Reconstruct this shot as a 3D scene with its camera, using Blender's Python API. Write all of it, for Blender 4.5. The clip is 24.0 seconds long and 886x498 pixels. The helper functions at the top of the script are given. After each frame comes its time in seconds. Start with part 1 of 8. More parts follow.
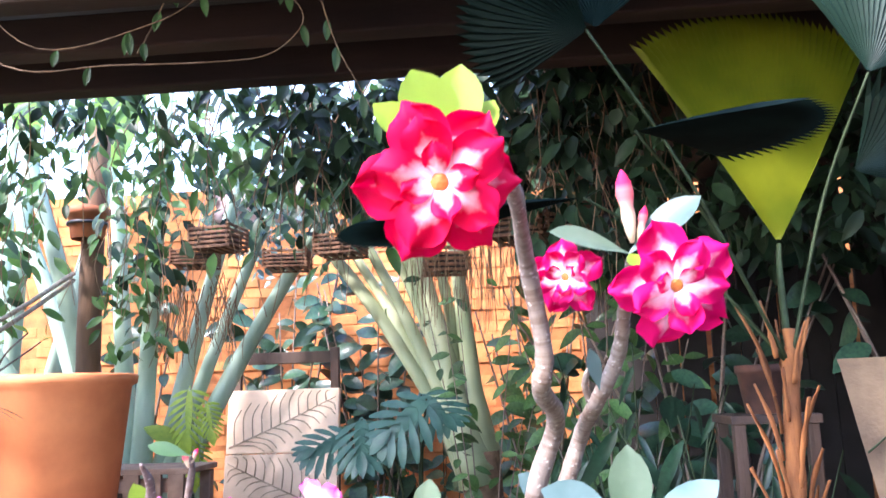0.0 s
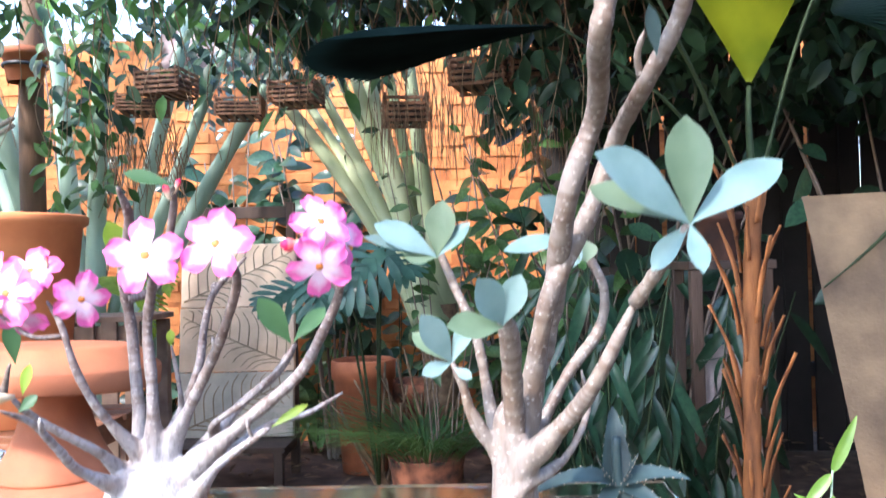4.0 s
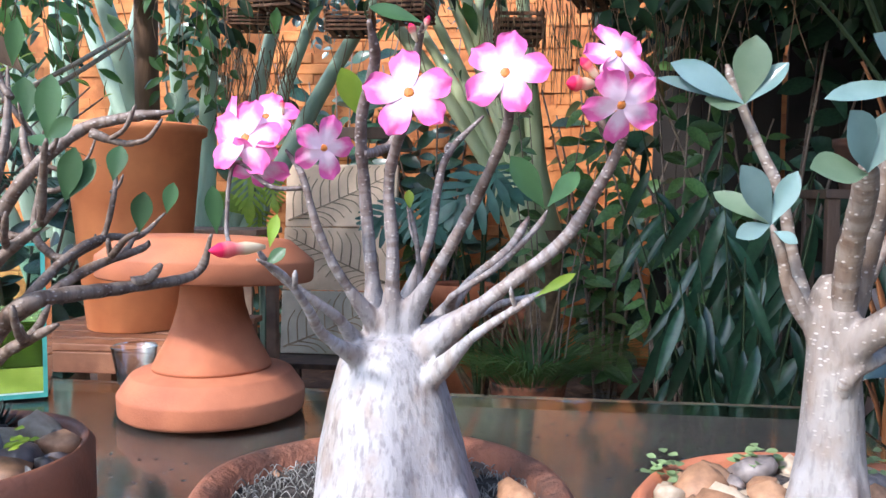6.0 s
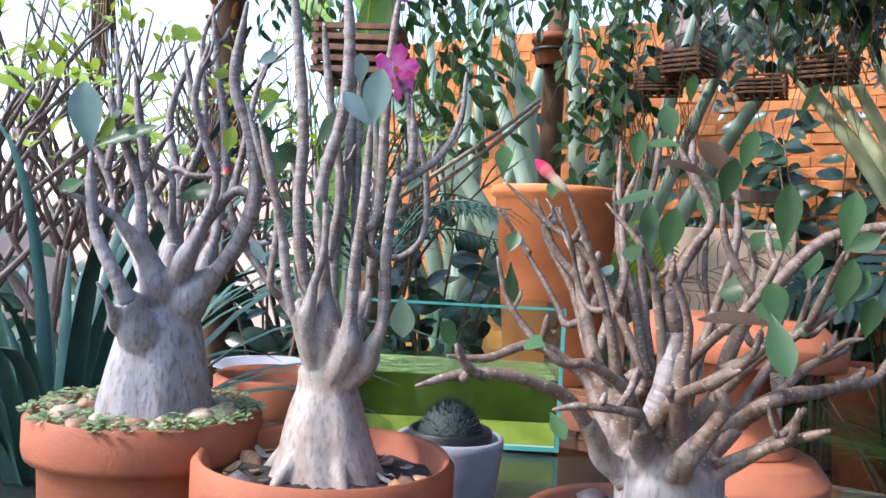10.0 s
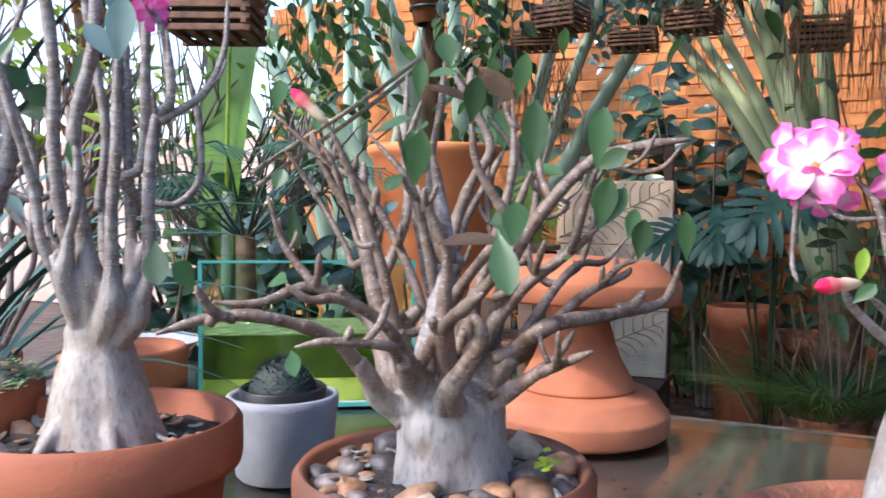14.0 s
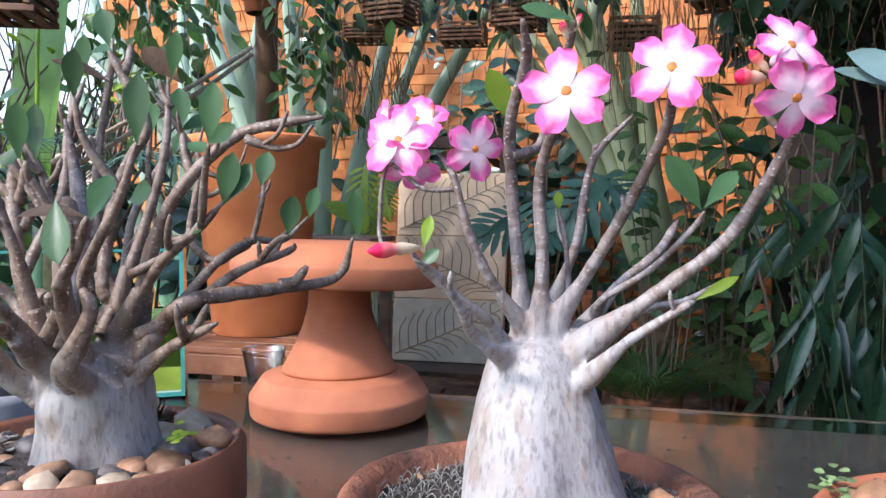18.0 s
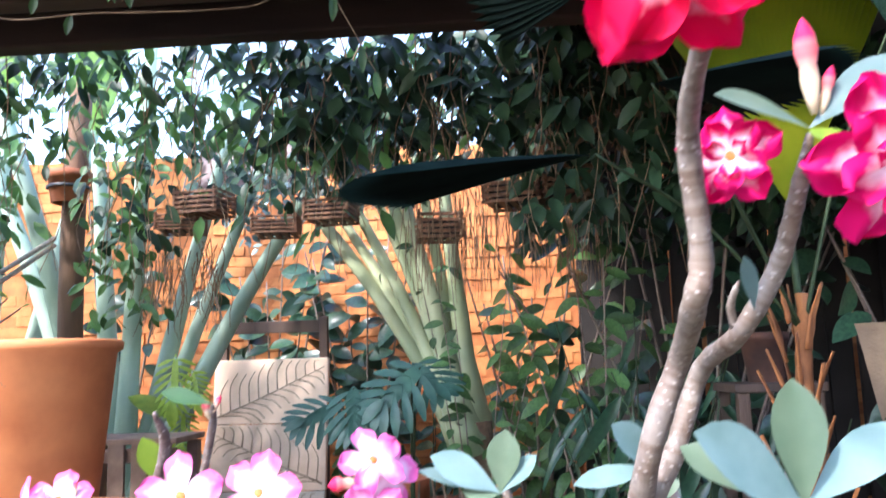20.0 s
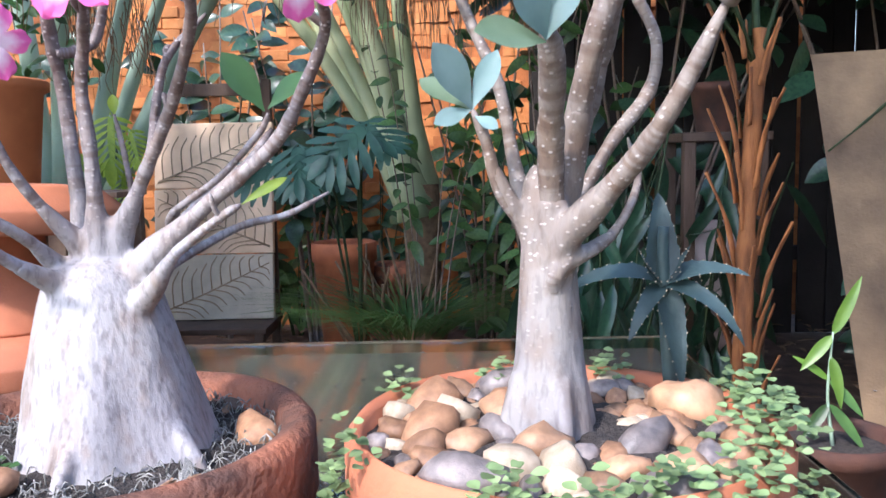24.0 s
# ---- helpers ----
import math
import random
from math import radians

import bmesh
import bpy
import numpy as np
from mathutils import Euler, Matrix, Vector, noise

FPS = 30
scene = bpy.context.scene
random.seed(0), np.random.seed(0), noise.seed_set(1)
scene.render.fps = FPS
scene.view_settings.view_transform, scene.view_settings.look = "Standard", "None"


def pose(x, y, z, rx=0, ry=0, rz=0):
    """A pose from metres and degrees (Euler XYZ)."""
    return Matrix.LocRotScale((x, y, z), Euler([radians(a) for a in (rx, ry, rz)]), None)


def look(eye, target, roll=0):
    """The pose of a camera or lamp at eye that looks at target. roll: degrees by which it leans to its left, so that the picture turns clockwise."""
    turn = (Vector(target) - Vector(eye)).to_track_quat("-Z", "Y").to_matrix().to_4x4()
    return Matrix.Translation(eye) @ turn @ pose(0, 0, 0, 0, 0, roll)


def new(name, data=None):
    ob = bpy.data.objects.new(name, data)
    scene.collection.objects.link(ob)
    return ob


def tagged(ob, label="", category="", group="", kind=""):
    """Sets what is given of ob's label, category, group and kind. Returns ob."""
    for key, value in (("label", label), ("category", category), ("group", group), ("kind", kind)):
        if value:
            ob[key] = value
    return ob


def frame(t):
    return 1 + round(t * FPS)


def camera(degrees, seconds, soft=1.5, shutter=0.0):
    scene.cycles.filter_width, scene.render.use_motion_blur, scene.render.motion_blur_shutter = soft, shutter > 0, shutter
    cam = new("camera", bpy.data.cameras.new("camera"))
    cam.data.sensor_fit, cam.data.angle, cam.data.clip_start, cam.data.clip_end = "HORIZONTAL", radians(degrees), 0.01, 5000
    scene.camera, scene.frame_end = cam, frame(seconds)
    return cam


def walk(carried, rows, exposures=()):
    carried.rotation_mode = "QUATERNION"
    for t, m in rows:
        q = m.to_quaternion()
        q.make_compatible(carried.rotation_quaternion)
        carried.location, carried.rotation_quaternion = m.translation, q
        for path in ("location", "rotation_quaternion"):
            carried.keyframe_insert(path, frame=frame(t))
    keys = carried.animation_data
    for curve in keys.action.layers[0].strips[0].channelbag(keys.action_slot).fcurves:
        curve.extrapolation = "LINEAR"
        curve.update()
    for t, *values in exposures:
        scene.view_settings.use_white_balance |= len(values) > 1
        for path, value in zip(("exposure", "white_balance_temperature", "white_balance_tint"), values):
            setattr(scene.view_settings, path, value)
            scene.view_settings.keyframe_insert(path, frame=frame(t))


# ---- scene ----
cam = camera(56.7, 24.0, soft=1.5, shutter=0.4)
PATH = [
    (0, (0.0671, 0.0590, 1.3061), (-0.1021, 2.0210, 1.6515), -1.81),
    (0.5, (0.0610, 0.0690, 1.3001), (-0.1190, 2.0390, 1.5897), -1.01),
    (1, (0.0631, 0.0790, 1.3051), (-0.0505, 2.0500, 1.6227), -1.01),
    (1.5, (0.0591, 0.0880, 1.3082), (-0.0449, 2.0540, 1.6647), -2.01),
    (3.5, (0.0235, 0.0960, 1.2617), (-0.0470, 2.0860, 1.4467), -1.10),
    (4.0, (0.0199, 0.1215, 1.2116), (-0.0412, 2.1202, 1.2483), -1.40),
    (4.5, (-0.0255, 0.1456, 1.1884), (-0.1307, 2.1427, 1.1642), -0.06),
    (5, (-0.0858, 0.1620, 1.1712), (-0.3390, 2.1440, 1.0887), 0.31),
    (5.5, (-0.0979, 0.1800, 1.1614), (-0.3780, 2.1550, 1.0182), 0.41),
    (6, (-0.0959, 0.1780, 1.1673), (-0.3596, 2.1570, 1.0420), 0.31),
    (6.5, (-0.1250, 0.1770, 1.1607), (-0.4959, 2.1370, 1.0209), -0.39),
    (7, (-0.1779, 0.1640, 1.1655), (-0.7186, 2.0860, 1.0480), 0.73),
    (7.5, (-0.2208, 0.1410, 1.1691), (-0.9074, 2.0160, 1.0606), 1.55),
    (8, (-0.2498, 0.1140, 1.1735), (-1.0419, 1.9490, 1.0985), 2.26),
    (8.5, (-0.2987, 0.0960, 1.1802), (-1.2124, 1.8750, 1.1379), 2.59),
    (9, (-0.3416, 0.0830, 1.1888), (-1.3395, 1.8160, 1.2027), 3.21),
    (9.5, (-0.3476, 0.0770, 1.1878), (-1.3789, 1.7900, 1.1722), 3.71),
    (10, (-0.3375, 0.0740, 1.1927), (-1.3649, 1.7890, 1.1760), 3.11),
    (10.5, (-0.3425, 0.0710, 1.1968), (-1.3722, 1.7860, 1.2222), 2.91),
    (12.5, (-0.3316, 0.0780, 1.1886), (-1.3679, 1.7890, 1.1731), 1.62),
    (13, (-0.3208, 0.0930, 1.1745), (-1.3310, 1.8190, 1.1626), 1.51),
    (13.5, (-0.2968, 0.1190, 1.1731), (-1.2144, 1.8960, 1.1339), 0.89),
    (14, (-0.2668, 0.1410, 1.1747), (-1.0891, 1.9620, 1.0832), 0.37),
    (14.5, (-0.2479, 0.1540, 1.1624), (-1.0122, 2.0000, 1.0801), 0.16),
    (15, (-0.2180, 0.1710, 1.1610), (-0.9346, 2.0350, 1.0490), 0.35),
    (15.5, (-0.1970, 0.1820, 1.1547), (-0.8257, 2.0770, 1.0375), 0.24),
    (16, (-0.1810, 0.1950, 1.1575), (-0.7653, 2.1010, 0.9997), -0.37),
    (16.5, (-0.1621, 0.2100, 1.1532), (-0.6862, 2.1340, 1.0026), -0.07),
    (17, (-0.1469, 0.2070, 1.1640), (-0.6578, 2.1360, 1.0312), -0.08),
    (17.5, (-0.1349, 0.1930, 1.1639), (-0.6355, 2.1260, 1.0518), -0.08),
    (18, (-0.1219, 0.1780, 1.1627), (-0.6384, 2.1070, 1.0589), 0.03),
    (18.5, (-0.1139, 0.1680, 1.1636), (-0.6263, 2.0990, 1.0687), -0.07),
    (19, (-0.0776, 0.1680, 1.1891), (-0.4673, 2.1290, 1.1405), 0.02),
    (19.5, (-0.0308, 0.1620, 1.2464), (-0.2501, 2.1460, 1.3695), -0.40),
    (21.5, (0.0492, 0.1440, 1.3143), (0.0088, 2.0880, 1.7859), -2.72),
    (22, (0.0561, 0.1580, 1.3032), (0.0559, 2.1130, 1.7213), -2.02),
    (22.3, (0.0447, 0.1620, 1.2764), (0.0348, 2.1400, 1.5745), -2.01),
    (23, (0.0204, 0.1850, 1.1857), (0.0051, 2.1840, 1.1669), -0.70),
    (23.4, (0.0059, 0.1950, 1.1519), (-0.0209, 2.1910, 1.0213), -0.80),
    (24, (-0.0023, 0.2230, 1.1340), (-0.0184, 2.2110, 0.9132), -1.20),
]
EXPOSURE = [(0, 2.22, 6250, 22), (1.5, 2.2, 6250, 22), (3.5, 1.99, 6200, 14), (4.3, 1.72, 6200, 14), (5, 1.30, 6200, 14), (6, 1.13, 6200, 12), (8, 1.03, 6350, 14), (10, 0.96, 6400, 15), (14, 0.98, 6400, 14),
            (18.5, 0.96, 6300, 12), (19.0, 0.96, 6250, 13), (19.5, 1.38, 6200, 14), (21.5, 2.36, 6250, 22), (22.3, 2.36, 6250, 22), (23, 1.74, 6150, 14), (24, 1.31, 6150, 15)]
walk(cam, [(t, look(eye, target, roll)) for t, eye, target, roll in PATH], EXPOSURE)

# world and sun
SUN_AZ, SUN_EL = -128.0, 44.0   # degrees: compass of the sun seen from above (0 = +x, counter-clockwise), height
sun_dir = Vector((math.cos(radians(SUN_AZ)) * math.cos(radians(SUN_EL)), math.sin(radians(SUN_AZ)) * math.cos(radians(SUN_EL)), math.sin(radians(SUN_EL))))
world = bpy.data.worlds.new("sky")
scene.world = world
world.use_nodes = True
sky = world.node_tree.nodes.new("ShaderNodeTexSky")
sky.sky_type, sky.sun_disc = "NISHITA", False
sky.sun_elevation, sky.sun_rotation = radians(SUN_EL), radians(90 - SUN_AZ)
background = world.node_tree.nodes["Background"]
background.inputs["Strength"].default_value = 0.31
world.node_tree.links.new(sky.outputs["Color"], background.inputs["Color"])
sun_data = bpy.data.lights.new("sun", "SUN")
sun_data.energy, sun_data.angle, sun_data.color = 2.5, radians(5.0), (1.0, 0.965, 0.95)
sun = new("sun", sun_data)
sun.matrix_world = look(sun_dir * 20, (0, 0, 0))


# ---- materials ----
def material(name, base, dark=None, rough=0.6, scale=30.0, fine=200.0, bump=0.2, metal=0.0, spread=0.12, gloss=0.5, translucent=0.0, detail=6.0, coat=0.0, stretch=(1, 1, 1), island=False):
    """A surface with two scales of mottling, a fine relief and a little change from object to object."""
    m = bpy.data.materials.new(name)
    m.use_nodes = True
    nt = m.node_tree
    n, link = nt.nodes, nt.links.new
    bsdf = n["Principled BSDF"]
    co = n.new("ShaderNodeTexCoord")
    mp = n.new("ShaderNodeMapping")
    mp.inputs["Scale"].default_value = stretch
    link(co.outputs["Object"], mp.inputs["Vector"])
    big = n.new("ShaderNodeTexNoise")
    big.inputs["Scale"].default_value, big.inputs["Detail"].default_value = scale, detail
    link(mp.outputs["Vector"], big.inputs["Vector"])
    small = n.new("ShaderNodeTexNoise")
    small.inputs["Scale"].default_value, small.inputs["Detail"].default_value = fine, 4.0
    link(mp.outputs["Vector"], small.inputs["Vector"])
    ramp = n.new("ShaderNodeValToRGB")
    d = dark or tuple(c * 0.55 for c in base)
    ramp.color_ramp.elements[0].position, ramp.color_ramp.elements[0].color = 0.32, (*d, 1)
    ramp.color_ramp.elements[1].position, ramp.color_ramp.elements[1].color = 0.68, (*base, 1)
    link(big.outputs["Fac"], ramp.inputs["Fac"])
    info = n.new("ShaderNodeNewGeometry" if island else "ShaderNodeObjectInfo")
    hsv = n.new("ShaderNodeHueSaturation")
    vary = n.new("ShaderNodeMapRange")
    vary.inputs["To Min"].default_value, vary.inputs["To Max"].default_value = 1 - spread, 1 + spread
    link(info.outputs["Random Per Island" if island else "Random"], vary.inputs["Value"])
    link(vary.outputs["Result"], hsv.inputs["Value"])
    link(ramp.outputs["Color"], hsv.inputs["Color"])
    link(hsv.outputs["Color"], bsdf.inputs["Base Color"])
    bsdf.inputs["Roughness"].default_value, bsdf.inputs["Metallic"].default_value = rough, metal
    bsdf.inputs["Specular IOR Level"].default_value = gloss
    bsdf.inputs["Coat Weight"].default_value = coat
    if bump:
        b = n.new("ShaderNodeBump")
        b.inputs["Strength"].default_value, b.inputs["Distance"].default_value = bump, 0.004
        link(small.outputs["Fac"], b.inputs["Height"])
        link(b.outputs["Normal"], bsdf.inputs["Normal"])
    if translucent:
        tr = n.new("ShaderNodeBsdfTranslucent")
        mix = n.new("ShaderNodeMixShader")
        mix.inputs["Fac"].default_value = translucent
        link(hsv.outputs["Color"], tr.inputs["Color"])
        link(bsdf.outputs["BSDF"], mix.inputs[1])
        link(tr.outputs["BSDF"], mix.inputs[2])
        link(mix.outputs["Shader"], n["Material Output"].inputs["Surface"])
    return m


def clear(name, colour=(0.9, 1.0, 0.95), rough=0.0, ior=1.45):
    """Clear glass or plastic."""
    m = bpy.data.materials.new(name)
    m.use_nodes = True
    bsdf = m.node_tree.nodes["Principled BSDF"]
    bsdf.inputs["Base Color"].default_value = (*colour, 1)
    bsdf.inputs["Transmission Weight"].default_value = 1.0
    bsdf.inputs["Roughness"].default_value, bsdf.inputs["IOR"].default_value = rough, ior
    return m


# ---- mesh tools ----
def part(name, bm, mat, parent=None, label="", smooth=True):
    me = bpy.data.meshes.new(name)
    bm.to_mesh(me)
    bm.free()
    if smooth:
        me.polygons.foreach_set("use_smooth", [True] * len(me.polygons))
    if mat:
        me.materials.append(mat)
    ob = new(name, me)
    ob.parent = parent
    if label:
        ob["label"] = label
    return ob


def thing(name, x, y, z, label, category, group="", kind="", rz=0.0):
    ob = new(name)
    ob.empty_display_size = 0.05
    ob.matrix_world = pose(x, y, z, 0, 0, rz)
    return tagged(ob, label, category, group, kind)


def whole(name, bm, mat, x, y, z, label, category, group="", kind="", rz=0.0, smooth=True):
    """A thing that is one mesh."""
    ob = part(name, bm, mat, None, smooth=smooth)
    ob.matrix_world = pose(x, y, z, 0, 0, rz)
    return tagged(ob, label, category, group, kind)


def box(cx, cy, cz, sx, sy, sz, bevel=0.0, bm=None, turn=None):
    """A box about its centre, its edges rounded by bevel."""
    bm = bm or bmesh.new()
    made = bmesh.ops.create_cube(bm, size=1.0)["verts"]
    bmesh.ops.scale(bm, vec=(sx, sy, sz), verts=made)
    if turn:
        bmesh.ops.transform(bm, matrix=turn, verts=made)
    bmesh.ops.translate(bm, vec=(cx, cy, cz), verts=made)
    if bevel:
        edges = list({e for v in made for e in v.link_edges})
        bmesh.ops.bevel(bm, geom=edges, offset=bevel, segments=2, affect="EDGES", profile=0.5)
    return bm


def lathe(profile, segs=48, wobble=0.0, seed=0, bm=None, cap=True):
    """A solid of revolution round z from (radius, height) pairs."""
    bm = bm or bmesh.new()
    rings = []
    for k, (r, z) in enumerate(profile):
        ring = []
        for i in range(segs):
            a = 2 * math.pi * i / segs
            w = 1 + wobble * noise.noise(Vector((math.cos(a) * 1.3, math.sin(a) * 1.3, z * 9 + seed)))
            ring.append(bm.verts.new((r * w * math.cos(a), r * w * math.sin(a), z)))
        rings.append(ring)
    for a, b in zip(rings, rings[1:]):
        for i in range(segs):
            bm.faces.new((a[i], a[(i + 1) % segs], b[(i + 1) % segs], b[i]))
    if cap:
        bm.faces.new(rings[0][::-1])
        bm.faces.new(rings[-1])
    for e in bm.edges:
        if len(e.link_faces) == 2 and e.calc_face_angle(0.0) > 0.6:
            e.smooth = False
    return bm


def curve_points(points, steps=6):
    """Points on a smooth curve through the given ones (Catmull-Rom)."""
    p = [Vector(q) for q in points]
    p = [2 * p[0] - p[1], *p, 2 * p[-1] - p[-2]]
    out = []
    for a, b, c, d in zip(p, p[1:], p[2:], p[3:]):
        for k in range(steps):
            t = k / steps
            out.append(0.5 * ((2 * b) + (c - a) * t + (2 * a - 5 * b + 4 * c - d) * t * t + (3 * b - a - 3 * c + d) * t ** 3))
    out.append(p[-2])
    return out


def tube(points, radii, segs=8, steps=5, rough=0.0, seed=0, bm=None, flat=1.0):
    """A bent, tapered tube through points; radii at its ends or at every point; rough: unevenness of its thickness."""
    bm = bm or bmesh.new()
    path = curve_points(points, steps)
    n = len(path)
    side = None
    rings = []
    for i, p in enumerate(path):
        t = i / (n - 1)
        f = t * (len(radii) - 1)
        k = min(int(f), len(radii) - 2)
        r = radii[k] * (1 - (f - k)) + radii[k + 1] * (f - k)
        r *= 1 + rough * noise.noise(Vector((p.x * 60 + seed, p.y * 60, p.z * 60))) * 2
        ahead = (path[min(i + 1, n - 1)] - path[max(i - 1, 0)]).normalized()
        if side is None:
            side = ahead.orthogonal().normalized()
        side = (side - ahead * side.dot(ahead)).normalized()
        up = ahead.cross(side)
        rings.append([bm.verts.new(p + (side * math.cos(2 * math.pi * j / segs) + up * flat * math.sin(2 * math.pi * j / segs)) * r) for j in range(segs)])
    for a, b in zip(rings, rings[1:]):
        for j in range(segs):
            bm.faces.new((a[j], a[(j + 1) % segs], b[(j + 1) % segs], b[j]))
    bm.faces.new(rings[0][::-1])
    bm.faces.new(rings[-1])
    return bm


def leaf(bm, at, along, up, length, width, bend=0.25, fold=0.2, widest=0.6, rows=6, wave=0.0, tip=0.0):
    """A leaf blade from at, that points along and shows its upper face to up."""
    along = Vector(along).normalized()
    up = Vector(up)
    up = up - along * up.dot(along)
    up = up.normalized() if up.length > 1e-4 else along.orthogonal().normalized()
    side = along.cross(up)
    at = Vector(at)
    rowsv = []
    for i in range(rows + 1):
        t = i / rows
        s = math.sin(math.pi * t ** (math.log(0.5) / math.log(widest))) ** 0.75 if 0 < t < 1 else 0.04
        w = width / 2 * max(s, 0.05 if t == 0 else tip)
        mid = at + along * (length * t) - up * (bend * length * t * t) + up * (wave * length * math.sin(t * 9))
        lift = up * (fold * w)
        rowsv.append([bm.verts.new(mid + side * (w * k) + lift * (k * k)) for k in (-1, -0.5, 0, 0.5, 1)])
    for a, b in zip(rowsv, rowsv[1:]):
        for k in range(4):
            bm.faces.new((a[k], a[k + 1], b[k + 1], b[k]))
    return bm


def pick(rng, lo, hi):
    return lo + (hi - lo) * rng.random()


# ---- the materials of the place ----
TERRACOTTA = material("terracotta", (0.47, 0.152, 0.064), (0.29, 0.088, 0.038), 0.75, 11, 320, 0.15, detail=9)
TERRACOTTA_DAMP = material("damp darkened terracotta", (0.33, 0.115, 0.055), (0.1, 0.042, 0.028), 0.6, 9, 300, 0.2, detail=10)
TERRACOTTA_POT = material("used terracotta", (0.41, 0.126, 0.054), (0.25, 0.07, 0.031), 0.72, 10, 320, 0.2, detail=10)
TERRACOTTA_PALE = material("pale terracotta", (0.46, 0.155, 0.072), (0.3, 0.093, 0.044), 0.78, 13, 300, 0.15, detail=9)
TERRACOTTA_BURNT = material("blackened terracotta", (0.37, 0.13, 0.065), (0.022, 0.016, 0.014), 0.8, 15, 160, 0.8, detail=10)
TERRACOTTA_ORANGE = material("orange terracotta", (0.8, 0.285, 0.105), (0.6, 0.175, 0.06), 0.7, 6, 200, 0.15, detail=10)


def bark_material(name, low, high, z0, z1, streak, spots=0.5, rough=0.55):
    """Bark from the silver foot to the browner twigs: fine upright dashes, pale lenticels, ring scars and blotches."""
    m = bpy.data.materials.new(name)
    m.use_nodes = True
    nt = m.node_tree
    n, link = nt.nodes, nt.links.new
    bsdf = n["Principled BSDF"]
    co = n.new("ShaderNodeTexCoord")

    def tex(scale, stretch, detail):
        mp = n.new("ShaderNodeMapping")
        mp.inputs["Scale"].default_value = stretch
        link(co.outputs["Object"], mp.inputs["Vector"])
        t = n.new("ShaderNodeTexNoise")
        t.inputs["Scale"].default_value, t.inputs["Detail"].default_value = scale, detail
        link(mp.outputs["Vector"], t.inputs["Vector"])
        return t.outputs["Fac"]

    def mix(kind, fac, a, b):
        x = n.new("ShaderNodeMix")
        x.data_type, x.blend_type = "RGBA", kind
        for slot, v in ((0, fac), (6, a), (7, b)):
            if isinstance(v, (float, tuple)):
                x.inputs[slot].default_value = v
            else:
                link(v, x.inputs[slot])
        return x.outputs[2]

    def span(v, lo, hi, to0=0.0, to1=1.0):
        r = n.new("ShaderNodeMapRange")
        r.inputs[1].default_value, r.inputs[2].default_value, r.inputs[3].default_value, r.inputs[4].default_value = lo, hi, to0, to1
        link(v, r.inputs[0])
        return r.outputs[0]

    sep = n.new("ShaderNodeSeparateXYZ")
    link(co.outputs["Object"], sep.inputs["Vector"])
    wander = tex(38, (1, 1, 1), 4)
    add = n.new("ShaderNodeMath")
    add.operation = "MULTIPLY_ADD"
    add.inputs[1].default_value = 0.1
    link(wander, add.inputs[0])
    link(sep.outputs["Z"], add.inputs[2])
    colour = mix("MIX", span(add.outputs[0], z0 + 0.05, z1 + 0.05), (*low, 1), (*high, 1))
    blotch = span(tex(26, (1, 1, 0.7), 6), 0.35, 0.68)
    colour = mix("MULTIPLY", span(tex(70, (1, 1, 0.6), 5), 0.48, 0.68, 0.0, 0.8), colour, (0.74, 0.6, 0.5, 1.0))
    colour = mix("MULTIPLY", blotch, colour, (0.8, 0.8, 0.86, 1.0))
    at = n.new("ShaderNodeUVMap")
    ring_map = n.new("ShaderNodeMapping")
    ring_map.inputs["Scale"].default_value = (0.6, 260, 1)
    link(at.outputs["UV"], ring_map.inputs["Vector"])
    ring_noise = n.new("ShaderNodeTexNoise")
    ring_noise.inputs["Scale"].default_value, ring_noise.inputs["Detail"].default_value = 1.0, 3.0
    link(ring_map.outputs["Vector"], ring_noise.inputs["Vector"])
    ring = ring_noise.outputs["Fac"]
    colour = mix("MULTIPLY", span(ring, 0.46, 0.6, 0.0, 0.75), colour, (0.6, 0.48, 0.4, 1.0))
    dash = tex(300, (1, 1, 0.34), 3)
    colour = mix("MULTIPLY", span(dash, 0.5, 0.66, 0.0, streak), colour, (0.52, 0.5, 0.51, 1.0))
    cell = n.new("ShaderNodeTexVoronoi")
    cell_map = n.new("ShaderNodeMapping")
    cell_map.inputs["Scale"].default_value = (1, 1, 1.7)
    link(co.outputs["Object"], cell_map.inputs["Vector"])
    link(cell_map.outputs["Vector"], cell.inputs["Vector"])
    cell.inputs["Scale"].default_value = 210
    rise = n.new("ShaderNodeMath")
    rise.operation = "MULTIPLY"
    link(span(cell.outputs["Distance"], 0.14, 0.27, spots * 2.0, 0.0), rise.inputs[0])
    link(span(add.outputs[0], z0 + 0.05, z1 + 0.05, 0.12, 1.0), rise.inputs[1])
    dot = rise.outputs[0]
    colour = mix("MIX", dot, colour, (0.56, 0.5, 0.45, 1.0))
    link(colour, bsdf.inputs["Base Color"])
    bsdf.inputs["Roughness"].default_value = rough
    bump = n.new("ShaderNodeBump")
    bump.inputs["Strength"].default_value, bump.inputs["Distance"].default_value = 0.4, 0.0018
    link(mix("ADD", 1.0, mix("ADD", 1.0, dash, dot), ring), bump.inputs["Height"])
    link(bump.outputs["Normal"], bsdf.inputs["Normal"])
    return m


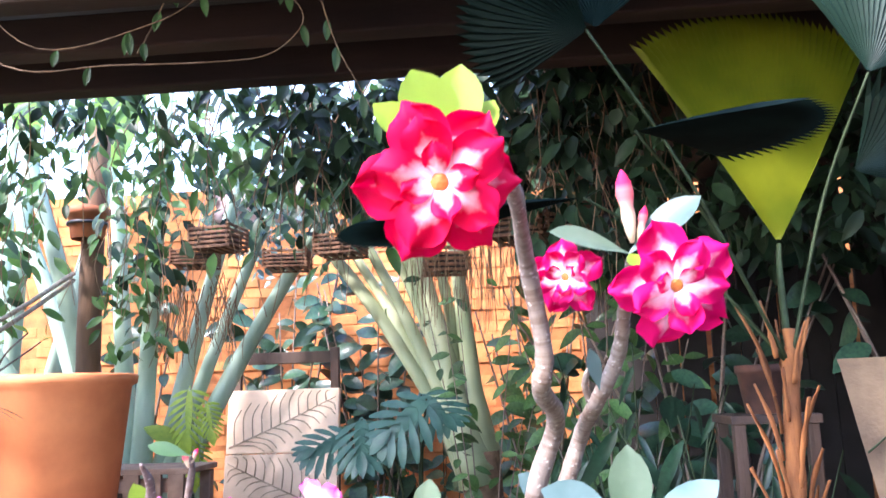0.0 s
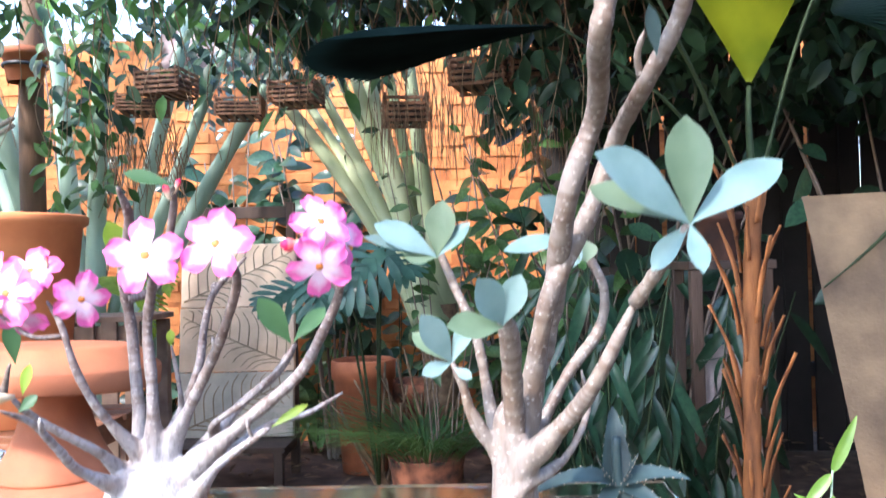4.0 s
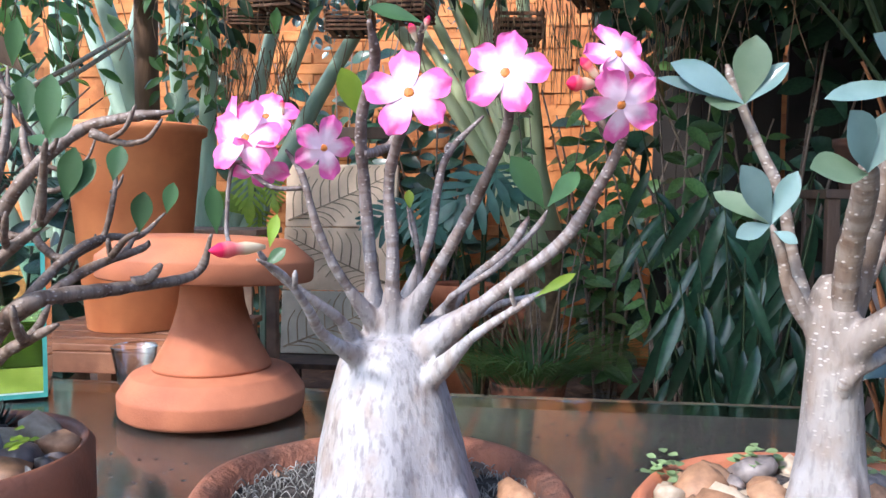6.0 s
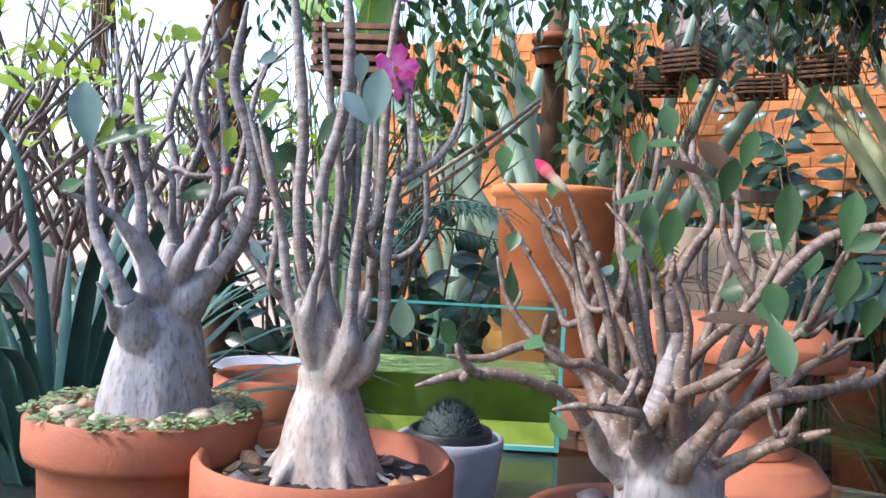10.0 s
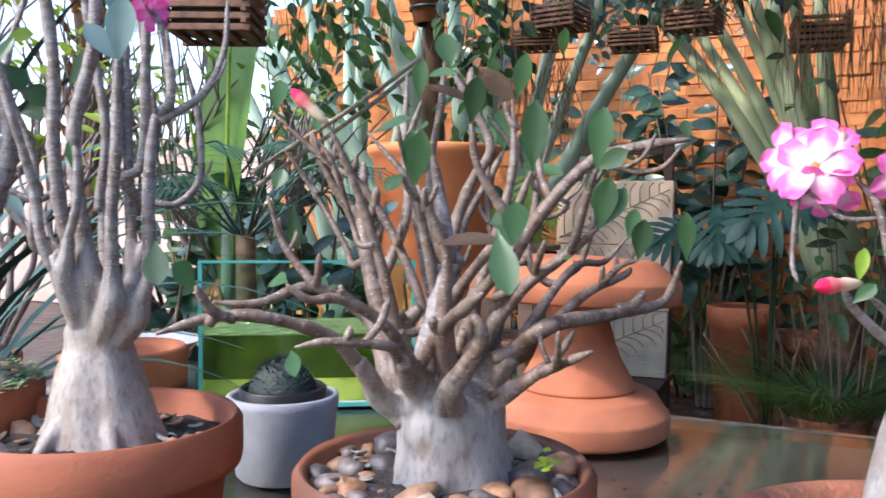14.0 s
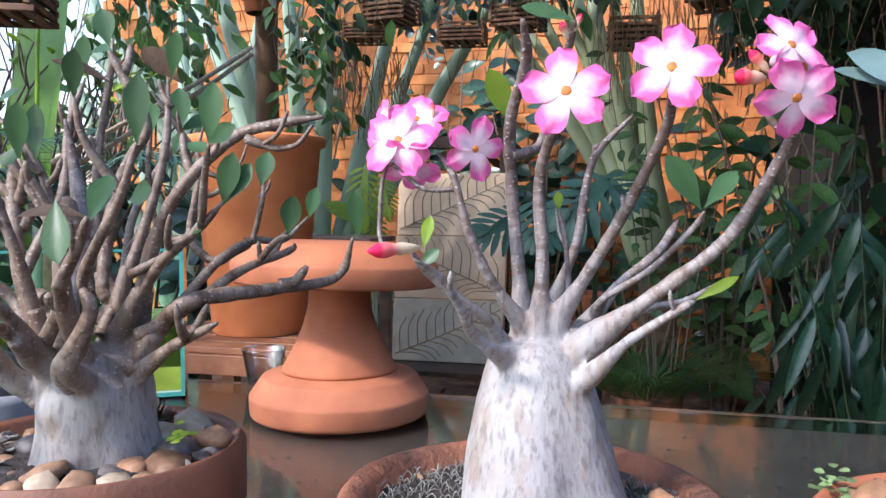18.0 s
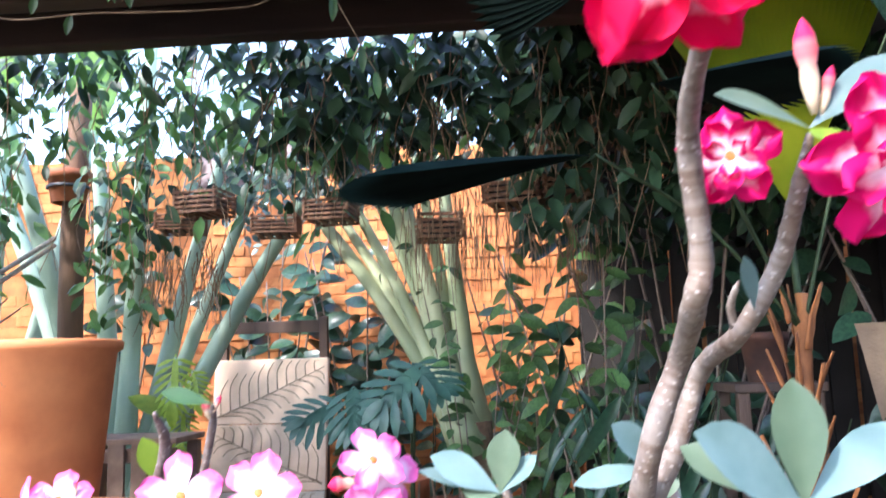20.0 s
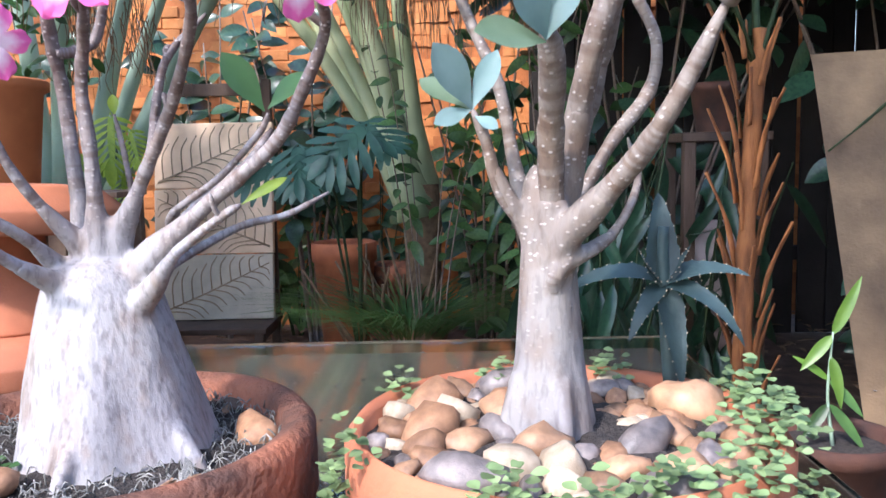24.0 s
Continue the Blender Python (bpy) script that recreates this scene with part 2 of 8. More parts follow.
BARK = bark_material("silver bark", (0.385, 0.37, 0.362), (0.21, 0.165, 0.145), 0.1, 0.2, 0.75, 0.32)
BARK_TWIG = BARK
BARK_PALE = bark_material("pale ringed bark", (0.29, 0.275, 0.265), (0.25, 0.205, 0.165), 0.04, 0.12, 0.5, 0.3)
BARK_OLD = bark_material("brown knotted bark", (0.36, 0.35, 0.335), (0.24, 0.18, 0.135), 0.052, 0.085, 0.7, 0.22)
BARK_CREAM = bark_material("cream and grey bark", (0.4, 0.36, 0.31), (0.31, 0.28, 0.25), 0.07, 0.13, 0.6, 0.3)
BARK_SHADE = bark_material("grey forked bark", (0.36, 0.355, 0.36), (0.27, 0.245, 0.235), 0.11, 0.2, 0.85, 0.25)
LEAF = material("succulent leaf", (0.1, 0.21, 0.085), (0.07, 0.155, 0.065), 0.36, 40, 300, 0.03, spread=0.35, translucent=0.15)
LEAF_GREY = material("grey-green leaf", (0.27, 0.39, 0.37), (0.19, 0.3, 0.27), 0.2, 40, 300, 0.03, spread=0.3, translucent=0.12)
LEAF_OLIVE = material("olive leaf underside", (0.25, 0.34, 0.22), (0.17, 0.26, 0.16), 0.36, 40, 300, 0.03, spread=0.25, translucent=0.2)
LEAF_LIME = material("fresh lime leaf", (0.36, 0.48, 0.06), (0.24, 0.37, 0.045), 0.4, 40, 300, 0.05, spread=0.25, translucent=0.35)
LEAF_DARK = material("dark glossy leaf", (0.04, 0.095, 0.05), (0.018, 0.05, 0.03), 0.3, 12, 120, 0.05, spread=0.5, translucent=0.12, gloss=0.5)
LEAF_LANCE = material("dark lance leaf", (0.024, 0.066, 0.034), (0.011, 0.033, 0.019), 0.28, 12, 120, 0.05, spread=0.5, translucent=0.15, gloss=0.45)
LEAF_MID = material("mid-green shade leaf", (0.1, 0.2, 0.06), (0.05, 0.115, 0.035), 0.42, 12, 120, 0.05, spread=0.5, translucent=0.3)
LEAF_SPLIT = material("blue-green split leaf", (0.06, 0.15, 0.105), (0.03, 0.09, 0.065), 0.35, 12, 120, 0.05, spread=0.2, translucent=0.15)
LEAF_VINE = material("vine leaf", (0.085, 0.19, 0.05), (0.04, 0.1, 0.03), 0.42, 9, 120, 0.05, spread=0.4, translucent=0.4)
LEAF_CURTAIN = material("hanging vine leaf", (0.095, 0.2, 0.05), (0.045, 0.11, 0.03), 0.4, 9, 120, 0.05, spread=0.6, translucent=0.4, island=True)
# darker copy of the same vine leaf, the roof's shade put into its colour
LEAF_CURTAIN_SHADE = material("vine leaf with shade in the colour", (0.035, 0.075, 0.035), (0.018, 0.04, 0.02), 0.45, 12, 120, 0.05, spread=0.6, translucent=0.15, gloss=0.3, island=True)
LEAF_FRESH = material("fresh green leaf", (0.17, 0.3, 0.05), (0.1, 0.2, 0.03), 0.4, 12, 120, 0.05, spread=0.25, translucent=0.3)
LEAF_DRY = material("brown dead leaf", (0.12, 0.075, 0.048), (0.075, 0.045, 0.03), 0.7, 60, 300, 0.2)
LEAF_HERB = material("pale creeping herb", (0.26, 0.35, 0.16), (0.15, 0.23, 0.09), 0.5, 60, 300, 0.03, spread=0.35, translucent=0.25, island=True)
ASH = material("ashy dry moss", (0.34, 0.33, 0.3), (0.14, 0.135, 0.12), 0.95, 90, 500, 0.5, island=True, spread=0.4)
LEAF_STRAP = material("blue-green strap leaf", (0.05, 0.125, 0.095), (0.025, 0.075, 0.06), 0.38, 20, 200, 0.05, spread=0.25)
LEAF_BANANA = material("bright banana leaf", (0.19, 0.36, 0.06), (0.11, 0.25, 0.04), 0.4, 8, 90, 0.08, translucent=0.4)
STALK = material("pale green stalk", (0.42, 0.54, 0.41), (0.24, 0.36, 0.25), 0.45, 9, 120, 0.08, spread=0.2, stretch=(1, 1, 0.2))
SHEATH = material("yellow-green leaf sheath", (0.46, 0.5, 0.3), (0.28, 0.35, 0.18), 0.5, 8, 120, 0.1, spread=0.25, stretch=(1, 1, 0.2))
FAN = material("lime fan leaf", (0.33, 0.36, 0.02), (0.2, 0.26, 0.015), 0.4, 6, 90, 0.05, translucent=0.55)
# two darker copies of the same palm leaf, shade put into their colour
FAN_DEEP_SHADE = material("fan leaf coloured for deep shade", (0.007, 0.018, 0.015), (0.003, 0.009, 0.008), 0.55, 6, 90, 0.05, gloss=0.06)
FAN_SHADE = material("green fan leaf coloured for shade", (0.016, 0.042, 0.028), (0.008, 0.024, 0.016), 0.45, 6, 90, 0.05, gloss=0.2, translucent=0.1)
PALM_FIBRE = material("reddish palm fibre", (0.45, 0.165, 0.048), (0.13, 0.044, 0.015), 0.85, 30, 160, 0.8, stretch=(1, 1, 0.2), spread=0.45)
SOIL = material("dark potting soil", (0.055, 0.043, 0.036), (0.018, 0.014, 0.012), 0.95, 120, 400, 1.0)
MOSS = material("grey-green moss", (0.16, 0.19, 0.08), (0.07, 0.1, 0.035), 0.95, 60, 400, 0.9)
EARTH = material("litter-strewn earth", (0.13, 0.085, 0.06), (0.045, 0.028, 0.022), 0.95, 9, 60, 1.0)
# clay of the pots standing in shade, that shade put into the colour
CLAY_SHADE = material("clay darkened for shade", (0.1, 0.038, 0.022), (0.035, 0.016, 0.012), 0.85, 12, 260, 0.25, detail=9)
STONE_ORANGE = material("orange-brown pebble", (0.34, 0.18, 0.095), (0.2, 0.1, 0.052), 0.6, 2.4, 16, 0.2, spread=0.4)
STONE = material("tan river pebble", (0.38, 0.215, 0.12), (0.23, 0.125, 0.07), 0.55, 2.2, 16, 0.15, spread=0.45)
STONE_GREY = material("grey river pebble", (0.2, 0.165, 0.15), (0.09, 0.075, 0.07), 0.45, 2.2, 16, 0.15, spread=0.4)
STONE_DARK = material("dark slaty pebble", (0.085, 0.07, 0.07), (0.04, 0.034, 0.036), 0.4, 2.2, 16, 0.2, spread=0.3)
STONE_WHITE = material("cream pebble", (0.5, 0.4, 0.29), (0.36, 0.27, 0.18), 0.6, 2.2, 16, 0.2, spread=0.2)
BRICK = material("orange painted brick", (0.7, 0.275, 0.088), (0.47, 0.15, 0.038), 0.85, 9, 70, 0.9, spread=0.22)
MORTAR = material("dark orange recessed joint", (0.46, 0.155, 0.046), (0.3, 0.095, 0.028), 0.9, 14, 90, 0.8)
WOOD_DARK = material("dark weathered wood", (0.095, 0.055, 0.036), (0.035, 0.02, 0.014), 0.7, 12, 120, 0.5, stretch=(1, 1, 0.15))
WOOD_RED = material("reddish hardwood", (0.3, 0.125, 0.06), (0.17, 0.06, 0.028), 0.55, 12, 160, 0.3)
WOOD_BENCH = material("grey bench plank", (0.3, 0.2, 0.14), (0.17, 0.1, 0.07), 0.7, 12, 160, 0.4)
WOOD_TRUNK = material("brown post wood", (0.2, 0.105, 0.05), (0.075, 0.036, 0.018), 0.75, 10, 90, 0.6, stretch=(1, 1, 0.2))
TABLE_WOOD = material("dark red-brown table board", (0.03, 0.021, 0.02), (0.013, 0.01, 0.01), 0.9, 5, 90, 0.3, stretch=(0.25, 1, 1), gloss=0.1)
SLATE = material("beige cast stone", (0.82, 0.615, 0.44), (0.68, 0.495, 0.34), 0.8, 12, 220, 0.2)
SLATE_GROOVE = material("brown groove line of carved stone", (0.4, 0.29, 0.2), (0.24, 0.17, 0.11), 0.9, 20, 200, 0.3)
SLATE_GREY = material("grey cast stone", (0.56, 0.5, 0.41), (0.43, 0.38, 0.31), 0.8, 12, 220, 0.2)
BOARD = material("mottled concrete board", (0.33, 0.22, 0.125), (0.075, 0.05, 0.034), 0.85, 4, 120, 0.5, detail=12)
CONCRETE = material("grey cement pot", (0.38, 0.38, 0.4), (0.27, 0.27, 0.29), 0.7, 16, 240, 0.2)
CACTUS = material("dark cactus", (0.022, 0.038, 0.03), (0.01, 0.02, 0.016), 0.6, 60, 300, 0.6)
WHITE = material("white glazed china", (0.72, 0.7, 0.76), (0.64, 0.62, 0.68), 0.25, 20, 200, 0.02, coat=0.5)
PLASTIC_BLACK = material("black plastic", (0.02, 0.02, 0.022), None, 0.45, 40, 200, 0.05)
GLASS = clear("greenish plate glass", (0.8, 0.97, 0.9), 0.0, 1.33)
WATER_DROP = clear("clear water", (1, 1, 1), 0.0, 1.33)
TABLE_GLASS = clear("dusty table glass", (0.8, 0.95, 0.93), 0.06, 1.2)
GLASS_EDGE = material("teal glass edge", (0.1, 0.42, 0.36), (0.06, 0.33, 0.28), 0.15, 30, 200, 0.0, gloss=0.8)
CUP_GLASS = bpy.data.materials.new("thin clear glass")
CUP_GLASS.use_nodes = True
cup_nodes = CUP_GLASS.node_tree.nodes
cup_gloss, cup_clear, cup_mix, cup_rim = (cup_nodes.new("ShaderNode" + k) for k in ("BsdfGlossy", "BsdfTransparent", "MixShader", "LayerWeight"))
cup_gloss.inputs["Roughness"].default_value = 0.03
cup_clear.inputs["Color"].default_value = (0.97, 0.98, 0.98, 1)
cup_rim.inputs["Blend"].default_value = 0.42
for a, b in ((cup_rim.outputs["Facing"], cup_mix.inputs[0]), (cup_clear.outputs[0], cup_mix.inputs[1]), (cup_gloss.outputs[0], cup_mix.inputs[2]), (cup_mix.outputs[0], cup_nodes["Material Output"].inputs[0])):
    CUP_GLASS.node_tree.links.new(a, b)
WATER = material("green aquarium water", (0.055, 0.075, 0.01), (0.02, 0.03, 0.005), 0.06, 14, 120, 0.05, gloss=0.6)
SEDIMENT = material("yellow-green algae", (0.52, 0.52, 0.11), (0.27, 0.3, 0.04), 0.3, 20, 160, 0.1)
SCUM = material("floating green scum", (0.22, 0.27, 0.1), (0.07, 0.1, 0.025), 0.25, 45, 260, 0.2)
DRY = material("dry brown stem", (0.24, 0.15, 0.085), (0.11, 0.065, 0.035), 0.8, 30, 200, 0.4)
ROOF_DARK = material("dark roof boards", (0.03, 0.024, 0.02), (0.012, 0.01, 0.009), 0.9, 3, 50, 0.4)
BEAM = material("brown roof beam", (0.055, 0.03, 0.018), (0.02, 0.012, 0.008), 0.8, 6, 90, 0.4, stretch=(0.2, 1, 1))
PALE_WALL = material("sunlit pale wall", (0.66, 0.5, 0.42), (0.5, 0.34, 0.27), 0.9, 1.5, 40, 0.2)
CLOTH = material("pinkish canvas", (0.58, 0.47, 0.44), (0.46, 0.36, 0.33), 0.9, 6, 200, 0.3)
PRINT_RED = material("red print", (0.5, 0.04, 0.03), None, 0.6, 40, 200, 0.05)
TWINE = material("pale twine", (0.5, 0.4, 0.28), None, 0.9, 60, 300, 0.3)


def petal_material(name, inner, outer, start, end, streak=0.55):
    """A petal that runs from inner at its root to outer at its rim, with a soft lengthwise vein."""
    m = bpy.data.materials.new(name)
    m.use_nodes = True
    nt = m.node_tree
    n, link = nt.nodes, nt.links.new
    bsdf = n["Principled BSDF"]
    at = n.new("ShaderNodeUVMap")
    sep = n.new("ShaderNodeSeparateXYZ")
    link(at.outputs["UV"], sep.inputs["Vector"])
    nz = n.new("ShaderNodeTexNoise")
    nz.inputs["Scale"].default_value, nz.inputs["Detail"].default_value = 5.0, 3.0
    link(at.outputs["UV"], nz.inputs["Vector"])
    add = n.new("ShaderNodeMath")
    add.operation = "MULTIPLY_ADD"
    add.inputs[1].default_value = 0.3
    link(nz.outputs["Fac"], add.inputs[0])
    off = n.new("ShaderNodeMath")
    off.operation = "SUBTRACT"
    off.inputs[1].default_value = 0.5
    link(sep.outputs["Y"], off.inputs[0])
    absolute = n.new("ShaderNodeMath")
    absolute.operation = "ABSOLUTE"
    link(off.outputs["Value"], absolute.inputs[0])
    rim = n.new("ShaderNodeMath")
    rim.operation = "MULTIPLY_ADD"
    rim.inputs[1].default_value = streak
    link(absolute.outputs["Value"], rim.inputs[0])
    link(sep.outputs["X"], rim.inputs[2])
    link(rim.outputs["Value"], add.inputs[2])
    ramp = n.new("ShaderNodeValToRGB")
    ramp.color_ramp.elements[0].position, ramp.color_ramp.elements[0].color = start, (*inner, 1)
    ramp.color_ramp.elements[1].position, ramp.color_ramp.elements[1].color = end, (*outer, 1)
    link(add.outputs["Value"], ramp.inputs["Fac"])
    link(ramp.outputs["Color"], bsdf.inputs["Base Color"])
    bsdf.inputs["Roughness"].default_value, bsdf.inputs["Specular IOR Level"].default_value = 0.65, 0.2
    tr = n.new("ShaderNodeBsdfTranslucent")
    mix = n.new("ShaderNodeMixShader")
    mix.inputs["Fac"].default_value = 0.3
    link(ramp.outputs["Color"], tr.inputs["Color"])
    link(bsdf.outputs["BSDF"], mix.inputs[1])
    link(tr.outputs["BSDF"], mix.inputs[2])
    link(mix.outputs["Shader"], n["Material Output"].inputs["Surface"])
    return m


PETAL_PINK = petal_material("pink-rimmed white petal", (0.9, 0.68, 0.78), (0.8, 0.16, 0.42), 0.6, 1.55, 0.6)
PETAL_RED = petal_material("crimson petal", (0.96, 0.82, 0.88), (0.74, 0.0, 0.058), 0.52, 0.9, 1.0)
PETAL_MAGENTA = petal_material("magenta petal", (0.95, 0.78, 0.86), (0.66, 0.002, 0.12), 0.5, 0.95, 1.0)
PETAL_HOT = petal_material("plain pink petal", (0.78, 0.28, 0.52), (0.74, 0.1, 0.36), 0.4, 1.2)
PETAL_BUD = petal_material("red and cream bud", (0.75, 0.62, 0.42), (0.8, 0.03, 0.12), 0.55, 0.85)
FLOWER_EYE = material("orange flower eye", (0.62, 0.24, 0.04), (0.42, 0.1, 0.02), 0.6, 90, 400, 0.3)
WOOD_BASKET = material("brown basket slat", (0.24, 0.115, 0.06), (0.09, 0.042, 0.023), 0.7, 30, 160, 0.4)
PETIOLE_DARK = material("dark green petiole", (0.04, 0.06, 0.025), (0.02, 0.032, 0.014), 0.6, 20, 120, 0.1, gloss=0.2)


# ---- the large structure ----
TABLE = 0.868      # height of the table's glass


def ground_sheet():
    bm = bmesh.new()
    xs = [-400, -60, -12] + [-8 + 0.4 * i for i in range(41)] + [12, 60, 400]
    ys = [-400, -60, -12] + [-4 + 0.4 * i for i in range(31)] + [14, 60, 400]
    grid = [[bm.verts.new((x, y, 0.05 * noise.noise(Vector((x * 0.9, y * 0.9, 0))) if abs(x) < 9 and -5 < y < 9 else 0)) for x in xs] for y in ys]
    for a, b in zip(grid, grid[1:]):
        for i in range(len(xs) - 1):
            bm.faces.new((a[i], a[i + 1], b[i + 1], b[i]))
    return part("ground", bm, EARTH)


tagged(ground_sheet(), "bare brown garden earth strewn with dry leaves", "ground", kind="structure")

WALL_Y = 5.85
wall = thing("wall_north", 0, WALL_Y, 0, "orange painted brick garden wall with uneven courses", "wall", kind="structure")
part("wall_core", box(-0.9, 0.1015, 1.42, 7.0, 0.2, 2.84, 0.01), MORTAR, wall)

# roof over the garden's middle, open towards the camera
tagged(part("ceiling", box(-0.1, 2.6, 2.64, 7.4, 0.85, 0.05), ROOF_DARK), "dark boarded pergola roof", "roof", kind="structure")
# unseen panel, added only to keep the sun off the garden's right side
tagged(part("ceiling_front", box(-0.675, 1.36, 2.66, 1.85, 1.62, 0.05), ROOF_DARK), "unseen dark boarded panel added to shade the garden's right side", "roof", kind="structure")
tagged(part("ceiling_east", box(1.9, 4.2, 2.63, 3.6, 2.34, 0.05), ROOF_DARK), "dark boarded roof over the shaded corner", "roof", kind="structure")
for y in (2.25, 2.6, 2.95):
    tagged(part("beam", box(-0.1, y, 2.55, 7.4, 0.09, 0.13, 0.008), BEAM, smooth=False), "brown wooden roof beam under the dark boards", "beam", "roof beams", "structure")

# ---- table ----
table = thing("table", -0.585, 0.75, 0, "long wooden table with a thick glass top", "table")
part("tabletop", box(0, 0, TABLE - 0.035, 1.75, 1.25, 0.035, 0.004), TABLE_WOOD, table, "red-brown wooden board", smooth=False)
for i in range(2):
    for j in range(2):
        part("leg", box(-0.78 + 1.56 * i, -0.52 + 1.04 * j, (TABLE - 0.053) / 2, 0.08, 0.08, TABLE - 0.053, 0.006), WOOD_DARK, table, smooth=False)
glass = part("glass_top", box(0, 0, TABLE - 0.008, 1.8, 1.34, 0.012, 0.002), TABLE_GLASS, table, "greenish glass sheet", smooth=False)
glass.visible_shadow = False


# ---- pots ----
def rim_pot(name, x, y, z, r, h, mat, label, band=0.3, foot=0.72, wobble=0.004, fill=0.86, group="clay pots on the table", soil=SOIL, lip=0.09):
    """A clay pot with a thick rim band, and its soil."""
    pot = thing(name, x, y, z, label, "plant pot", group)
    b = h * (1 - band)
    t = lip * r
    outline = [(r * foot * 0.98, 0), (r * foot, 0.004), (r * 0.875, b - 0.004), (r * 0.9, b - 0.001), (r * 0.985, b), (r, b + 0.006), (r, h - 0.006), (r - 0.004, h - 0.001), (r - t * 0.5, h), (r - t, h - 0.004),
               (r - t * 1.15, h * fill), (r * 0.7, h * fill - 0.006)]
    part("body", lathe(outline, 56, wobble, x * 7, cap=False), mat, pot)
    bm = bmesh.new()
    n = 40
    mid = bm.verts.new((0, 0, h * fill + 0.008))
    last = [mid] * n
    for k in range(1, 9):
        rr = (r - t * 1.02) * k / 8
        ring = [bm.verts.new((rr * math.cos(2 * math.pi * i / n), rr * math.sin(2 * math.pi * i / n), h * fill + 0.008 * (1 - k / 8) + 0.006 * noise.noise(Vector((rr * 90 * math.cos(2 * math.pi * i / n), rr * 90 * math.sin(2 * math.pi * i / n), x * 5))))) for i in range(n)]
        for i in range(n):
            j = (i + 1) % n
            if k == 1:
                bm.faces.new((mid, ring[i], ring[j]))
            else:
                bm.faces.new((last[i], ring[i], ring[j], last[j]))
        last = ring
    part("soil", bm, soil, pot, "dark crumbly soil")
    return pot


rim_pot("plant_pot", -0.906, 0.548, TABLE, 0.096, 0.172, TERRACOTTA_POT, "terracotta pot with a broad rim and mossy pebbles", 0.21, 0.8, fill=0.96, soil=MOSS)
rim_pot("plant_pot", -0.733, 0.575, TABLE, 0.1, 0.158, TERRACOTTA_POT, "terracotta pot with dark soil and few pebbles", 0.23, 0.75, fill=0.87)
rim_pot("plant_pot", -0.491, 0.642, TABLE, 0.102, 0.138, TERRACOTTA_DAMP, "damp terracotta pot heaped with brown and grey pebbles", 0.36, 0.75, fill=0.9)
rim_pot("plant_pot", -0.198, 0.668, TABLE, 0.119, 0.122, TERRACOTTA_BURNT, "wide blackened terracotta bowl with ashy soil", 0.4, 0.8, 0.045, fill=0.87, lip=0.15)
rim_pot("plant_pot", 0.05, 0.605, TABLE, 0.104, 0.142, TERRACOTTA_PALE, "terracotta pot overflowing with pebbles and creeping herbs", 0.4, 0.8, fill=0.93)

# ---- pedestal dish ----
stand = thing("pedestal_dish", -0.566, 1.265, TABLE, "upturned terracotta saucer on a flared terracotta pedestal", "pedestal")
part("foot", lathe([(0.118, 0), (0.122, 0.001), (0.1255, 0.004), (0.1265, 0.007), (0.1275, 0.028), (0.127, 0.031), (0.1255, 0.033), (0.111, 0.054), (0.1095, 0.0555), (0.107, 0.057), (0.083, 0.0605), (0.08, 0.0625)], 64), TERRACOTTA_PALE, stand)
part("column", lathe([(0.0815, 0.062), (0.081, 0.066), (0.074, 0.08), (0.0615, 0.102), (0.0525, 0.125), (0.0455, 0.15), (0.0425, 0.175), (0.041, 0.206)], 56), TERRACOTTA, stand)
dish = part("dish", lathe([(0.1, 0.012), (0.132, 0.01), (0.14, 0.002), (0.144, 0.0), (0.1465, 0.003), (0.1475, 0.026), (0.1465, 0.03), (0.1165, 0.054), (0.113, 0.0565), (0.106, 0.058), (0.06, 0.0605), (0.004, 0.061)], 64), TERRACOTTA, stand, "upturned clay saucer")
dish.location = (-0.008, 0.004, 0.185)
dish.rotation_euler = (radians(-2), radians(1.5), 0)

# ---- aquarium ----
AQ_TURN = 31.0
aquarium = thing("aquarium", -0.835, 1.293, TABLE + 0.002, "small glass tank half full of green water", "aquarium", rz=AQ_TURN)
AW, AD, AH, AT = 0.33, 0.2, 0.226, 0.005
for nm, b in (("front_pane", (-AW / 2, AT / 2, AH / 2, AW, AT, AH)), ("back_pane", (-AW / 2, AD - AT / 2, AH / 2, AW, AT, AH)), ("side_pane", (-AT / 2, AD / 2, AH / 2, AT, AD - 2 * AT - 0.001, AH)),
              ("side_pane", (-AW + AT / 2, AD / 2, AH / 2, AT, AD - 2 * AT - 0.001, AH))):
    pane = part(nm, box(*b), GLASS, aquarium, smooth=False)
    pane.visible_shadow = False
part("base_pane", box(-AW / 2, AD / 2, 0.004, AW - 2 * AT - 0.002, AD - 2 * AT - 0.002, 0.006), WHITE, aquarium, smooth=False)
part("sediment", box(-AW / 2, AD / 2, 0.0255, AW - 2 * AT - 0.002, AD - 2 * AT - 0.002, 0.036), SEDIMENT, aquarium, "yellow-green algae settled in the water", smooth=False)
part("water", box(-AW / 2, AD / 2, 0.0775, AW - 2 * AT - 0.002, AD - 2 * AT - 0.002, 0.067), WATER, aquarium, "murky dark green water", smooth=False)
part("water_surface", box(-AW / 2, AD / 2, 0.1125, AW - 2 * AT - 0.002, AD - 2 * AT - 0.002, 0.002), SCUM, aquarium, "water surface mottled with green scum", smooth=False)
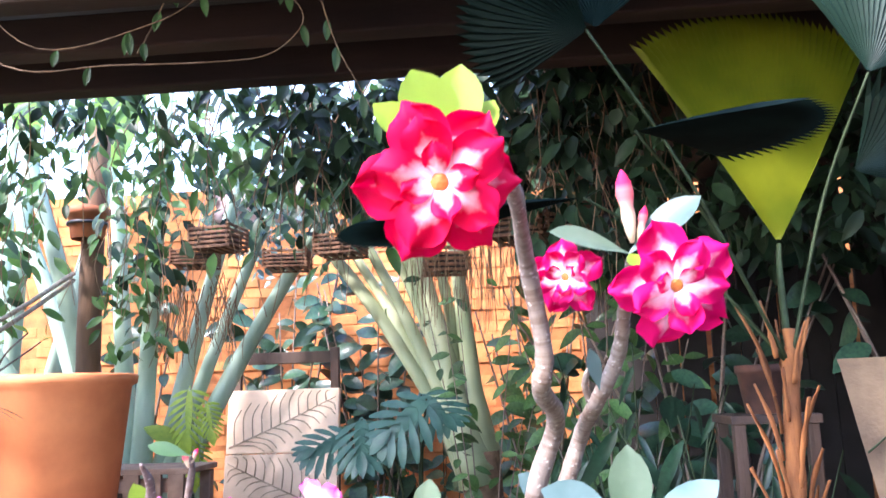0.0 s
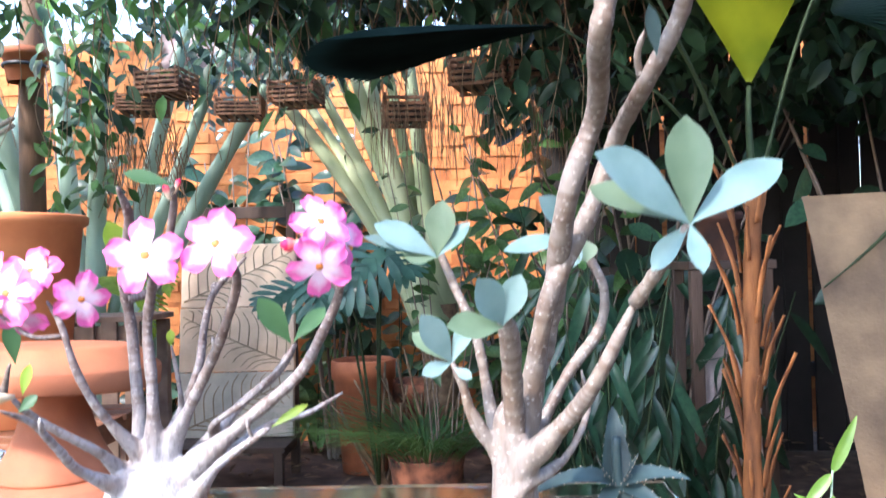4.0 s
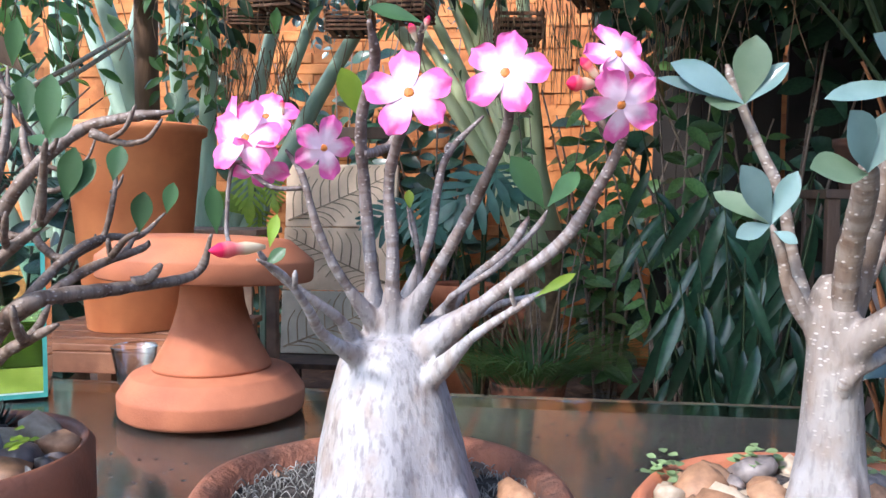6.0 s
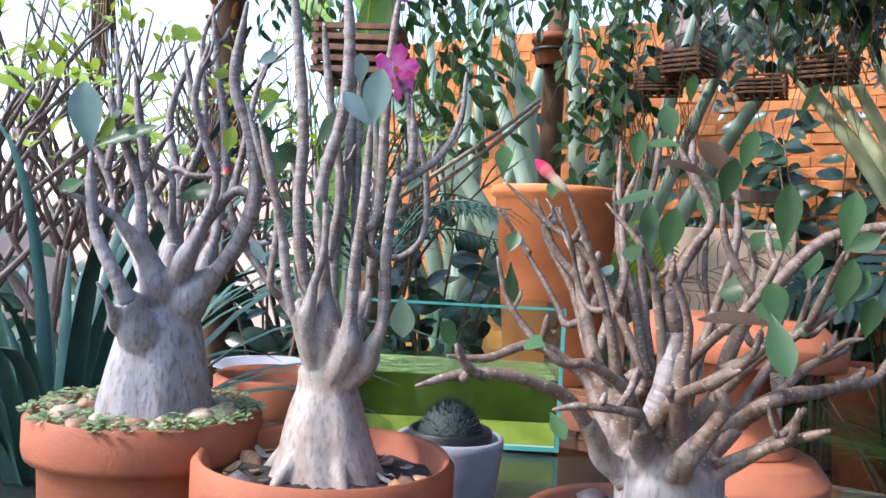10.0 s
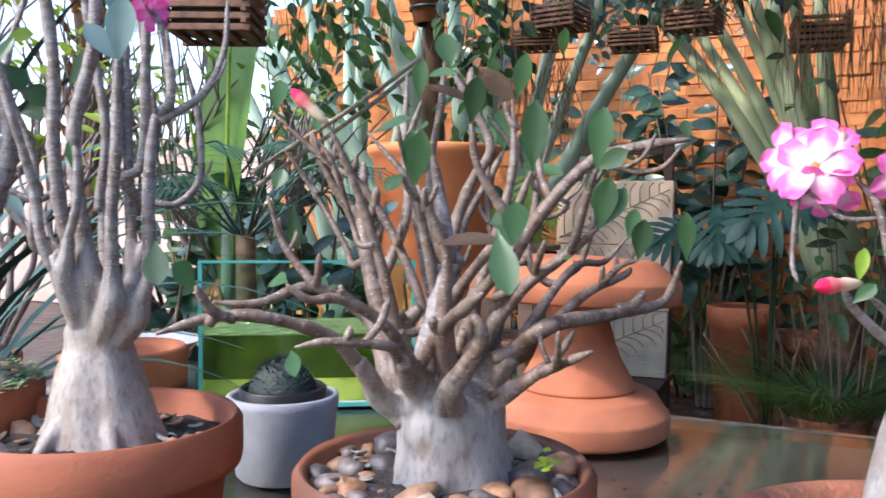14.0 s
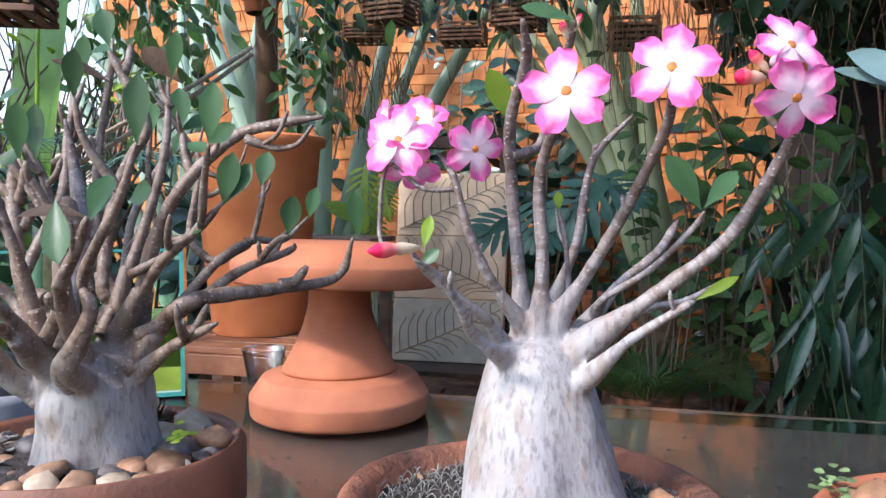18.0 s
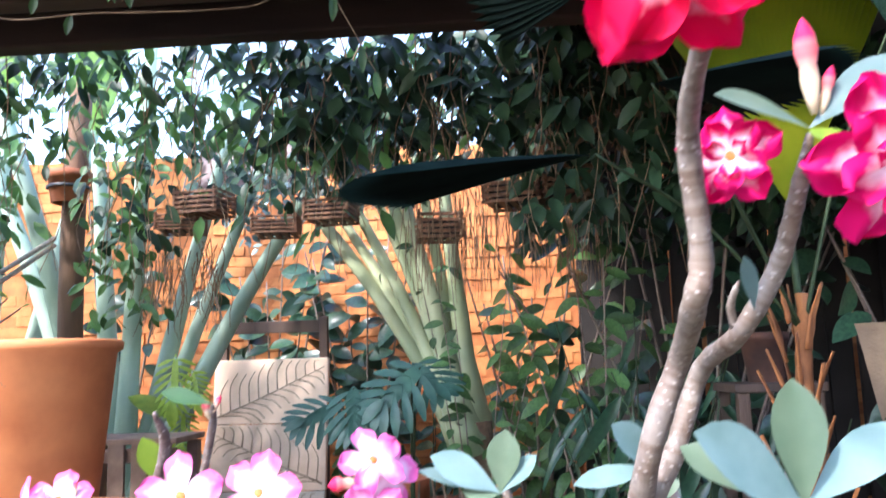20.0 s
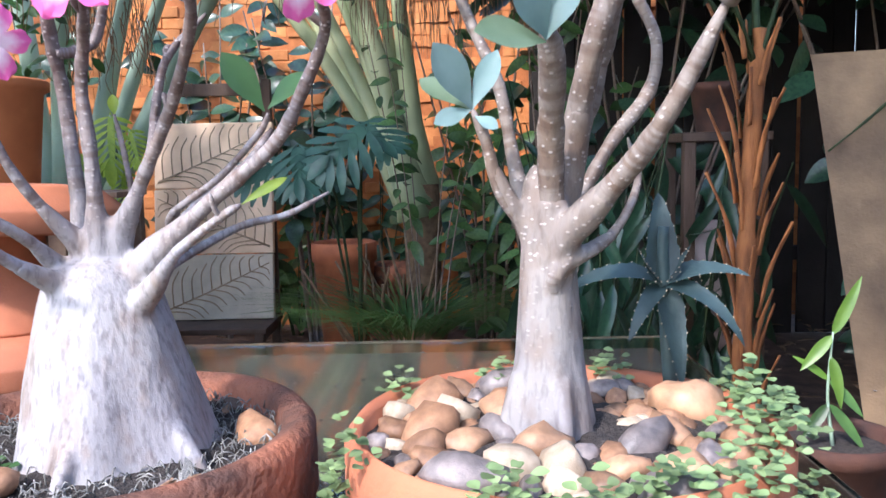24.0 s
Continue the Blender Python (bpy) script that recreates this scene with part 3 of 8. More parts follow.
for nm, b in (("glass_edge", (-AT / 2, AT / 2 - 0.001, AH / 2)), ("glass_edge", (-AW + AT / 2, AT / 2 - 0.001, AH / 2))):
    part(nm, box(b[0], b[1] - 0.004, b[2], 0.006, 0.003, AH), GLASS_EDGE, aquarium, smooth=False)
part("glass_edge", box(-AW / 2, -0.003, AH, AW, 0.004, 0.004), GLASS_EDGE, aquarium, smooth=False)
part("glass_edge", box(-AW / 2, -0.003, 0.003, AW, 0.004, 0.006), GLASS_EDGE, aquarium, smooth=False)

# ---- cup, cactus pot, china dish ----
whole("drinking_glass", lathe([(0.024, 0), (0.026, 0.001), (0.035, 0.056), (0.0365, 0.058), (0.036, 0.06), (0.034, 0.058), (0.025, 0.006), (0.002, 0.005)], 40, cap=False), CUP_GLASS, -0.755, 1.4, TABLE + 0.001, "empty clear drinking glass on the glass table", "glass")
cpot = thing("cactus_pot", -0.823, 0.925, TABLE, "grey cement pot with a dark round cactus", "plant pot")
part("pot", lathe([(0.05, 0), (0.054, 0.004), (0.064, 0.086), (0.064, 0.094), (0.06, 0.096), (0.056, 0.092), (0.052, 0.07), (0.01, 0.068)], 48, cap=False), CONCRETE, cpot)
part("liner", lathe([(0.047, 0.07), (0.05, 0.102), (0.048, 0.104), (0.045, 0.1), (0.043, 0.086), (0.005, 0.086)], 36, cap=False), PLASTIC_BLACK, cpot, "black plastic inner pot")
bm = bmesh.new()
ribs = 16
rows_c = []
for k in range(11):
    ph = math.pi / 2 * k / 10
    ring = []
    for i in range(ribs * 2):
        a = math.pi * i / ribs
        r = 0.04 * math.cos(ph) * (1.0 if i % 2 else 0.86) + 0.001
        ring.append(bm.verts.new((r * math.cos(a), r * math.sin(a), 0.085 + 0.05 * math.sin(ph))))
    rows_c.append(ring)
for a, b in zip(rows_c, rows_c[1:]):
    for i in range(ribs * 2):
        bm.faces.new((a[i], a[(i + 1) % (ribs * 2)], b[(i + 1) % (ribs * 2)], b[i]))
rng = random.Random(5)
for k in range(260):
    a, ph = rng.random() * 2 * math.pi, pick(rng, 0, 1.5)
    d = Vector((math.cos(a) * math.cos(ph), math.sin(a) * math.cos(ph), math.sin(ph)))
    p = Vector((d.x * 0.039, d.y * 0.039, 0.085 + d.z * 0.049))
    s = d.orthogonal().normalized() * 0.0008
    v = [bm.verts.new(p + s), bm.verts.new(p - s), bm.verts.new(p + d * 0.009)]
    bm.faces.new(v)
part("cactus", bm, CACTUS, cpot, "dark round spiny cactus")
whole("white_basin", lathe([(0.09, 0), (0.1, 0.004), (0.165, 0.075), (0.175, 0.08), (0.165, 0.078), (0.1, 0.014), (0.003, 0.012)], 48, cap=False), WHITE, -2.03, 1.93, 0.72, "white enamel basin on a wooden block", "basin")
whole("wooden_block", box(0, 0, 0.36, 0.3, 0.3, 0.719, 0.01), WOOD_DARK, -2.03, 1.93, 0, "dark wooden block under the white basin", "block", smooth=False)

# ---- big pot on its bench ----
BIGX, BIGY = -1.53, 2.86
bench = thing("bench", BIGX, BIGY, 0, "reddish slatted wooden bench under the big clay pot", "bench")
for k in range(6):
    part("slat", box(0.0, -0.3 + 0.12 * k, 0.7, 0.66, 0.09, 0.022, 0.003), WOOD_RED, bench, smooth=False)
for sx in (-0.29, 0.29):
    part("rail", box(sx, 0, 0.655, 0.035, 0.7, 0.065, 0.003), WOOD_RED, bench, smooth=False)
    for sy in (-0.31, 0.31):
        part("leg", box(sx, sy, 0.31, 0.06, 0.06, 0.625, 0.004), WOOD_RED, bench, smooth=False)
for sy in (-0.345, 0.345):
    part("apron", box(0, sy, 0.655, 0.55, 0.022, 0.065, 0.003), WOOD_RED, bench, smooth=False)
big = thing("big_plant_pot", BIGX, BIGY, 0.712, "large smooth orange terracotta pot on a bench", "plant pot")
part("body", lathe([(0.155, 0), (0.162, 0.006), (0.225, 0.655), (0.243, 0.665), (0.246, 0.69), (0.24, 0.697), (0.228, 0.694), (0.222, 0.66), (0.2, 0.62), (0.01, 0.615)], 72, cap=False), TERRACOTTA_ORANGE, big)
part("soil", lathe([(0.0, 0.62), (0.21, 0.625)], 40, cap=False), SOIL, big)

# ---- chair with the relief slab ----
CH = (-1.33, 4.95)
chair = thing("wooden_chair", CH[0], CH[1], 0, "dark wooden chair holding a carved stone slab", "chair")
for sx in (-0.3, 0.3):
    part("back_post", box(sx, 0.02, 0.8, 0.05, 0.045, 1.6, 0.004), WOOD_DARK, chair, smooth=False)
    part("front_leg", box(sx, -0.4, 0.11, 0.05, 0.05, 0.22, 0.004), WOOD_DARK, chair, smooth=False)
    part("side_rail", box(sx, -0.19, 0.19, 0.035, 0.37, 0.045, 0.003), WOOD_DARK, chair, smooth=False)
part("top_rail", box(0, 0.02, 1.545, 0.55, 0.035, 0.07, 0.004), WOOD_DARK, chair, smooth=False)
part("middle_rail", box(0, 0.02, 1.25, 0.55, 0.03, 0.05, 0.004), WOOD_DARK, chair, smooth=False)
part("seat", box(0, -0.2, 0.232, 0.68, 0.46, 0.03, 0.004), WOOD_DARK, chair, smooth=False)


def relief_slab(name, x, y, z, w, h, mat, seed, label, lean):
    """A cast slab with a big leaf pressed into it as raised veins."""
    ob = thing(name, x, y, z, label, "stone slab", "carved slabs")
    ob.rotation_euler = (radians(lean), 0, 0)
    part("slab", box(0, 0, h / 2, w, 0.045, h, 0.006), mat, ob, smooth=False)
    rng = random.Random(seed)
    flip = 1 if seed % 2 else -1
    veins = [[(-0.47 * w * flip, 0.1 * h), (-0.05 * w * flip, 0.42 * h), (0.47 * w * flip, 0.86 * h)]]
    for k in range(11):
        t = 0.04 + 0.088 * k
        bx, bz = (-0.46 + 0.92 * t) * w * flip, (0.1 + 0.76 * t) * h
        for sgn in (1, -1):
            l = (0.36 - 0.16 * t) * w * pick(rng, 0.85, 1.1)
            ex, ez = bx + flip * (0.15 if sgn > 0 else 0.75) * l, bz + (0.95 if sgn > 0 else -0.35) * l
            ex, ez = min(max(ex, -0.47 * w), 0.47 * w), min(max(ez, 0.03 * h), 0.97 * h)
            veins.append([(bx, bz), ((bx + ex) / 2 + flip * (-0.1 if sgn > 0 else 0.12) * l, (bz + ez) / 2 + (0.12 if sgn > 0 else 0.06) * l), (ex, ez)])
    for k, pts in enumerate(veins):
        pts = [(min(max(x, -0.48 * w), 0.48 * w), -0.0225, min(max(z, 0.02 * h), 0.98 * h)) for x, z in pts]
        # thin tubes in a darker brown stand in for incised grooves
        part("groove", tube(pts, (0.0052 if k else 0.008, 0.0035), 6, 5, flat=0.5), SLATE_GROOVE, ob, "thin dark groove line of the leaf pattern")
    return ob


for k, (m, text) in enumerate(((SLATE_GREY, "grey cast stone tile with pressed leaf veins on a chair"), (SLATE, "beige cast stone tile with a pressed fern leaf"), (SLATE, "beige cast stone tile with a pressed palm leaf"))):
    relief_slab("stone_slab", CH[0] - 0.005 + 0.004 * k, CH[1] - 0.15 + 0.042 * k, 0.25 + 0.3695 * k, 0.67, 0.368, m, 3 + k * 5, text, -6.5)


# ---- foliage tools ----
def unit_leaf(name, mat, width=0.42, bend=0.18, fold=0.2, widest=0.5, rows=6):
    """A leaf of unit length along +x that faces +z, to be shared."""
    bm = bmesh.new()
    leaf(bm, (0, 0, 0), (1, 0, 0), (0, 0, 1), 1.0, width, bend, fold, widest, rows)
    me = bpy.data.meshes.new(name)
    bm.to_mesh(me)
    bm.free()
    me.polygons.foreach_set("use_smooth", [True] * len(me.polygons))
    me.materials.append(mat)
    return me


def put_leaf(mesh, parent, at, along, up, size, name="leaf"):
    """One shared leaf at a place of its plant."""
    x = Vector(along).normalized()
    z = Vector(up) - x * Vector(up).dot(x)
    z = z.normalized() if z.length > 1e-3 else x.orthogonal().normalized()
    y = z.cross(x)
    ob = new(name, mesh)
    ob.parent = parent
    ob.matrix_local = Matrix.Translation(at) @ Matrix((x, y, z)).transposed().to_4x4() @ Matrix.Scale(size, 4)
    return ob


def leaf_cloud(name, mat, count, box_lo, box_hi, size, rng, droop=0.6, width=0.42, keep=None, rows=4):
    """Many leaves in one mesh, hanging and turned at random inside a box."""
    bm = bmesh.new()
    n = 0
    while n < count:
        p = Vector([pick(rng, a, b) for a, b in zip(box_lo, box_hi)])
        n += 1
        if keep and not keep(p, rng):
            continue
        a = rng.random() * 2 * math.pi
        along = Vector((math.cos(a), math.sin(a) * 0.6, -droop + pick(rng, -0.6, 0.6)))
        up = Vector((pick(rng, -0.6, 0.6), -0.7 + pick(rng, -0.5, 0.5), 0.7))
        leaf(bm, p, along, up, size * pick(rng, 0.6, 1.25), size * width * pick(rng, 0.8, 1.2), pick(rng, 0.05, 0.35), 0.2, 0.45, rows)
    return part(name, bm, mat)


def twigs(bm, count, box_lo, box_hi, length, r, rng, wander=0.25):
    for k in range(count):
        p = Vector([pick(rng, a, b) for a, b in zip(box_lo, box_hi)])
        pts = [p]
        for j in range(4):
            pts.append(pts[-1] + Vector((pick(rng, -wander, wander), pick(rng, -wander, wander) * 0.5, -1)) * length / 4)
        tube(pts, (r, r * 0.5), 5, 3, bm=bm)
    return bm


rng = random.Random(11)

# ---- far left: pale sunlit garden wall and white haze of light behind it ----
tagged(part("wall_west", box(-7.0, 7.6, 1.0, 8.0, 0.25, 2.0, 0.01), PALE_WALL, smooth=False), "pale sunlit plastered garden wall", "wall", kind="structure")
# near-black fence boards: the corner's deep shade is put into their colour
east = thing("wall_east", 3.2, 5.3, 0, "boarded fence coloured near-black for deep shade, with thin gaps of daylight", "wall", kind="structure")
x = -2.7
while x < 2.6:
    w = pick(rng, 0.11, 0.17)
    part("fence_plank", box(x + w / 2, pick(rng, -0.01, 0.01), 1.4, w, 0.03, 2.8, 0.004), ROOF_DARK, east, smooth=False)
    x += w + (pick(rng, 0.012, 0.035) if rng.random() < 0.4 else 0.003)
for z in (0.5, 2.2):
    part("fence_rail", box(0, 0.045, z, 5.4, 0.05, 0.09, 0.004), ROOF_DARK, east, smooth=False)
# unseen wall, added to block low sky light from behind the camera
tagged(part("wall_south", box(2.0, -2.6, 1.6, 3.4, 0.18, 3.2, 0.01), ROOF_DARK, smooth=False), "unseen dark boarded wall added to cut sky light", "wall", kind="structure")
# out of view too; lengthened to meet the added wall in a corner
tagged(part("wall_side", box(3.6, 1.35, 1.35, 0.2, 7.7, 2.7, 0.01), ROOF_DARK, smooth=False), "dark boarded side wall added out of view", "wall", kind="structure")

tuft = thing("dry_fibre_tuft", -3.35, 2.26, 1.62, "hanging tuft of dry grey-brown palm fibre", "fibre")
for k in range(70):
    a, r = rng.random() * 2 * math.pi, pick(rng, 0.0, 0.06)
    l = pick(rng, 0.35, 0.8)
    x, y = math.cos(a) * r, math.sin(a) * r
    part("fibre", tube([(x * 0.4, y * 0.4, 0.82), (x * 0.8, y * 0.8, 0.85 - l * 0.5), (x * 1.6 + pick(rng, -0.03, 0.03), y * 1.6, 0.84 - l)], (0.006, 0.003), 4, 3), DRY, tuft)
rough = thing("palm_trunk", -3.3, 2.9, 0.0, "rough tan palm trunk with old leaf bases", "palm")
part("trunk", tube([(0, 0, 0), (0.03, 0, 1.2), (0.0, 0.02, 2.75)], (0.085, 0.07, 0.06), 14, 8, 0.25), WOOD_TRUNK, rough)
for k in range(40):
    a, z = k * 2.4, 1.2 + 0.037 * k
    c, q = math.cos(a), math.sin(a)
    part("leaf_base", tube([(0.055 * c, 0.055 * q, z), (0.085 * c, 0.085 * q, z + 0.06), (0.115 * c, 0.115 * q, z + 0.1)], (0.02, 0.016, 0.008), 6, 3, 0.3, k, flat=0.4), PALM_FIBRE, rough)

# ---- post with its hanging pot ----
POST = (-2.13, 4.12)
whole("wooden_post", tube([(0, 0, 0), (0.01, 0, 1.0), (0.0, 0, 2.0), (0.02, 0, 2.75)], (0.065, 0.056), 14, 6, 0.05), WOOD_TRUNK, POST[0], POST[1], 0, "rough brown timber post carrying the roof", "post")
wp = thing("post_pot", POST[0] + 0.02, POST[1] - 0.09, 2.14, "small terracotta pot fixed to the timber post", "plant pot")
part("body", lathe([(0.075, 0), (0.08, 0.004), (0.098, 0.12), (0.108, 0.122), (0.11, 0.16), (0.1, 0.163), (0.092, 0.15), (0.01, 0.14)], 36, cap=False), TERRACOTTA, wp)
part("strap", lathe([(0.1, 0.07), (0.104, 0.072), (0.105, 0.085), (0.101, 0.087)], 30, cap=False), PLASTIC_BLACK, wp)
for a, b in (((-2.12, 3.93, 1.95), (-1.84, 2.2, 1.29)), ((-2.13, 3.95, 1.92), (-1.82, 2.2, 1.25))):
    a, b = Vector(a), Vector(b)
    whole("cane", tube([a, a.lerp(b, 0.4) + Vector((0.01, 0, -0.012)), b], (0.012, 0.008), 7, 5), TWINE, 0, 0, 0, "pale dry cane leaning from the post", "cane", "leaning canes")

# ---- giant stalk clumps ----
def stalk_clump(name, x, y, z0, angles, length, thick, mat, label, seed, sheath=1.0, depth=0.12, blades=True):
    """A fan of thick leaf stalks from one foot, each with part of its big leaf on top."""
    rg = random.Random(seed)
    ob = thing(name, x, y, 0, label, "plant")
    part("stem", tube([(0, 0, 0), (0, 0, z0 * 0.6), (0, 0, z0 + 0.1)], (0.11, 0.09), 12, 4, 0.1), DRY, ob)
    for k, a in enumerate(angles):
        t = radians(a)
        d = Vector((math.sin(t), pick(rg, -depth, depth), math.cos(t)))
        side = Vector((math.cos(t), 0, -math.sin(t)))
        l = length * pick(rg, 0.9, 1.1)
        r = thick * pick(rg, 0.72, 1.2)
        foot = Vector((a * 0.0016, pick(rg, -0.06, 0.06), z0 + pick(rg, -0.1, 0.05)))
        bow = side * (l * 0.0015 * a) + Vector((0, 0, -abs(a) * 0.002 * l))
        part("stalk", tube([foot, foot + d * l * 0.25, foot + d * l * 0.6 + bow * 0.3, foot + d * l + bow], (r * 1.5 * sheath, r * 1.05, r * 0.8, r * 0.6), 10, 5, 0.04, flat=0.7), mat, ob)
        if blades:
            top = foot + d * l + bow
            bm = bmesh.new()
            leaf(bm, top - d * 0.05, d + Vector((0, -0.3, 0.1)), (0, -1, 0.3), pick(rg, 0.9, 1.3), pick(rg, 0.26, 0.4), 0.35, 0.25, 0.45, 10)
            part("leaf", bm, LEAF_BANANA, ob)
    return ob


stalk_clump("giant_strelitzia", -1.97, 4.35, 0.5, (-34, -28, -21, -13, -5, 5, 12, 17, 24), 2.35, 0.056, STALK, "clump of thick pale green leaf stalks behind the big pot", 3, blades=False)
stalk_clump("giant_strelitzia", -3.0, 4.8, 0.4, (-26, -18, -9, -2, 5, 11), 2.6, 0.055, STALK, "tall clump of pale green leaf stalks by the wall", 6)
stalk_clump("traveller_palm", -0.14, 4.5, 0.9, (-29, -25, -21.5, -18, -15, -12, -9, -5), 1.6, 0.05, SHEATH, "fan of yellow-green overlapping palm leaf stalks", 5, 1.5, 0.03, False)

# banana leaf, bright against the light
ban = thing("banana_plant", -2.5, 2.9, 0, "young banana plant with one bright upright leaf", "plant")
part("stem", tube([(0, 0, 0), (0.0, 0, 0.6), (0.01, 0, 1.25)], (0.05, 0.03), 12, 4, 0.05), STALK, ban)
for k, (a, l, w, dy) in enumerate(((1, 1.95, 0.47, 0.0), (-22, 1.3, 0.32, 0.12))):
    t = radians(a)
    bm = bmesh.new()
    leaf(bm, (0, dy * 0.3, 0.75), (math.sin(t), dy, math.cos(t)), (-0.5, -1, 0.1), l, w, 0.1 + 0.1 * k, 0.28, 0.5, 16, 0.004)
    blade_ob = part("leaf", bm, LEAF_BANANA, ban)
    d = Vector((math.sin(t), dy, math.cos(t)))
    part("midrib", tube([Vector((0, dy * 0.3 - 0.012, 0.75)), Vector((0, dy * 0.3 - 0.012, 0.75)) + d * l * 0.5, Vector((0, dy * 0.3 + 0.06, 0.75)) + d * l * 0.95], (0.012, 0.004), 7, 4), LEAF_LIME, ban)

# ---- hanging slatted baskets ----
def slat_basket(x, y, z, w, h, turn, label, tilt=0.0):
    """A square hanging basket of crossed wooden slats with its wires."""
    ob = thing("orchid_basket", x, y, z, label, "basket", "hanging orchid baskets", rz=turn)
    n, s = 5, h / 9
    for k in range(n):
        zz = s / 2 + k * (h - s) / (n - 1)
        for sgn in (-1, 1):
            part("slat", box(0, sgn * (w / 2 - s), zz, w, s, s * 1.15, s * 0.15), WOOD_BASKET, ob, smooth=False)
            part("slat", box(sgn * (w / 2 - s), 0, zz + s * 1.15, s, w, s * 1.1, s * 0.15), WOOD_BASKET, ob, smooth=False)
    for k in range(5):
        part("slat", box(-w * 0.38 + 0.19 * w * k, 0, s * 0.4, w * 0.1, w * 0.9, s * 0.7), WOOD_BASKET, ob, smooth=False)
    part("liner", box(0, 0, h * 0.42, w * 0.78, w * 0.78, h * 0.6, 0.01), SOIL, ob, "dark bark filling")
    for sx in (-1, 1):
        for sy in (-1, 1):
            part("wire", tube([(sx * (w / 2 - s), sy * (w / 2 - s), h), (sx * 0.12 * w, sy * 0.12 * w, h + (2.66 - z - h) * 0.55), (0, 0, 2.66 - z)], (0.0016, 0.0016), 4, 2), DRY, ob)
    return ob


for x, y, z, w, h, turn in ((-1.54, 4.05, 1.975, 0.225, 0.075, 12), (-1.385, 3.95, 2.035, 0.225, 0.105, -8), (-1.06, 4.05, 1.94, 0.225, 0.085, 6), (-0.79, 4.05, 1.995, 0.23, 0.1, -5),
                            (-0.265, 4.05, 1.885, 0.225, 0.12, 8), (0.1, 3.75, 1.98, 0.26, 0.12, -12), (0.32, 3.7, 2.0, 0.24, 0.12, 5)):
    slat_basket(x, y, z, w, h, turn, "square hanging basket of dark wooden slats")
tagged(part("rafter", tube([(-1.68, 1.7, 2.63), (-1.68, 2.0, 2.635), (-1.69, 2.4, 2.62)], (0.03, 0.03), 10, 4), BEAM), "round wooden rafter end beyond the roof", "beam", kind="structure")
slat_basket(-1.68, 1.84, 1.615, 0.225, 0.125, 25, "hanging slatted wooden basket near the tall plants")

# hanging dry roots and fine plants under the baskets
bm = twigs(bmesh.new(), 130, (-0.4, 3.6, 1.9), (0.5, 4.1, 2.05), 0.34, 0.0022, rng, 0.12)
tagged(part("hanging_roots", bm, DRY), "thin dry roots hanging below the baskets", "roots", kind="stuff")
bm = twigs(bmesh.new(), 60, (-1.75, 3.9, 1.75), (-1.35, 4.2, 1.95), 0.3, 0.003, rng, 0.4)
tagged(part("hanging_fern", bm, DRY), "brown tangle of fine hanging stems", "roots", kind="stuff")

# ---- vines along the roof's edge and round the post ----
def vine_keep(p, rg):
    if abs(math.atan2(p.x - 0.067, p.y - 0.06) - math.atan2(-2.2, 4.06)) < 0.045 and p.z < 2.5 and rg.random() < 0.9:
        return False
    if p.x < -1.2 and rg.random() < 0.25:
        return False
    low = 2.13 + 0.3 * noise.noise(Vector((p.x * 1.1, 3, 0))) - (0.15 if p.x < -2.2 else 0.0)
    return p.z > low or rg.random() < 0.06


def shade_keep(p, rg):
    return p.z > 1.85 if p.x > 0.1 else p.z > 2.12 and p.y < 3.5


tagged(leaf_cloud("hanging_vine", LEAF_CURTAIN, 720, (-3.3, 3.05, 1.5), (0.2, 3.75, 2.62), 0.085, rng, 0.8, 0.4, vine_keep), "curtain of hanging green vine leaves", "vine", kind="stuff")
tagged(leaf_cloud("hanging_vine", LEAF_CURTAIN, 420, (-2.0, 3.2, 1.7), (-0.2, 3.9, 2.62), 0.12, rng, 0.9, 0.38, vine_keep), "large drooping vine leaves below the roof", "vine", kind="stuff")
tagged(leaf_cloud("hanging_vine", LEAF_CURTAIN, 420, (-3.4, 3.06, 2.22), (-1.0, 3.6, 2.62), 0.09, rng, 0.8, 0.4), "dense upper fringe of vine leaves", "vine", kind="stuff")
# vines from here on mostly use the leaf copy coloured for shade
tagged(leaf_cloud("shaded_vine", LEAF_CURTAIN_SHADE, 200, (-0.95, 3.6, 2.2), (0.1, 4.2, 2.6), 0.12, rng, 0.8, 0.42), "drooping dark vine leaves above the baskets", "vine", kind="stuff")
tagged(leaf_cloud("shaded_vine", LEAF_CURTAIN_SHADE, 200, (-3.0, 3.04, 2.45), (-0.8, 3.4, 2.62), 0.1, rng, 0.8, 0.42), "dark fringe of vine leaves along the roof's edge", "vine", kind="stuff")
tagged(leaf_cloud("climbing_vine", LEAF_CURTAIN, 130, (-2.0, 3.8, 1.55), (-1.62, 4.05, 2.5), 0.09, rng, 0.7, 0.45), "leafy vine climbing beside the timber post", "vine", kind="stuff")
tagged(leaf_cloud("shaded_vine", LEAF_CURTAIN_SHADE, 2600, (-1.0, 3.05, 1.85), (2.6, 4.4, 2.62), 0.12, rng, 0.7, 0.45, shade_keep), "dark vine leaves under the roof", "vine", kind="stuff")
tagged(leaf_cloud("shaded_vine", LEAF_CURTAIN_SHADE, 620, (-0.85, 3.04, 2.2), (0.6, 3.45, 2.62), 0.12, rng, 0.7, 0.45), "thick dark mat of vine leaves under the roof's edge", "vine", kind="stuff")
tagged(leaf_cloud("climbing_vine", LEAF_CURTAIN_SHADE, 80, (-1.95, 3.75, 1.85), (-1.5, 4.15, 2.6), 0.1, rng, 0.8, 0.45), "dark leafy vine hanging beside the timber post", "vine", kind="stuff")
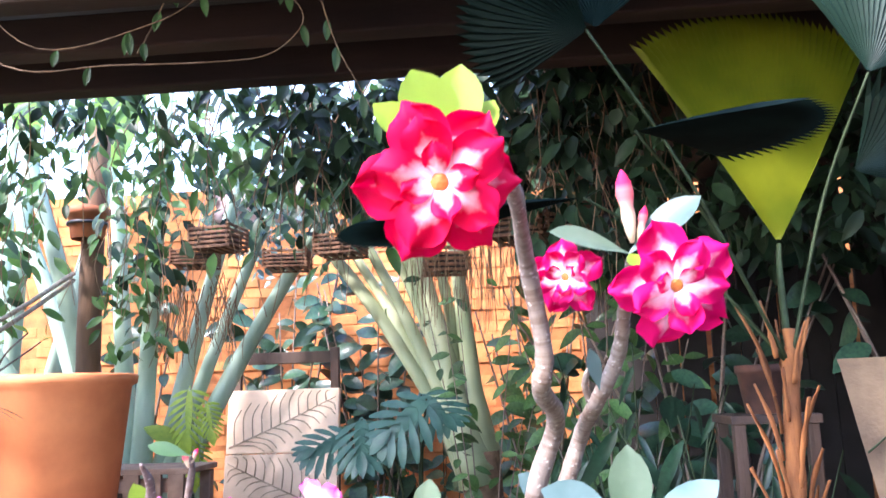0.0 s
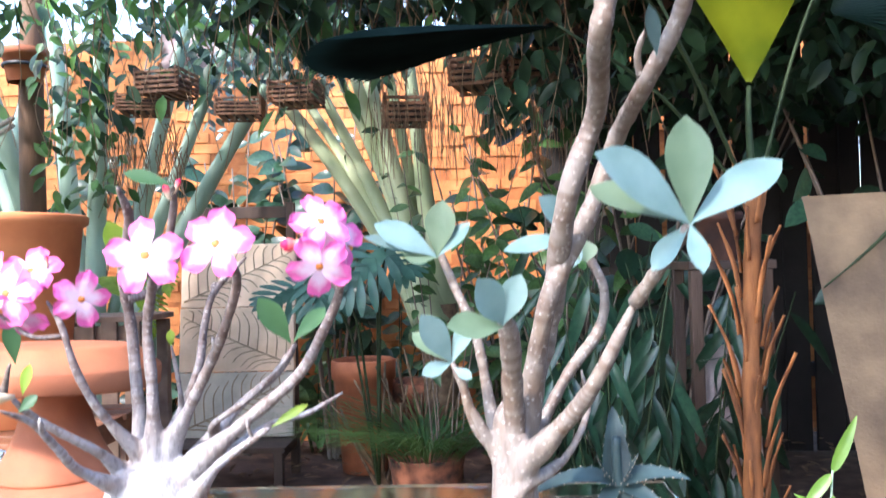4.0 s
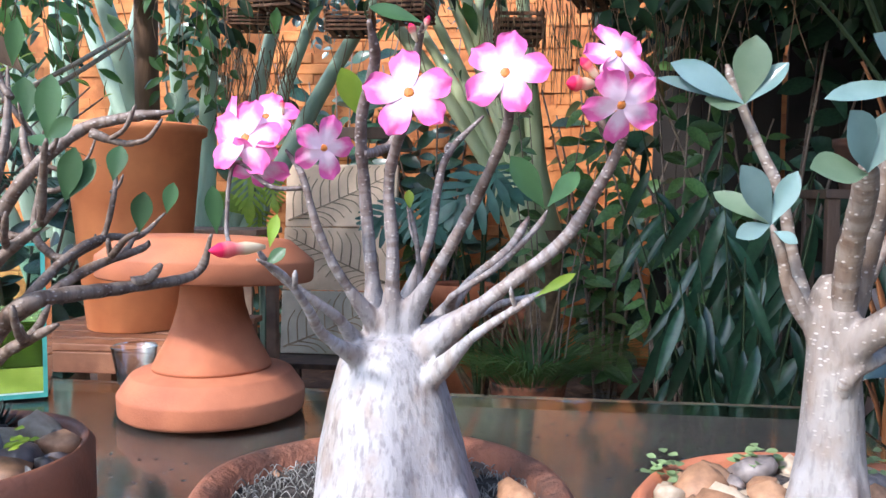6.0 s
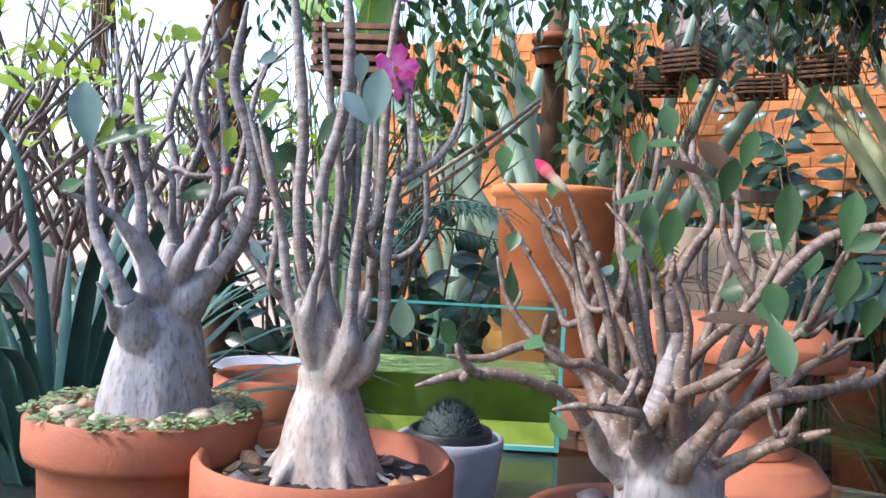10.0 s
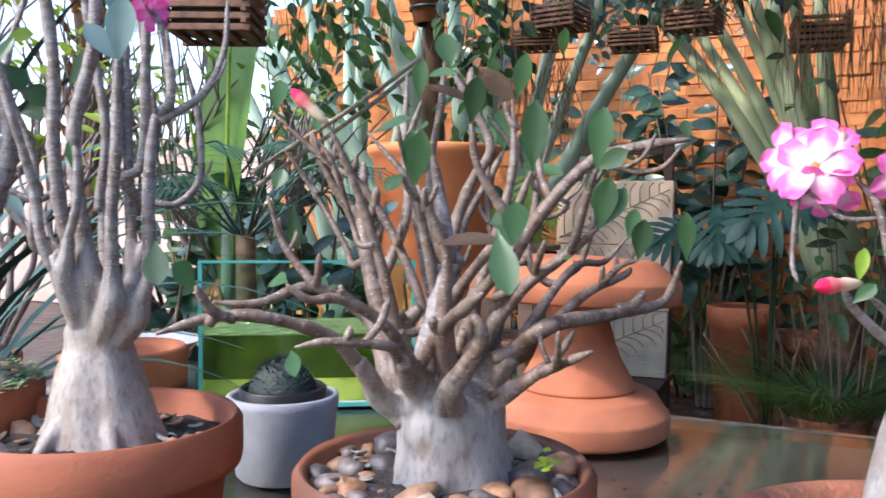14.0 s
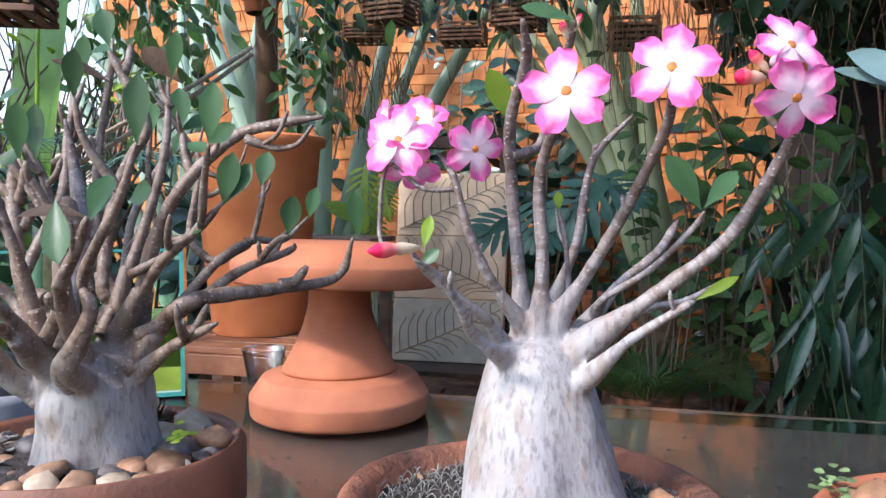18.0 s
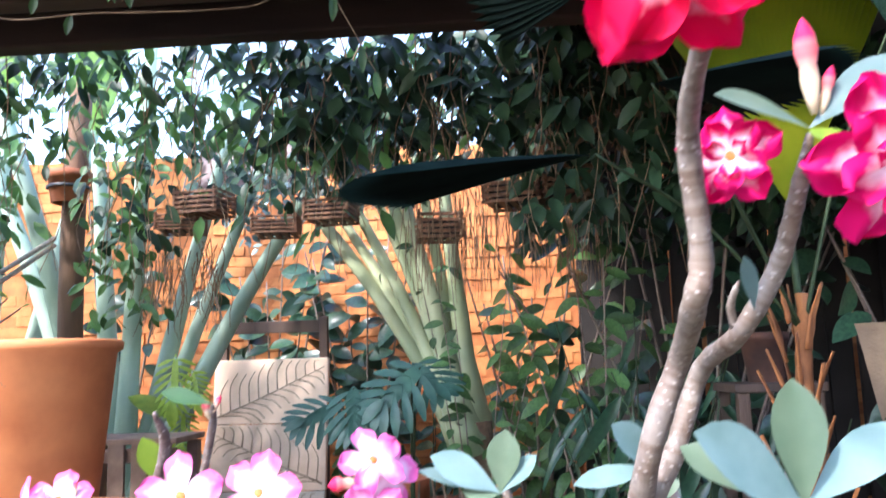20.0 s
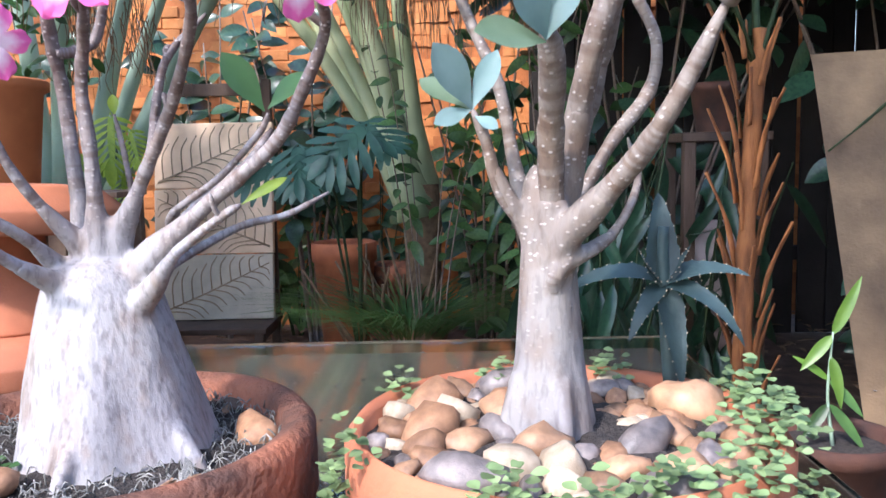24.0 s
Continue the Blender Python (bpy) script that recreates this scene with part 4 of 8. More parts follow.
tagged(leaf_cloud("shaded_vine", LEAF_CURTAIN_SHADE, 260, (-1.6, 4.1, 2.15), (-0.35, 4.6, 2.62), 0.12, rng, 0.8, 0.45), "dark vine leaves hanging behind the baskets", "vine", kind="stuff")
tagged(leaf_cloud("climbing_vine", LEAF_CURTAIN, 120, (-2.75, 3.6, 1.7), (-2.25, 4.0, 2.5), 0.13, rng, 0.8, 0.4), "green vine leaves before the stalk clump", "vine", kind="stuff")
bm = twigs(bmesh.new(), 160, (-0.9, 3.1, 2.45), (0.7, 4.0, 2.62), 0.5, 0.004, rng, 0.5)
tagged(part("vine_stems", bm, DRY), "tangle of thin brown vine stems in shade", "vine", kind="stuff")
bm = twigs(bmesh.new(), 80, (-3.4, 3.05, 2.5), (0.8, 3.6, 2.62), 0.9, 0.003, rng, 0.35)
tagged(part("vine_stems", bm, DRY), "bare brown vine stems hanging from the roof", "vine", kind="stuff")
for pts in ([(-1.62, 2.28, 2.62), (-1.34, 2.28, 2.37), (-0.98, 2.26, 2.41), (-0.81, 2.25, 2.49), (-0.68, 2.28, 2.62)], [(-1.8, 2.3, 2.62), (-1.45, 2.3, 2.33), (-1.1, 2.28, 2.3), (-0.74, 2.26, 2.28), (-0.6, 2.28, 2.31), (-0.52, 2.3, 2.42), (-0.6, 2.28, 2.54), (-0.62, 2.28, 2.62)],
            [(-0.5, 2.28, 2.62), (-0.43, 2.28, 2.35), (-0.36, 2.3, 2.2), (-0.3, 2.33, 2.08)], [(-1.02, 2.28, 2.33), (-0.97, 2.28, 2.43), (-0.88, 2.28, 2.62)]):
    v = thing("dry_vine", 0, 0, 0, "thin bare vine stem hanging below the roof", "vine", "bare vine stems")
    part("stem", tube(pts, (0.0026, 0.0014), 6, 6, 0.3), DRY, v)
    for k in range(5):
        way = curve_points(pts, 5)
        c = way[int(pick(rng, 2, len(way) - 1))]
        bm = bmesh.new()
        leaf(bm, c, (pick(rng, -0.3, 0.3), -0.1, -1), (0.3, -1, 0), pick(rng, 0.05, 0.08), 0.025, 0.2, 0.3, 0.5, 6)
        part("leaf", bm, LEAF_VINE, v)

# ---- broad-leaved shrub before the wall ----
SHRUB = [unit_leaf("leaf", LEAF_DARK, 0.55, b, 0.18, 0.48) for b in (0.1, 0.25, 0.4)]


def shrub(name, x, y, stems, height, spread, size, count, label, seed, meshes, foot=0.25, droop=0.0, stem=0.012, bark=None):
    """Upright stems with leaves along them."""
    rg = random.Random(seed)
    ob = thing(name, x, y, 0, label, "shrub")
    for k in range(stems):
        a = 2 * math.pi * k / stems + pick(rg, -0.4, 0.4)
        h = height * pick(rg, 0.75, 1.05)
        tip = Vector((math.cos(a) * spread * pick(rg, 0.5, 1), math.sin(a) * spread * 0.4, h))
        pts = [(tip.x * 0.1, tip.y * 0.1, 0), (tip.x * 0.35, tip.y * 0.3, h * 0.45), tuple(tip)]
        part("stem", tube(pts, (stem, stem * 0.4), 6, 5), bark or BARK_OLD, ob)
        path = curve_points(pts, 10)
        for j in range(count):
            t = foot + (1 - foot) * (j + rg.random()) / count
            p = path[min(len(path) - 1, int(t * (len(path) - 1)))]
            b = rg.random() * 2 * math.pi
            put_leaf(meshes[rg.randrange(len(meshes))], ob, p, (math.cos(b), math.sin(b) * 0.8, pick(rg, -0.7, 0.5) - droop), (pick(rg, -0.4, 0.4), pick(rg, -1.2, -0.4), 0.55), size * pick(rg, 0.7, 1.2))
    return ob


shrub("rubber_shrub", -1.45, 5.4, 8, 2.2, 0.45, 0.17, 16, "dark broad-leaved shrub against the orange wall", 21, SHRUB, 0.6)
shrub("rubber_shrub", -0.85, 5.3, 9, 2.15, 0.5, 0.175, 16, "glossy broad-leaved shrub beside the carved slab", 22, SHRUB, 0.5)
shrub("rubber_shrub", -2.5, 5.4, 5, 2.6, 0.5, 0.17, 12, "tall broad-leaved shrub behind the stalk clump", 23, SHRUB, 0.35)
GREEN = [unit_leaf("leaf", LEAF_VINE, 0.5, b, 0.18, 0.48) for b in (0.15, 0.35)]
shrub("garden_shrub", -3.3, 4.2, 9, 2.3, 0.7, 0.16, 20, "mid-green shrub before the pale wall", 24, GREEN, 0.1)
shrub("garden_shrub", -3.0, 3.0, 10, 1.35, 0.7, 0.17, 18, "low dark-leaved shrub behind the pale desert roses", 25, SHRUB, 0.1)
shrub("garden_shrub", -4.2, 4.6, 9, 2.6, 0.8, 0.17, 15, "leafy shrub along the garden wall", 26, GREEN, 0.1)
shrub("garden_shrub", -2.45, 3.5, 10, 1.4, 0.55, 0.17, 18, "dark shrub behind the glass tank", 27, SHRUB, 0.1)
shrub("garden_shrub", -3.4, 2.0, 9, 1.15, 0.6, 0.16, 16, "dark leafy shrub among the clay pots", 28, SHRUB, 0.1)
LANCE = [unit_leaf("leaf", LEAF_LANCE, 0.155, b, 0.3, 0.38, 7) for b in (0.12, 0.28, 0.45)]
shrub("bamboo_palm", 0.4, 2.35, 11, 1.2, 0.26, 0.22, 15, "dark bamboo palm with long drooping leaves", 31, LANCE, 0.2, 1.7, 0.006, PETIOLE_DARK)
shrub("bamboo_palm", 0.75, 2.75, 8, 1.35, 0.45, 0.27, 13, "shaded bamboo palm behind the fan palm", 32, LANCE, 0.2, 1.4, 0.006, PETIOLE_DARK)
MIDLEAF = [unit_leaf("leaf", LEAF_MID, 0.42, b, 0.2, 0.45) for b in (0.15, 0.35)]
shrub("bamboo_palm", 0.5, 3.3, 8, 1.4, 0.4, 0.22, 12, "dense bamboo palm in the shade", 33, LANCE, 0.15, 1.2, 0.006, PETIOLE_DARK)
shrub("garden_shrub", 0.45, 3.9, 7, 1.95, 0.5, 0.13, 18, "light-catching green shrub in the half shade", 37, MIDLEAF, 0.45, 0.2, 0.008)
shrub("shade_shrub", 0.9, 4.1, 9, 2.3, 0.9, 0.2, 16, "tall shrub in deep shade before the fence", 34, SHRUB, 0.1)
shrub("shade_shrub", 2.0, 3.8, 9, 2.3, 0.9, 0.2, 16, "dense dark shrub beside the tapered planter", 35, SHRUB, 0.1)
shrub("shade_shrub", 0.2, 4.9, 7, 2.0, 0.6, 0.18, 13, "leafy shrub beside the traveller palm", 36, MIDLEAF, 0.1)

for k, (x, y, h, m) in enumerate(((-2.0, 5.4, 1.0, SHRUB), (-0.45, 5.5, 1.15, SHRUB), (0.25, 5.2, 1.2, SHRUB), (-1.0, 5.5, 0.95, MIDLEAF), (0.55, 2.95, 0.75, LANCE))):
    shrub("low_shrub", x, y, 8, h, 0.45, 0.17, 12, "low dark-leaved shrub growing from the earth", 140 + k, m, 0.15, 0.2, 0.006, PETIOLE_DARK)

# dry brown sticks under the traveller palm
for k in range(16):
    a = radians(pick(rng, -38, 20))
    l = pick(rng, 0.5, 0.85)
    whole("dry_stick", tube([(0, 0, 0), (math.sin(a) * l * 0.5, pick(rng, -0.05, 0.05), math.cos(a) * l * 0.52), (math.sin(a) * l, pick(rng, -0.1, 0.1), math.cos(a) * l)], (0.012, 0.006), 6, 4, 0.15), DRY, -0.3 + pick(rng, -0.15, 0.2), 4.3, 0.02, "dry brown leaf stalk leaning on the palm's foot", "stick", "dry leaf stalks")

shrub("garden_shrub", -0.12, 4.1, 6, 2.0, 0.5, 0.11, 13, "thin shrub with pointed leaves before the palm stalks", 151, MIDLEAF, 0.5, 0.2, 0.005)
carton = thing("paper_sack", 0.93, 3.05, 0.0, "pale paper sack with a red print behind the palm", "sack")
part("body", box(0, 0, 0.45, 0.2, 0.12, 0.9, 0.03), CLOTH, carton, "crumpled pale paper")
part("print_bar", box(0.0, -0.063, 0.74, 0.1, 0.004, 0.03), PRINT_RED, carton, "red print", smooth=False)

# ---- split-leaf plants ----
def split_leaf(parent, at, along, up, size, mat, fingers=7, body=0.2, finger=0.12, reach=1.0):
    """A monstera leaf: a midrib with deep-cut fingers to both sides."""
    bm = bmesh.new()
    x = Vector(along).normalized()
    z = (Vector(up) - x * Vector(up).dot(x)).normalized()
    y = z.cross(x)
    at = Vector(at)
    for k in range(fingers):
        t = (k + 0.2) / fingers
        p = at + x * (size * 0.8 * t) - z * (0.1 * size * t * t)
        l = size * (0.5 * math.sin(math.pi * (0.25 + 0.7 * t)) + 0.08) * reach
        for s in (-1, 1):
            d = y * s * (1.0 - 0.45 * t) + x * (0.25 + 0.8 * t) - z * 0.15
            leaf(bm, p, d, z, l, size * finger, 0.25, 0.1, 0.62, 6, tip=0.3)
    leaf(bm, at - x * size * 0.05, x - z * 0.12, z, size * 0.85, size * body, 0.12, 0.1, 0.4, 8)
    leaf(bm, at + x * size * 0.6, x - z * 0.2, z, size * 0.4, size * 0.16, 0.2, 0.15, 0.5, 5)
    return part("leaf", bm, mat, parent)


mon = thing("split_leaf_plant", -0.45, 4.2, 0, "split-leaf philodendron with large dark fingered leaves", "plant")
for (hx, hy, hz), al, s, m in (((-0.2, -0.4, 1.2), (0.1, -0.6, -0.6), 0.36, LEAF_SPLIT), ((0.1, -0.42, 1.28), (-0.72, -0.4, -0.6), 0.42, LEAF_SPLIT), ((0.05, -0.2, 1.3), (0.5, -0.6, -0.4), 0.36, LEAF_SPLIT), ((-0.3, -0.2, 1.12), (-0.7, -0.5, -0.25), 0.34, LEAF_SPLIT)):
    part("petiole", tube([(0, 0, 0.1), (hx * 0.4, hy * 0.3, hz * 0.8), (hx, hy, hz)], (0.008, 0.005), 7, 5), PETIOLE_DARK, mon)
    split_leaf(mon, (hx, hy, hz), al, (0.0, -0.9, 0.5), s * 0.85, m, 6, 0.24)
lim = thing("split_leaf_plant", -1.6, 4.3, 0.1, "young split-leaf plant with lime green leaves", "plant")
for (hx, hy, hz), al, size, body in (((-0.01, -0.12, 1.27), (0.06, -0.3, -0.95), 0.36, 0.1), ((0.07, -0.1, 1.2), (0.3, -0.35, -0.9), 0.24, 0.09), ((0.02, -0.08, 1.0), (0.1, -0.4, -0.85), 0.26, 0.09)):
    part("petiole", tube([(0, 0, 0.0), (hx * 0.4, hy * 0.3, hz * 0.8), (hx, hy, hz)], (0.01, 0.006), 7, 5), STALK, lim)
    split_leaf(lim, (hx, hy, hz), al, (0.15, -0.95, 0.3), size, LEAF_LIME, 9, body, 0.06, 0.62)
bm = bmesh.new()
leaf(bm, (-0.02, -0.12, 0.98), (-0.85, -0.2, 0.5), (0.2, -0.8, 0.6), 0.24, 0.1, 0.15, 0.2, 0.5, 9)
part("leaf", bm, LEAF_LIME, lim, "smooth undivided leaf")

# ---- fan palm ----
def fan_leaf(parent, at, spread, radius, x_axis, y_axis, mat, folds=34, cone=0.12, teeth=0.06):
    """A pleated round palm leaf from its foot at, opened over spread degrees about the direction y_axis."""
    bm = bmesh.new()
    at, ux, uy = Vector(at), Vector(x_axis).normalized(), Vector(y_axis).normalized()
    uz = ux.cross(uy)
    n = folds * 2
    rings = []
    for k in range(6):
        t = k / 5
        ring = []
        for i in range(n + 1):
            a = radians(-spread / 2 + spread * i / n)
            edge = 1 + (teeth if i % 2 == 0 else -teeth) * (1 if k == 5 else 0)
            lift = (0.012 if i % 2 else -0.012) * t * radius * 2 - cone * radius * t * t
            ring.append(bm.verts.new(at + (ux * math.sin(a) + uy * math.cos(a)) * radius * max(t, 0.02) * edge * (1 + 0.12 * math.cos(a)) + uz * lift))
        rings.append(ring)
    for a, b in zip(rings, rings[1:]):
        for i in range(n):
            bm.faces.new((a[i], a[i + 1], b[i + 1], b[i]))
    return part("fan_leaf", bm, mat, parent, smooth=False)


palm = thing("fan_palm", 0.79, 2.4, 0, "fan palm with a fibrous brown trunk and pleated round leaves", "palm")
part("trunk", tube([(0, 0, 0), (-0.015, -0.02, 0.6), (0.0, -0.01, 1.1), (0.03, 0.02, 1.45)], (0.03, 0.026, 0.024, 0.018), 14, 8, 0.25), PALM_FIBRE, palm)
for k in range(34):
    a, z = k * 2.4, 0.25 + 0.034 * k
    c, s = math.cos(a), math.sin(a)
    l = pick(rng, 0.12, 0.26)
    part("leaf_base", tube([(0.03 * c, 0.03 * s, z), ((0.032 + l * 0.1) * c, (0.032 + l * 0.1) * s, z + l * 0.5), ((0.035 + l * 0.3) * c, (0.035 + l * 0.3) * s, z + l)], (0.013, 0.0115, 0.008), 6, 4, 0.35, k, flat=0.35), PALM_FIBRE, palm)
for tip, r0 in (((0.083, 0.2, 1.72), 0.012), ((-0.42, -0.43, 1.905), 0.006), ((-0.54, -0.3, 1.78), 0.006), ((-0.5, -0.25, 2.25), 0.006), ((0.25, -0.15, 2.12), 0.006)):
    t = Vector(tip)
    part("petiole", tube([(0.02, 0.01, 1.35), tuple(t * 0.5 + Vector((0.02, 0.05, 0.75))), tip], (r0, r0 * 0.6), 7, 6), PETIOLE_DARK, palm)
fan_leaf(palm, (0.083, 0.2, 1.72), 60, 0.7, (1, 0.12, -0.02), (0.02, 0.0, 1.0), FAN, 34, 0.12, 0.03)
# leaves below carry their shade in the leaf colour
fan_leaf(palm, (-0.42, -0.43, 1.905), 88, 0.36, (0, -1, -0.06), (1.0, 0, 0.0), FAN_DEEP_SHADE, 24, 0.05, 0.1)
fan_leaf(palm, (-0.54, -0.3, 1.78), 64, 0.52, (0, 1, 0.085), (-1.0, 0, -0.08), FAN_DEEP_SHADE, 24, 0.05, 0.09)
fan_leaf(palm, (-0.5, -0.25, 2.25), 120, 0.3, (0.3, -0.8, 0.5), (-1.0, -0.2, 0.2), FAN_DEEP_SHADE, 24)
fan_leaf(palm, (-0.47, -0.22, 2.27), 110, 0.17, (1, 0.0, 0.1), (0.1, -0.1, 1), FAN_DEEP_SHADE, 20)
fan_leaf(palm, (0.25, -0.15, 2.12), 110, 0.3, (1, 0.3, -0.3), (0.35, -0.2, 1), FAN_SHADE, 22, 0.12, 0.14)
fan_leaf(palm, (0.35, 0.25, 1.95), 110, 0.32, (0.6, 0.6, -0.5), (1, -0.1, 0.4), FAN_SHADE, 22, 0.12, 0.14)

# ---- tapered planter ----
planter = thing("tapered_planter", 1.3, 2.36, 0.0, "tall tapered tan concrete planter", "planter", rz=-27)
bm = bmesh.new()
prof = [(0.13, 0.1), (0.32, 1.34), (0.325, 1.36), (0.29, 1.36), (0.27, 1.25)]
ringsq = []
for r, z in prof:
    ringsq.append([bm.verts.new((sx * r, sy * r, z)) for sx, sy in ((-1, -1), (1, -1), (1, 1), (-1, 1))])
for a, b in zip(ringsq, ringsq[1:]):
    for i in range(4):
        bm.faces.new((a[i], a[(i + 1) % 4], b[(i + 1) % 4], b[i]))
bm.faces.new(ringsq[0][::-1])
bm.faces.new(ringsq[-1])
part("body", bm, BOARD, planter, smooth=False)
part("foot", box(0, 0, 0.05, 0.2, 0.2, 0.1, 0.01), BOARD, planter, smooth=False)
part("crack_twig", tube([(-0.05, -0.345, 1.37), (-0.13, -0.34, 1.27), (-0.2, -0.325, 1.2), (-0.28, -0.31, 1.13)], (0.006, 0.003), 5, 5, 0.3), PETIOLE_DARK, planter, "thin dark creeper stem")

# ---- small pots on the ground and about ----
def plain_pot(x, y, z, r, h, mat, label, plant=True):
    ob = thing("flower_pot", x, y, z, label, "plant pot", "garden clay pots")
    part("body", lathe([(r * 0.68, 0), (r * 0.7, 0.005), (r * 0.93, h * 0.82), (r, h * 0.83), (r * 1.01, h * 0.99), (r * 0.95, h), (r * 0.88, h * 0.97), (r * 0.85, h * 0.86), (r * 0.1, h * 0.85)], 36, 0.004, x, cap=False), mat, ob)
    part("soil", lathe([(0.002, h * 0.87), (r * 0.85, h * 0.86)], 24, cap=False), SOIL, ob)
    return ob


plain_pot(-0.62, 5.0, 0.0, 0.19, 0.66, TERRACOTTA, "weathered terracotta pot standing on the earth")
plain_pot(-0.3, 5.2, 0.0, 0.2, 0.5, TERRACOTTA_BURNT, "dark clay pot beside the shrub")
plain_pot(0.92, 3.1, 1.2, 0.085, 0.17, CLAY_SHADE, "terracotta pot on a shaded stand")
plain_pot(-1.4, 1.25, TABLE - 0.6, 0.11, 0.66, TERRACOTTA, "tall terracotta pot behind the table")
plain_pot(0.72, 1.74, 0.4, 0.12, 0.2, CLAY_SHADE, "clay pot darkened for shade, holding a bamboo seedling")
std = thing("plant_stand", 0.92, 3.1, 0, "dark wooden plant stand in the shade", "stand")
part("top", box(0, 0, 1.185, 0.3, 0.3, 0.03, 0.004), WOOD_DARK, std, smooth=False)
for sx in (-0.12, 0.12):
    for sy in (-0.12, 0.12):
        part("leg", box(sx, sy, 0.585, 0.04, 0.04, 1.17, 0.004), WOOD_DARK, std, smooth=False)
std = thing("plant_stand", 0.72, 1.74, 0, "low wooden stool beyond the table", "stand")
part("top", box(0, 0, 0.385, 0.26, 0.26, 0.03, 0.004), WOOD_DARK, std, smooth=False)
for sx in (-0.1, 0.1):
    for sy in (-0.1, 0.1):
        part("leg", box(sx, sy, 0.185, 0.035, 0.035, 0.37, 0.004), WOOD_DARK, std, smooth=False)
std = thing("plant_stand", -1.4, 1.25, 0, "low block under the tall clay pot", "stand")
part("block", box(0, 0, (TABLE - 0.6) / 2, 0.3, 0.3, TABLE - 0.6, 0.01), WOOD_BENCH, std, smooth=False)
seedling = thing("bamboo_seedling", 0.72, 1.74, 0.57, "bright green bamboo seedling with pointed leaves", "plant")
seedling.scale = (0.66, 0.66, 0.66)
part("stem", tube([(0, 0, 0), (-0.02, 0, 0.16), (-0.01, 0, 0.34)], (0.006, 0.003), 6, 4), STALK, seedling)
for a, b, w in (((-0.012, 0, 0.33), (0.06, -0.02, 0.5), 0.035), ((-0.012, 0, 0.33), (-0.11, -0.03, 0.24), 0.035), ((-0.014, 0, 0.27), (0.005, -0.05, 0.13), 0.036), ((-0.018, 0, 0.2), (0.08, -0.03, 0.1), 0.034), ((-0.018, 0, 0.2), (-0.12, -0.02, 0.28), 0.026), ((-0.016, 0, 0.13), (0.09, -0.03, 0.0), 0.036), ((-0.016, 0, 0.13), (-0.1, -0.03, 0.04), 0.034)):
    bm = bmesh.new()
    a, b = Vector(a), Vector(b)
    leaf(bm, a, b - a, (0, -0.8, 0.6), (b - a).length, w, 0.12, 0.25, 0.4, 8)
    part("leaf", bm, LEAF_FRESH if b.z > 0.12 else LEAF_MID, seedling)

# ---- grey slatted crate by the big pot ----
crate = thing("slatted_crate", -1.62, 3.75, 0, "weathered grey slatted wooden crate", "crate")
for k in range(5):
    part("slat", box(-0.2 + 0.1 * k, -0.16, 0.5, 0.07, 0.02, 1.0, 0.003), WOOD_BENCH, crate, smooth=False)
part("rail", box(0, -0.14, 0.95, 0.5, 0.02, 0.06, 0.003), WOOD_BENCH, crate, smooth=False)
part("top", box(0, 0, 1.01, 0.52, 0.34, 0.025, 0.004), WOOD_BENCH, crate, smooth=False)
for sx in (-0.22, 0.22):
    part("leg", box(sx, 0.14, 0.495, 0.05, 0.05, 0.99, 0.004), WOOD_BENCH, crate, smooth=False)

# ---- crumpled canvas over the wall ----
bm = bmesh.new()
g = [[bm.verts.new((x * 0.045, 0.12 * noise.noise(Vector((x * 0.35, z * 0.4, 2))) - 0.1 * math.sin(z * 0.3), z * 0.03 * (1 + 0.4 * noise.noise(Vector((x * 0.4, 0, 5)))))) for x in range(15)] for z in range(10)]
for a, b in zip(g, g[1:]):
    for i in range(14):
        bm.faces.new((a[i], a[i + 1], b[i + 1], b[i]))
bmesh.ops.solidify(bm, geom=bm.faces[:], thickness=0.006)
whole("canvas_sheet", bm, CLOTH, -1.78, 5.0, 2.38, "crumpled pinkish canvas sheet hanging by the wall", "cloth")
tagged(leaf_cloud("blue_leaf_vine", LEAF_GREY, 330, (-1.45, 4.4, 1.95), (-0.6, 4.9, 2.55), 0.06, rng, 0.5, 0.6, lambda p, rg: p.z > 2.05 + 0.3 * noise.noise(Vector((p.x * 3, p.y, 1)))), "cloud of small bluish vine leaves below the roof", "vine", kind="stuff")

# ---- feather-leaved palm behind the glass tank ----
feather = thing("feather_palm", -2.1, 2.5, 0, "small palm with bluish feathery fronds behind the tank", "palm")
part("stem", tube([(0, 0, 0), (0.01, 0, 0.55), (0.0, 0, 1.1)], (0.05, 0.035), 12, 4, 0.2), DRY, feather)
for k in range(13):
    a, l, rise = 2.4 * k, pick(rng, 0.4, 0.62), pick(rng, 0.5, 1.3)
    c, s = math.cos(a), math.sin(a)
    rib = curve_points([Vector((0.02 * c, 0.02 * s, 1.08)), Vector((l * 0.5 * c, l * 0.5 * s, 1.08 + l * 0.5 * rise)), Vector((l * c, l * s, 1.08 + l * (0.62 * rise - 0.12)))], 9)
    bm = tube(rib, (0.006, 0.002), 5, 1)
    for i in range(3, len(rib) - 1):
        d = (rib[i + 1] - rib[i]).normalized()
        out = d.cross(Vector((0, 0, 1))).normalized()
        for sgn in (-1, 1):
            leaf(bm, rib[i], out * sgn + d * 0.7 - Vector((0, 0, 0.25)), (0, 0, 1), l * 0.32 * (1.1 - abs(i / len(rib) - 0.5)), 0.011, 0.2, 0.2, 0.4, 4)
    part("frond", bm, LEAF_SPLIT, feather)

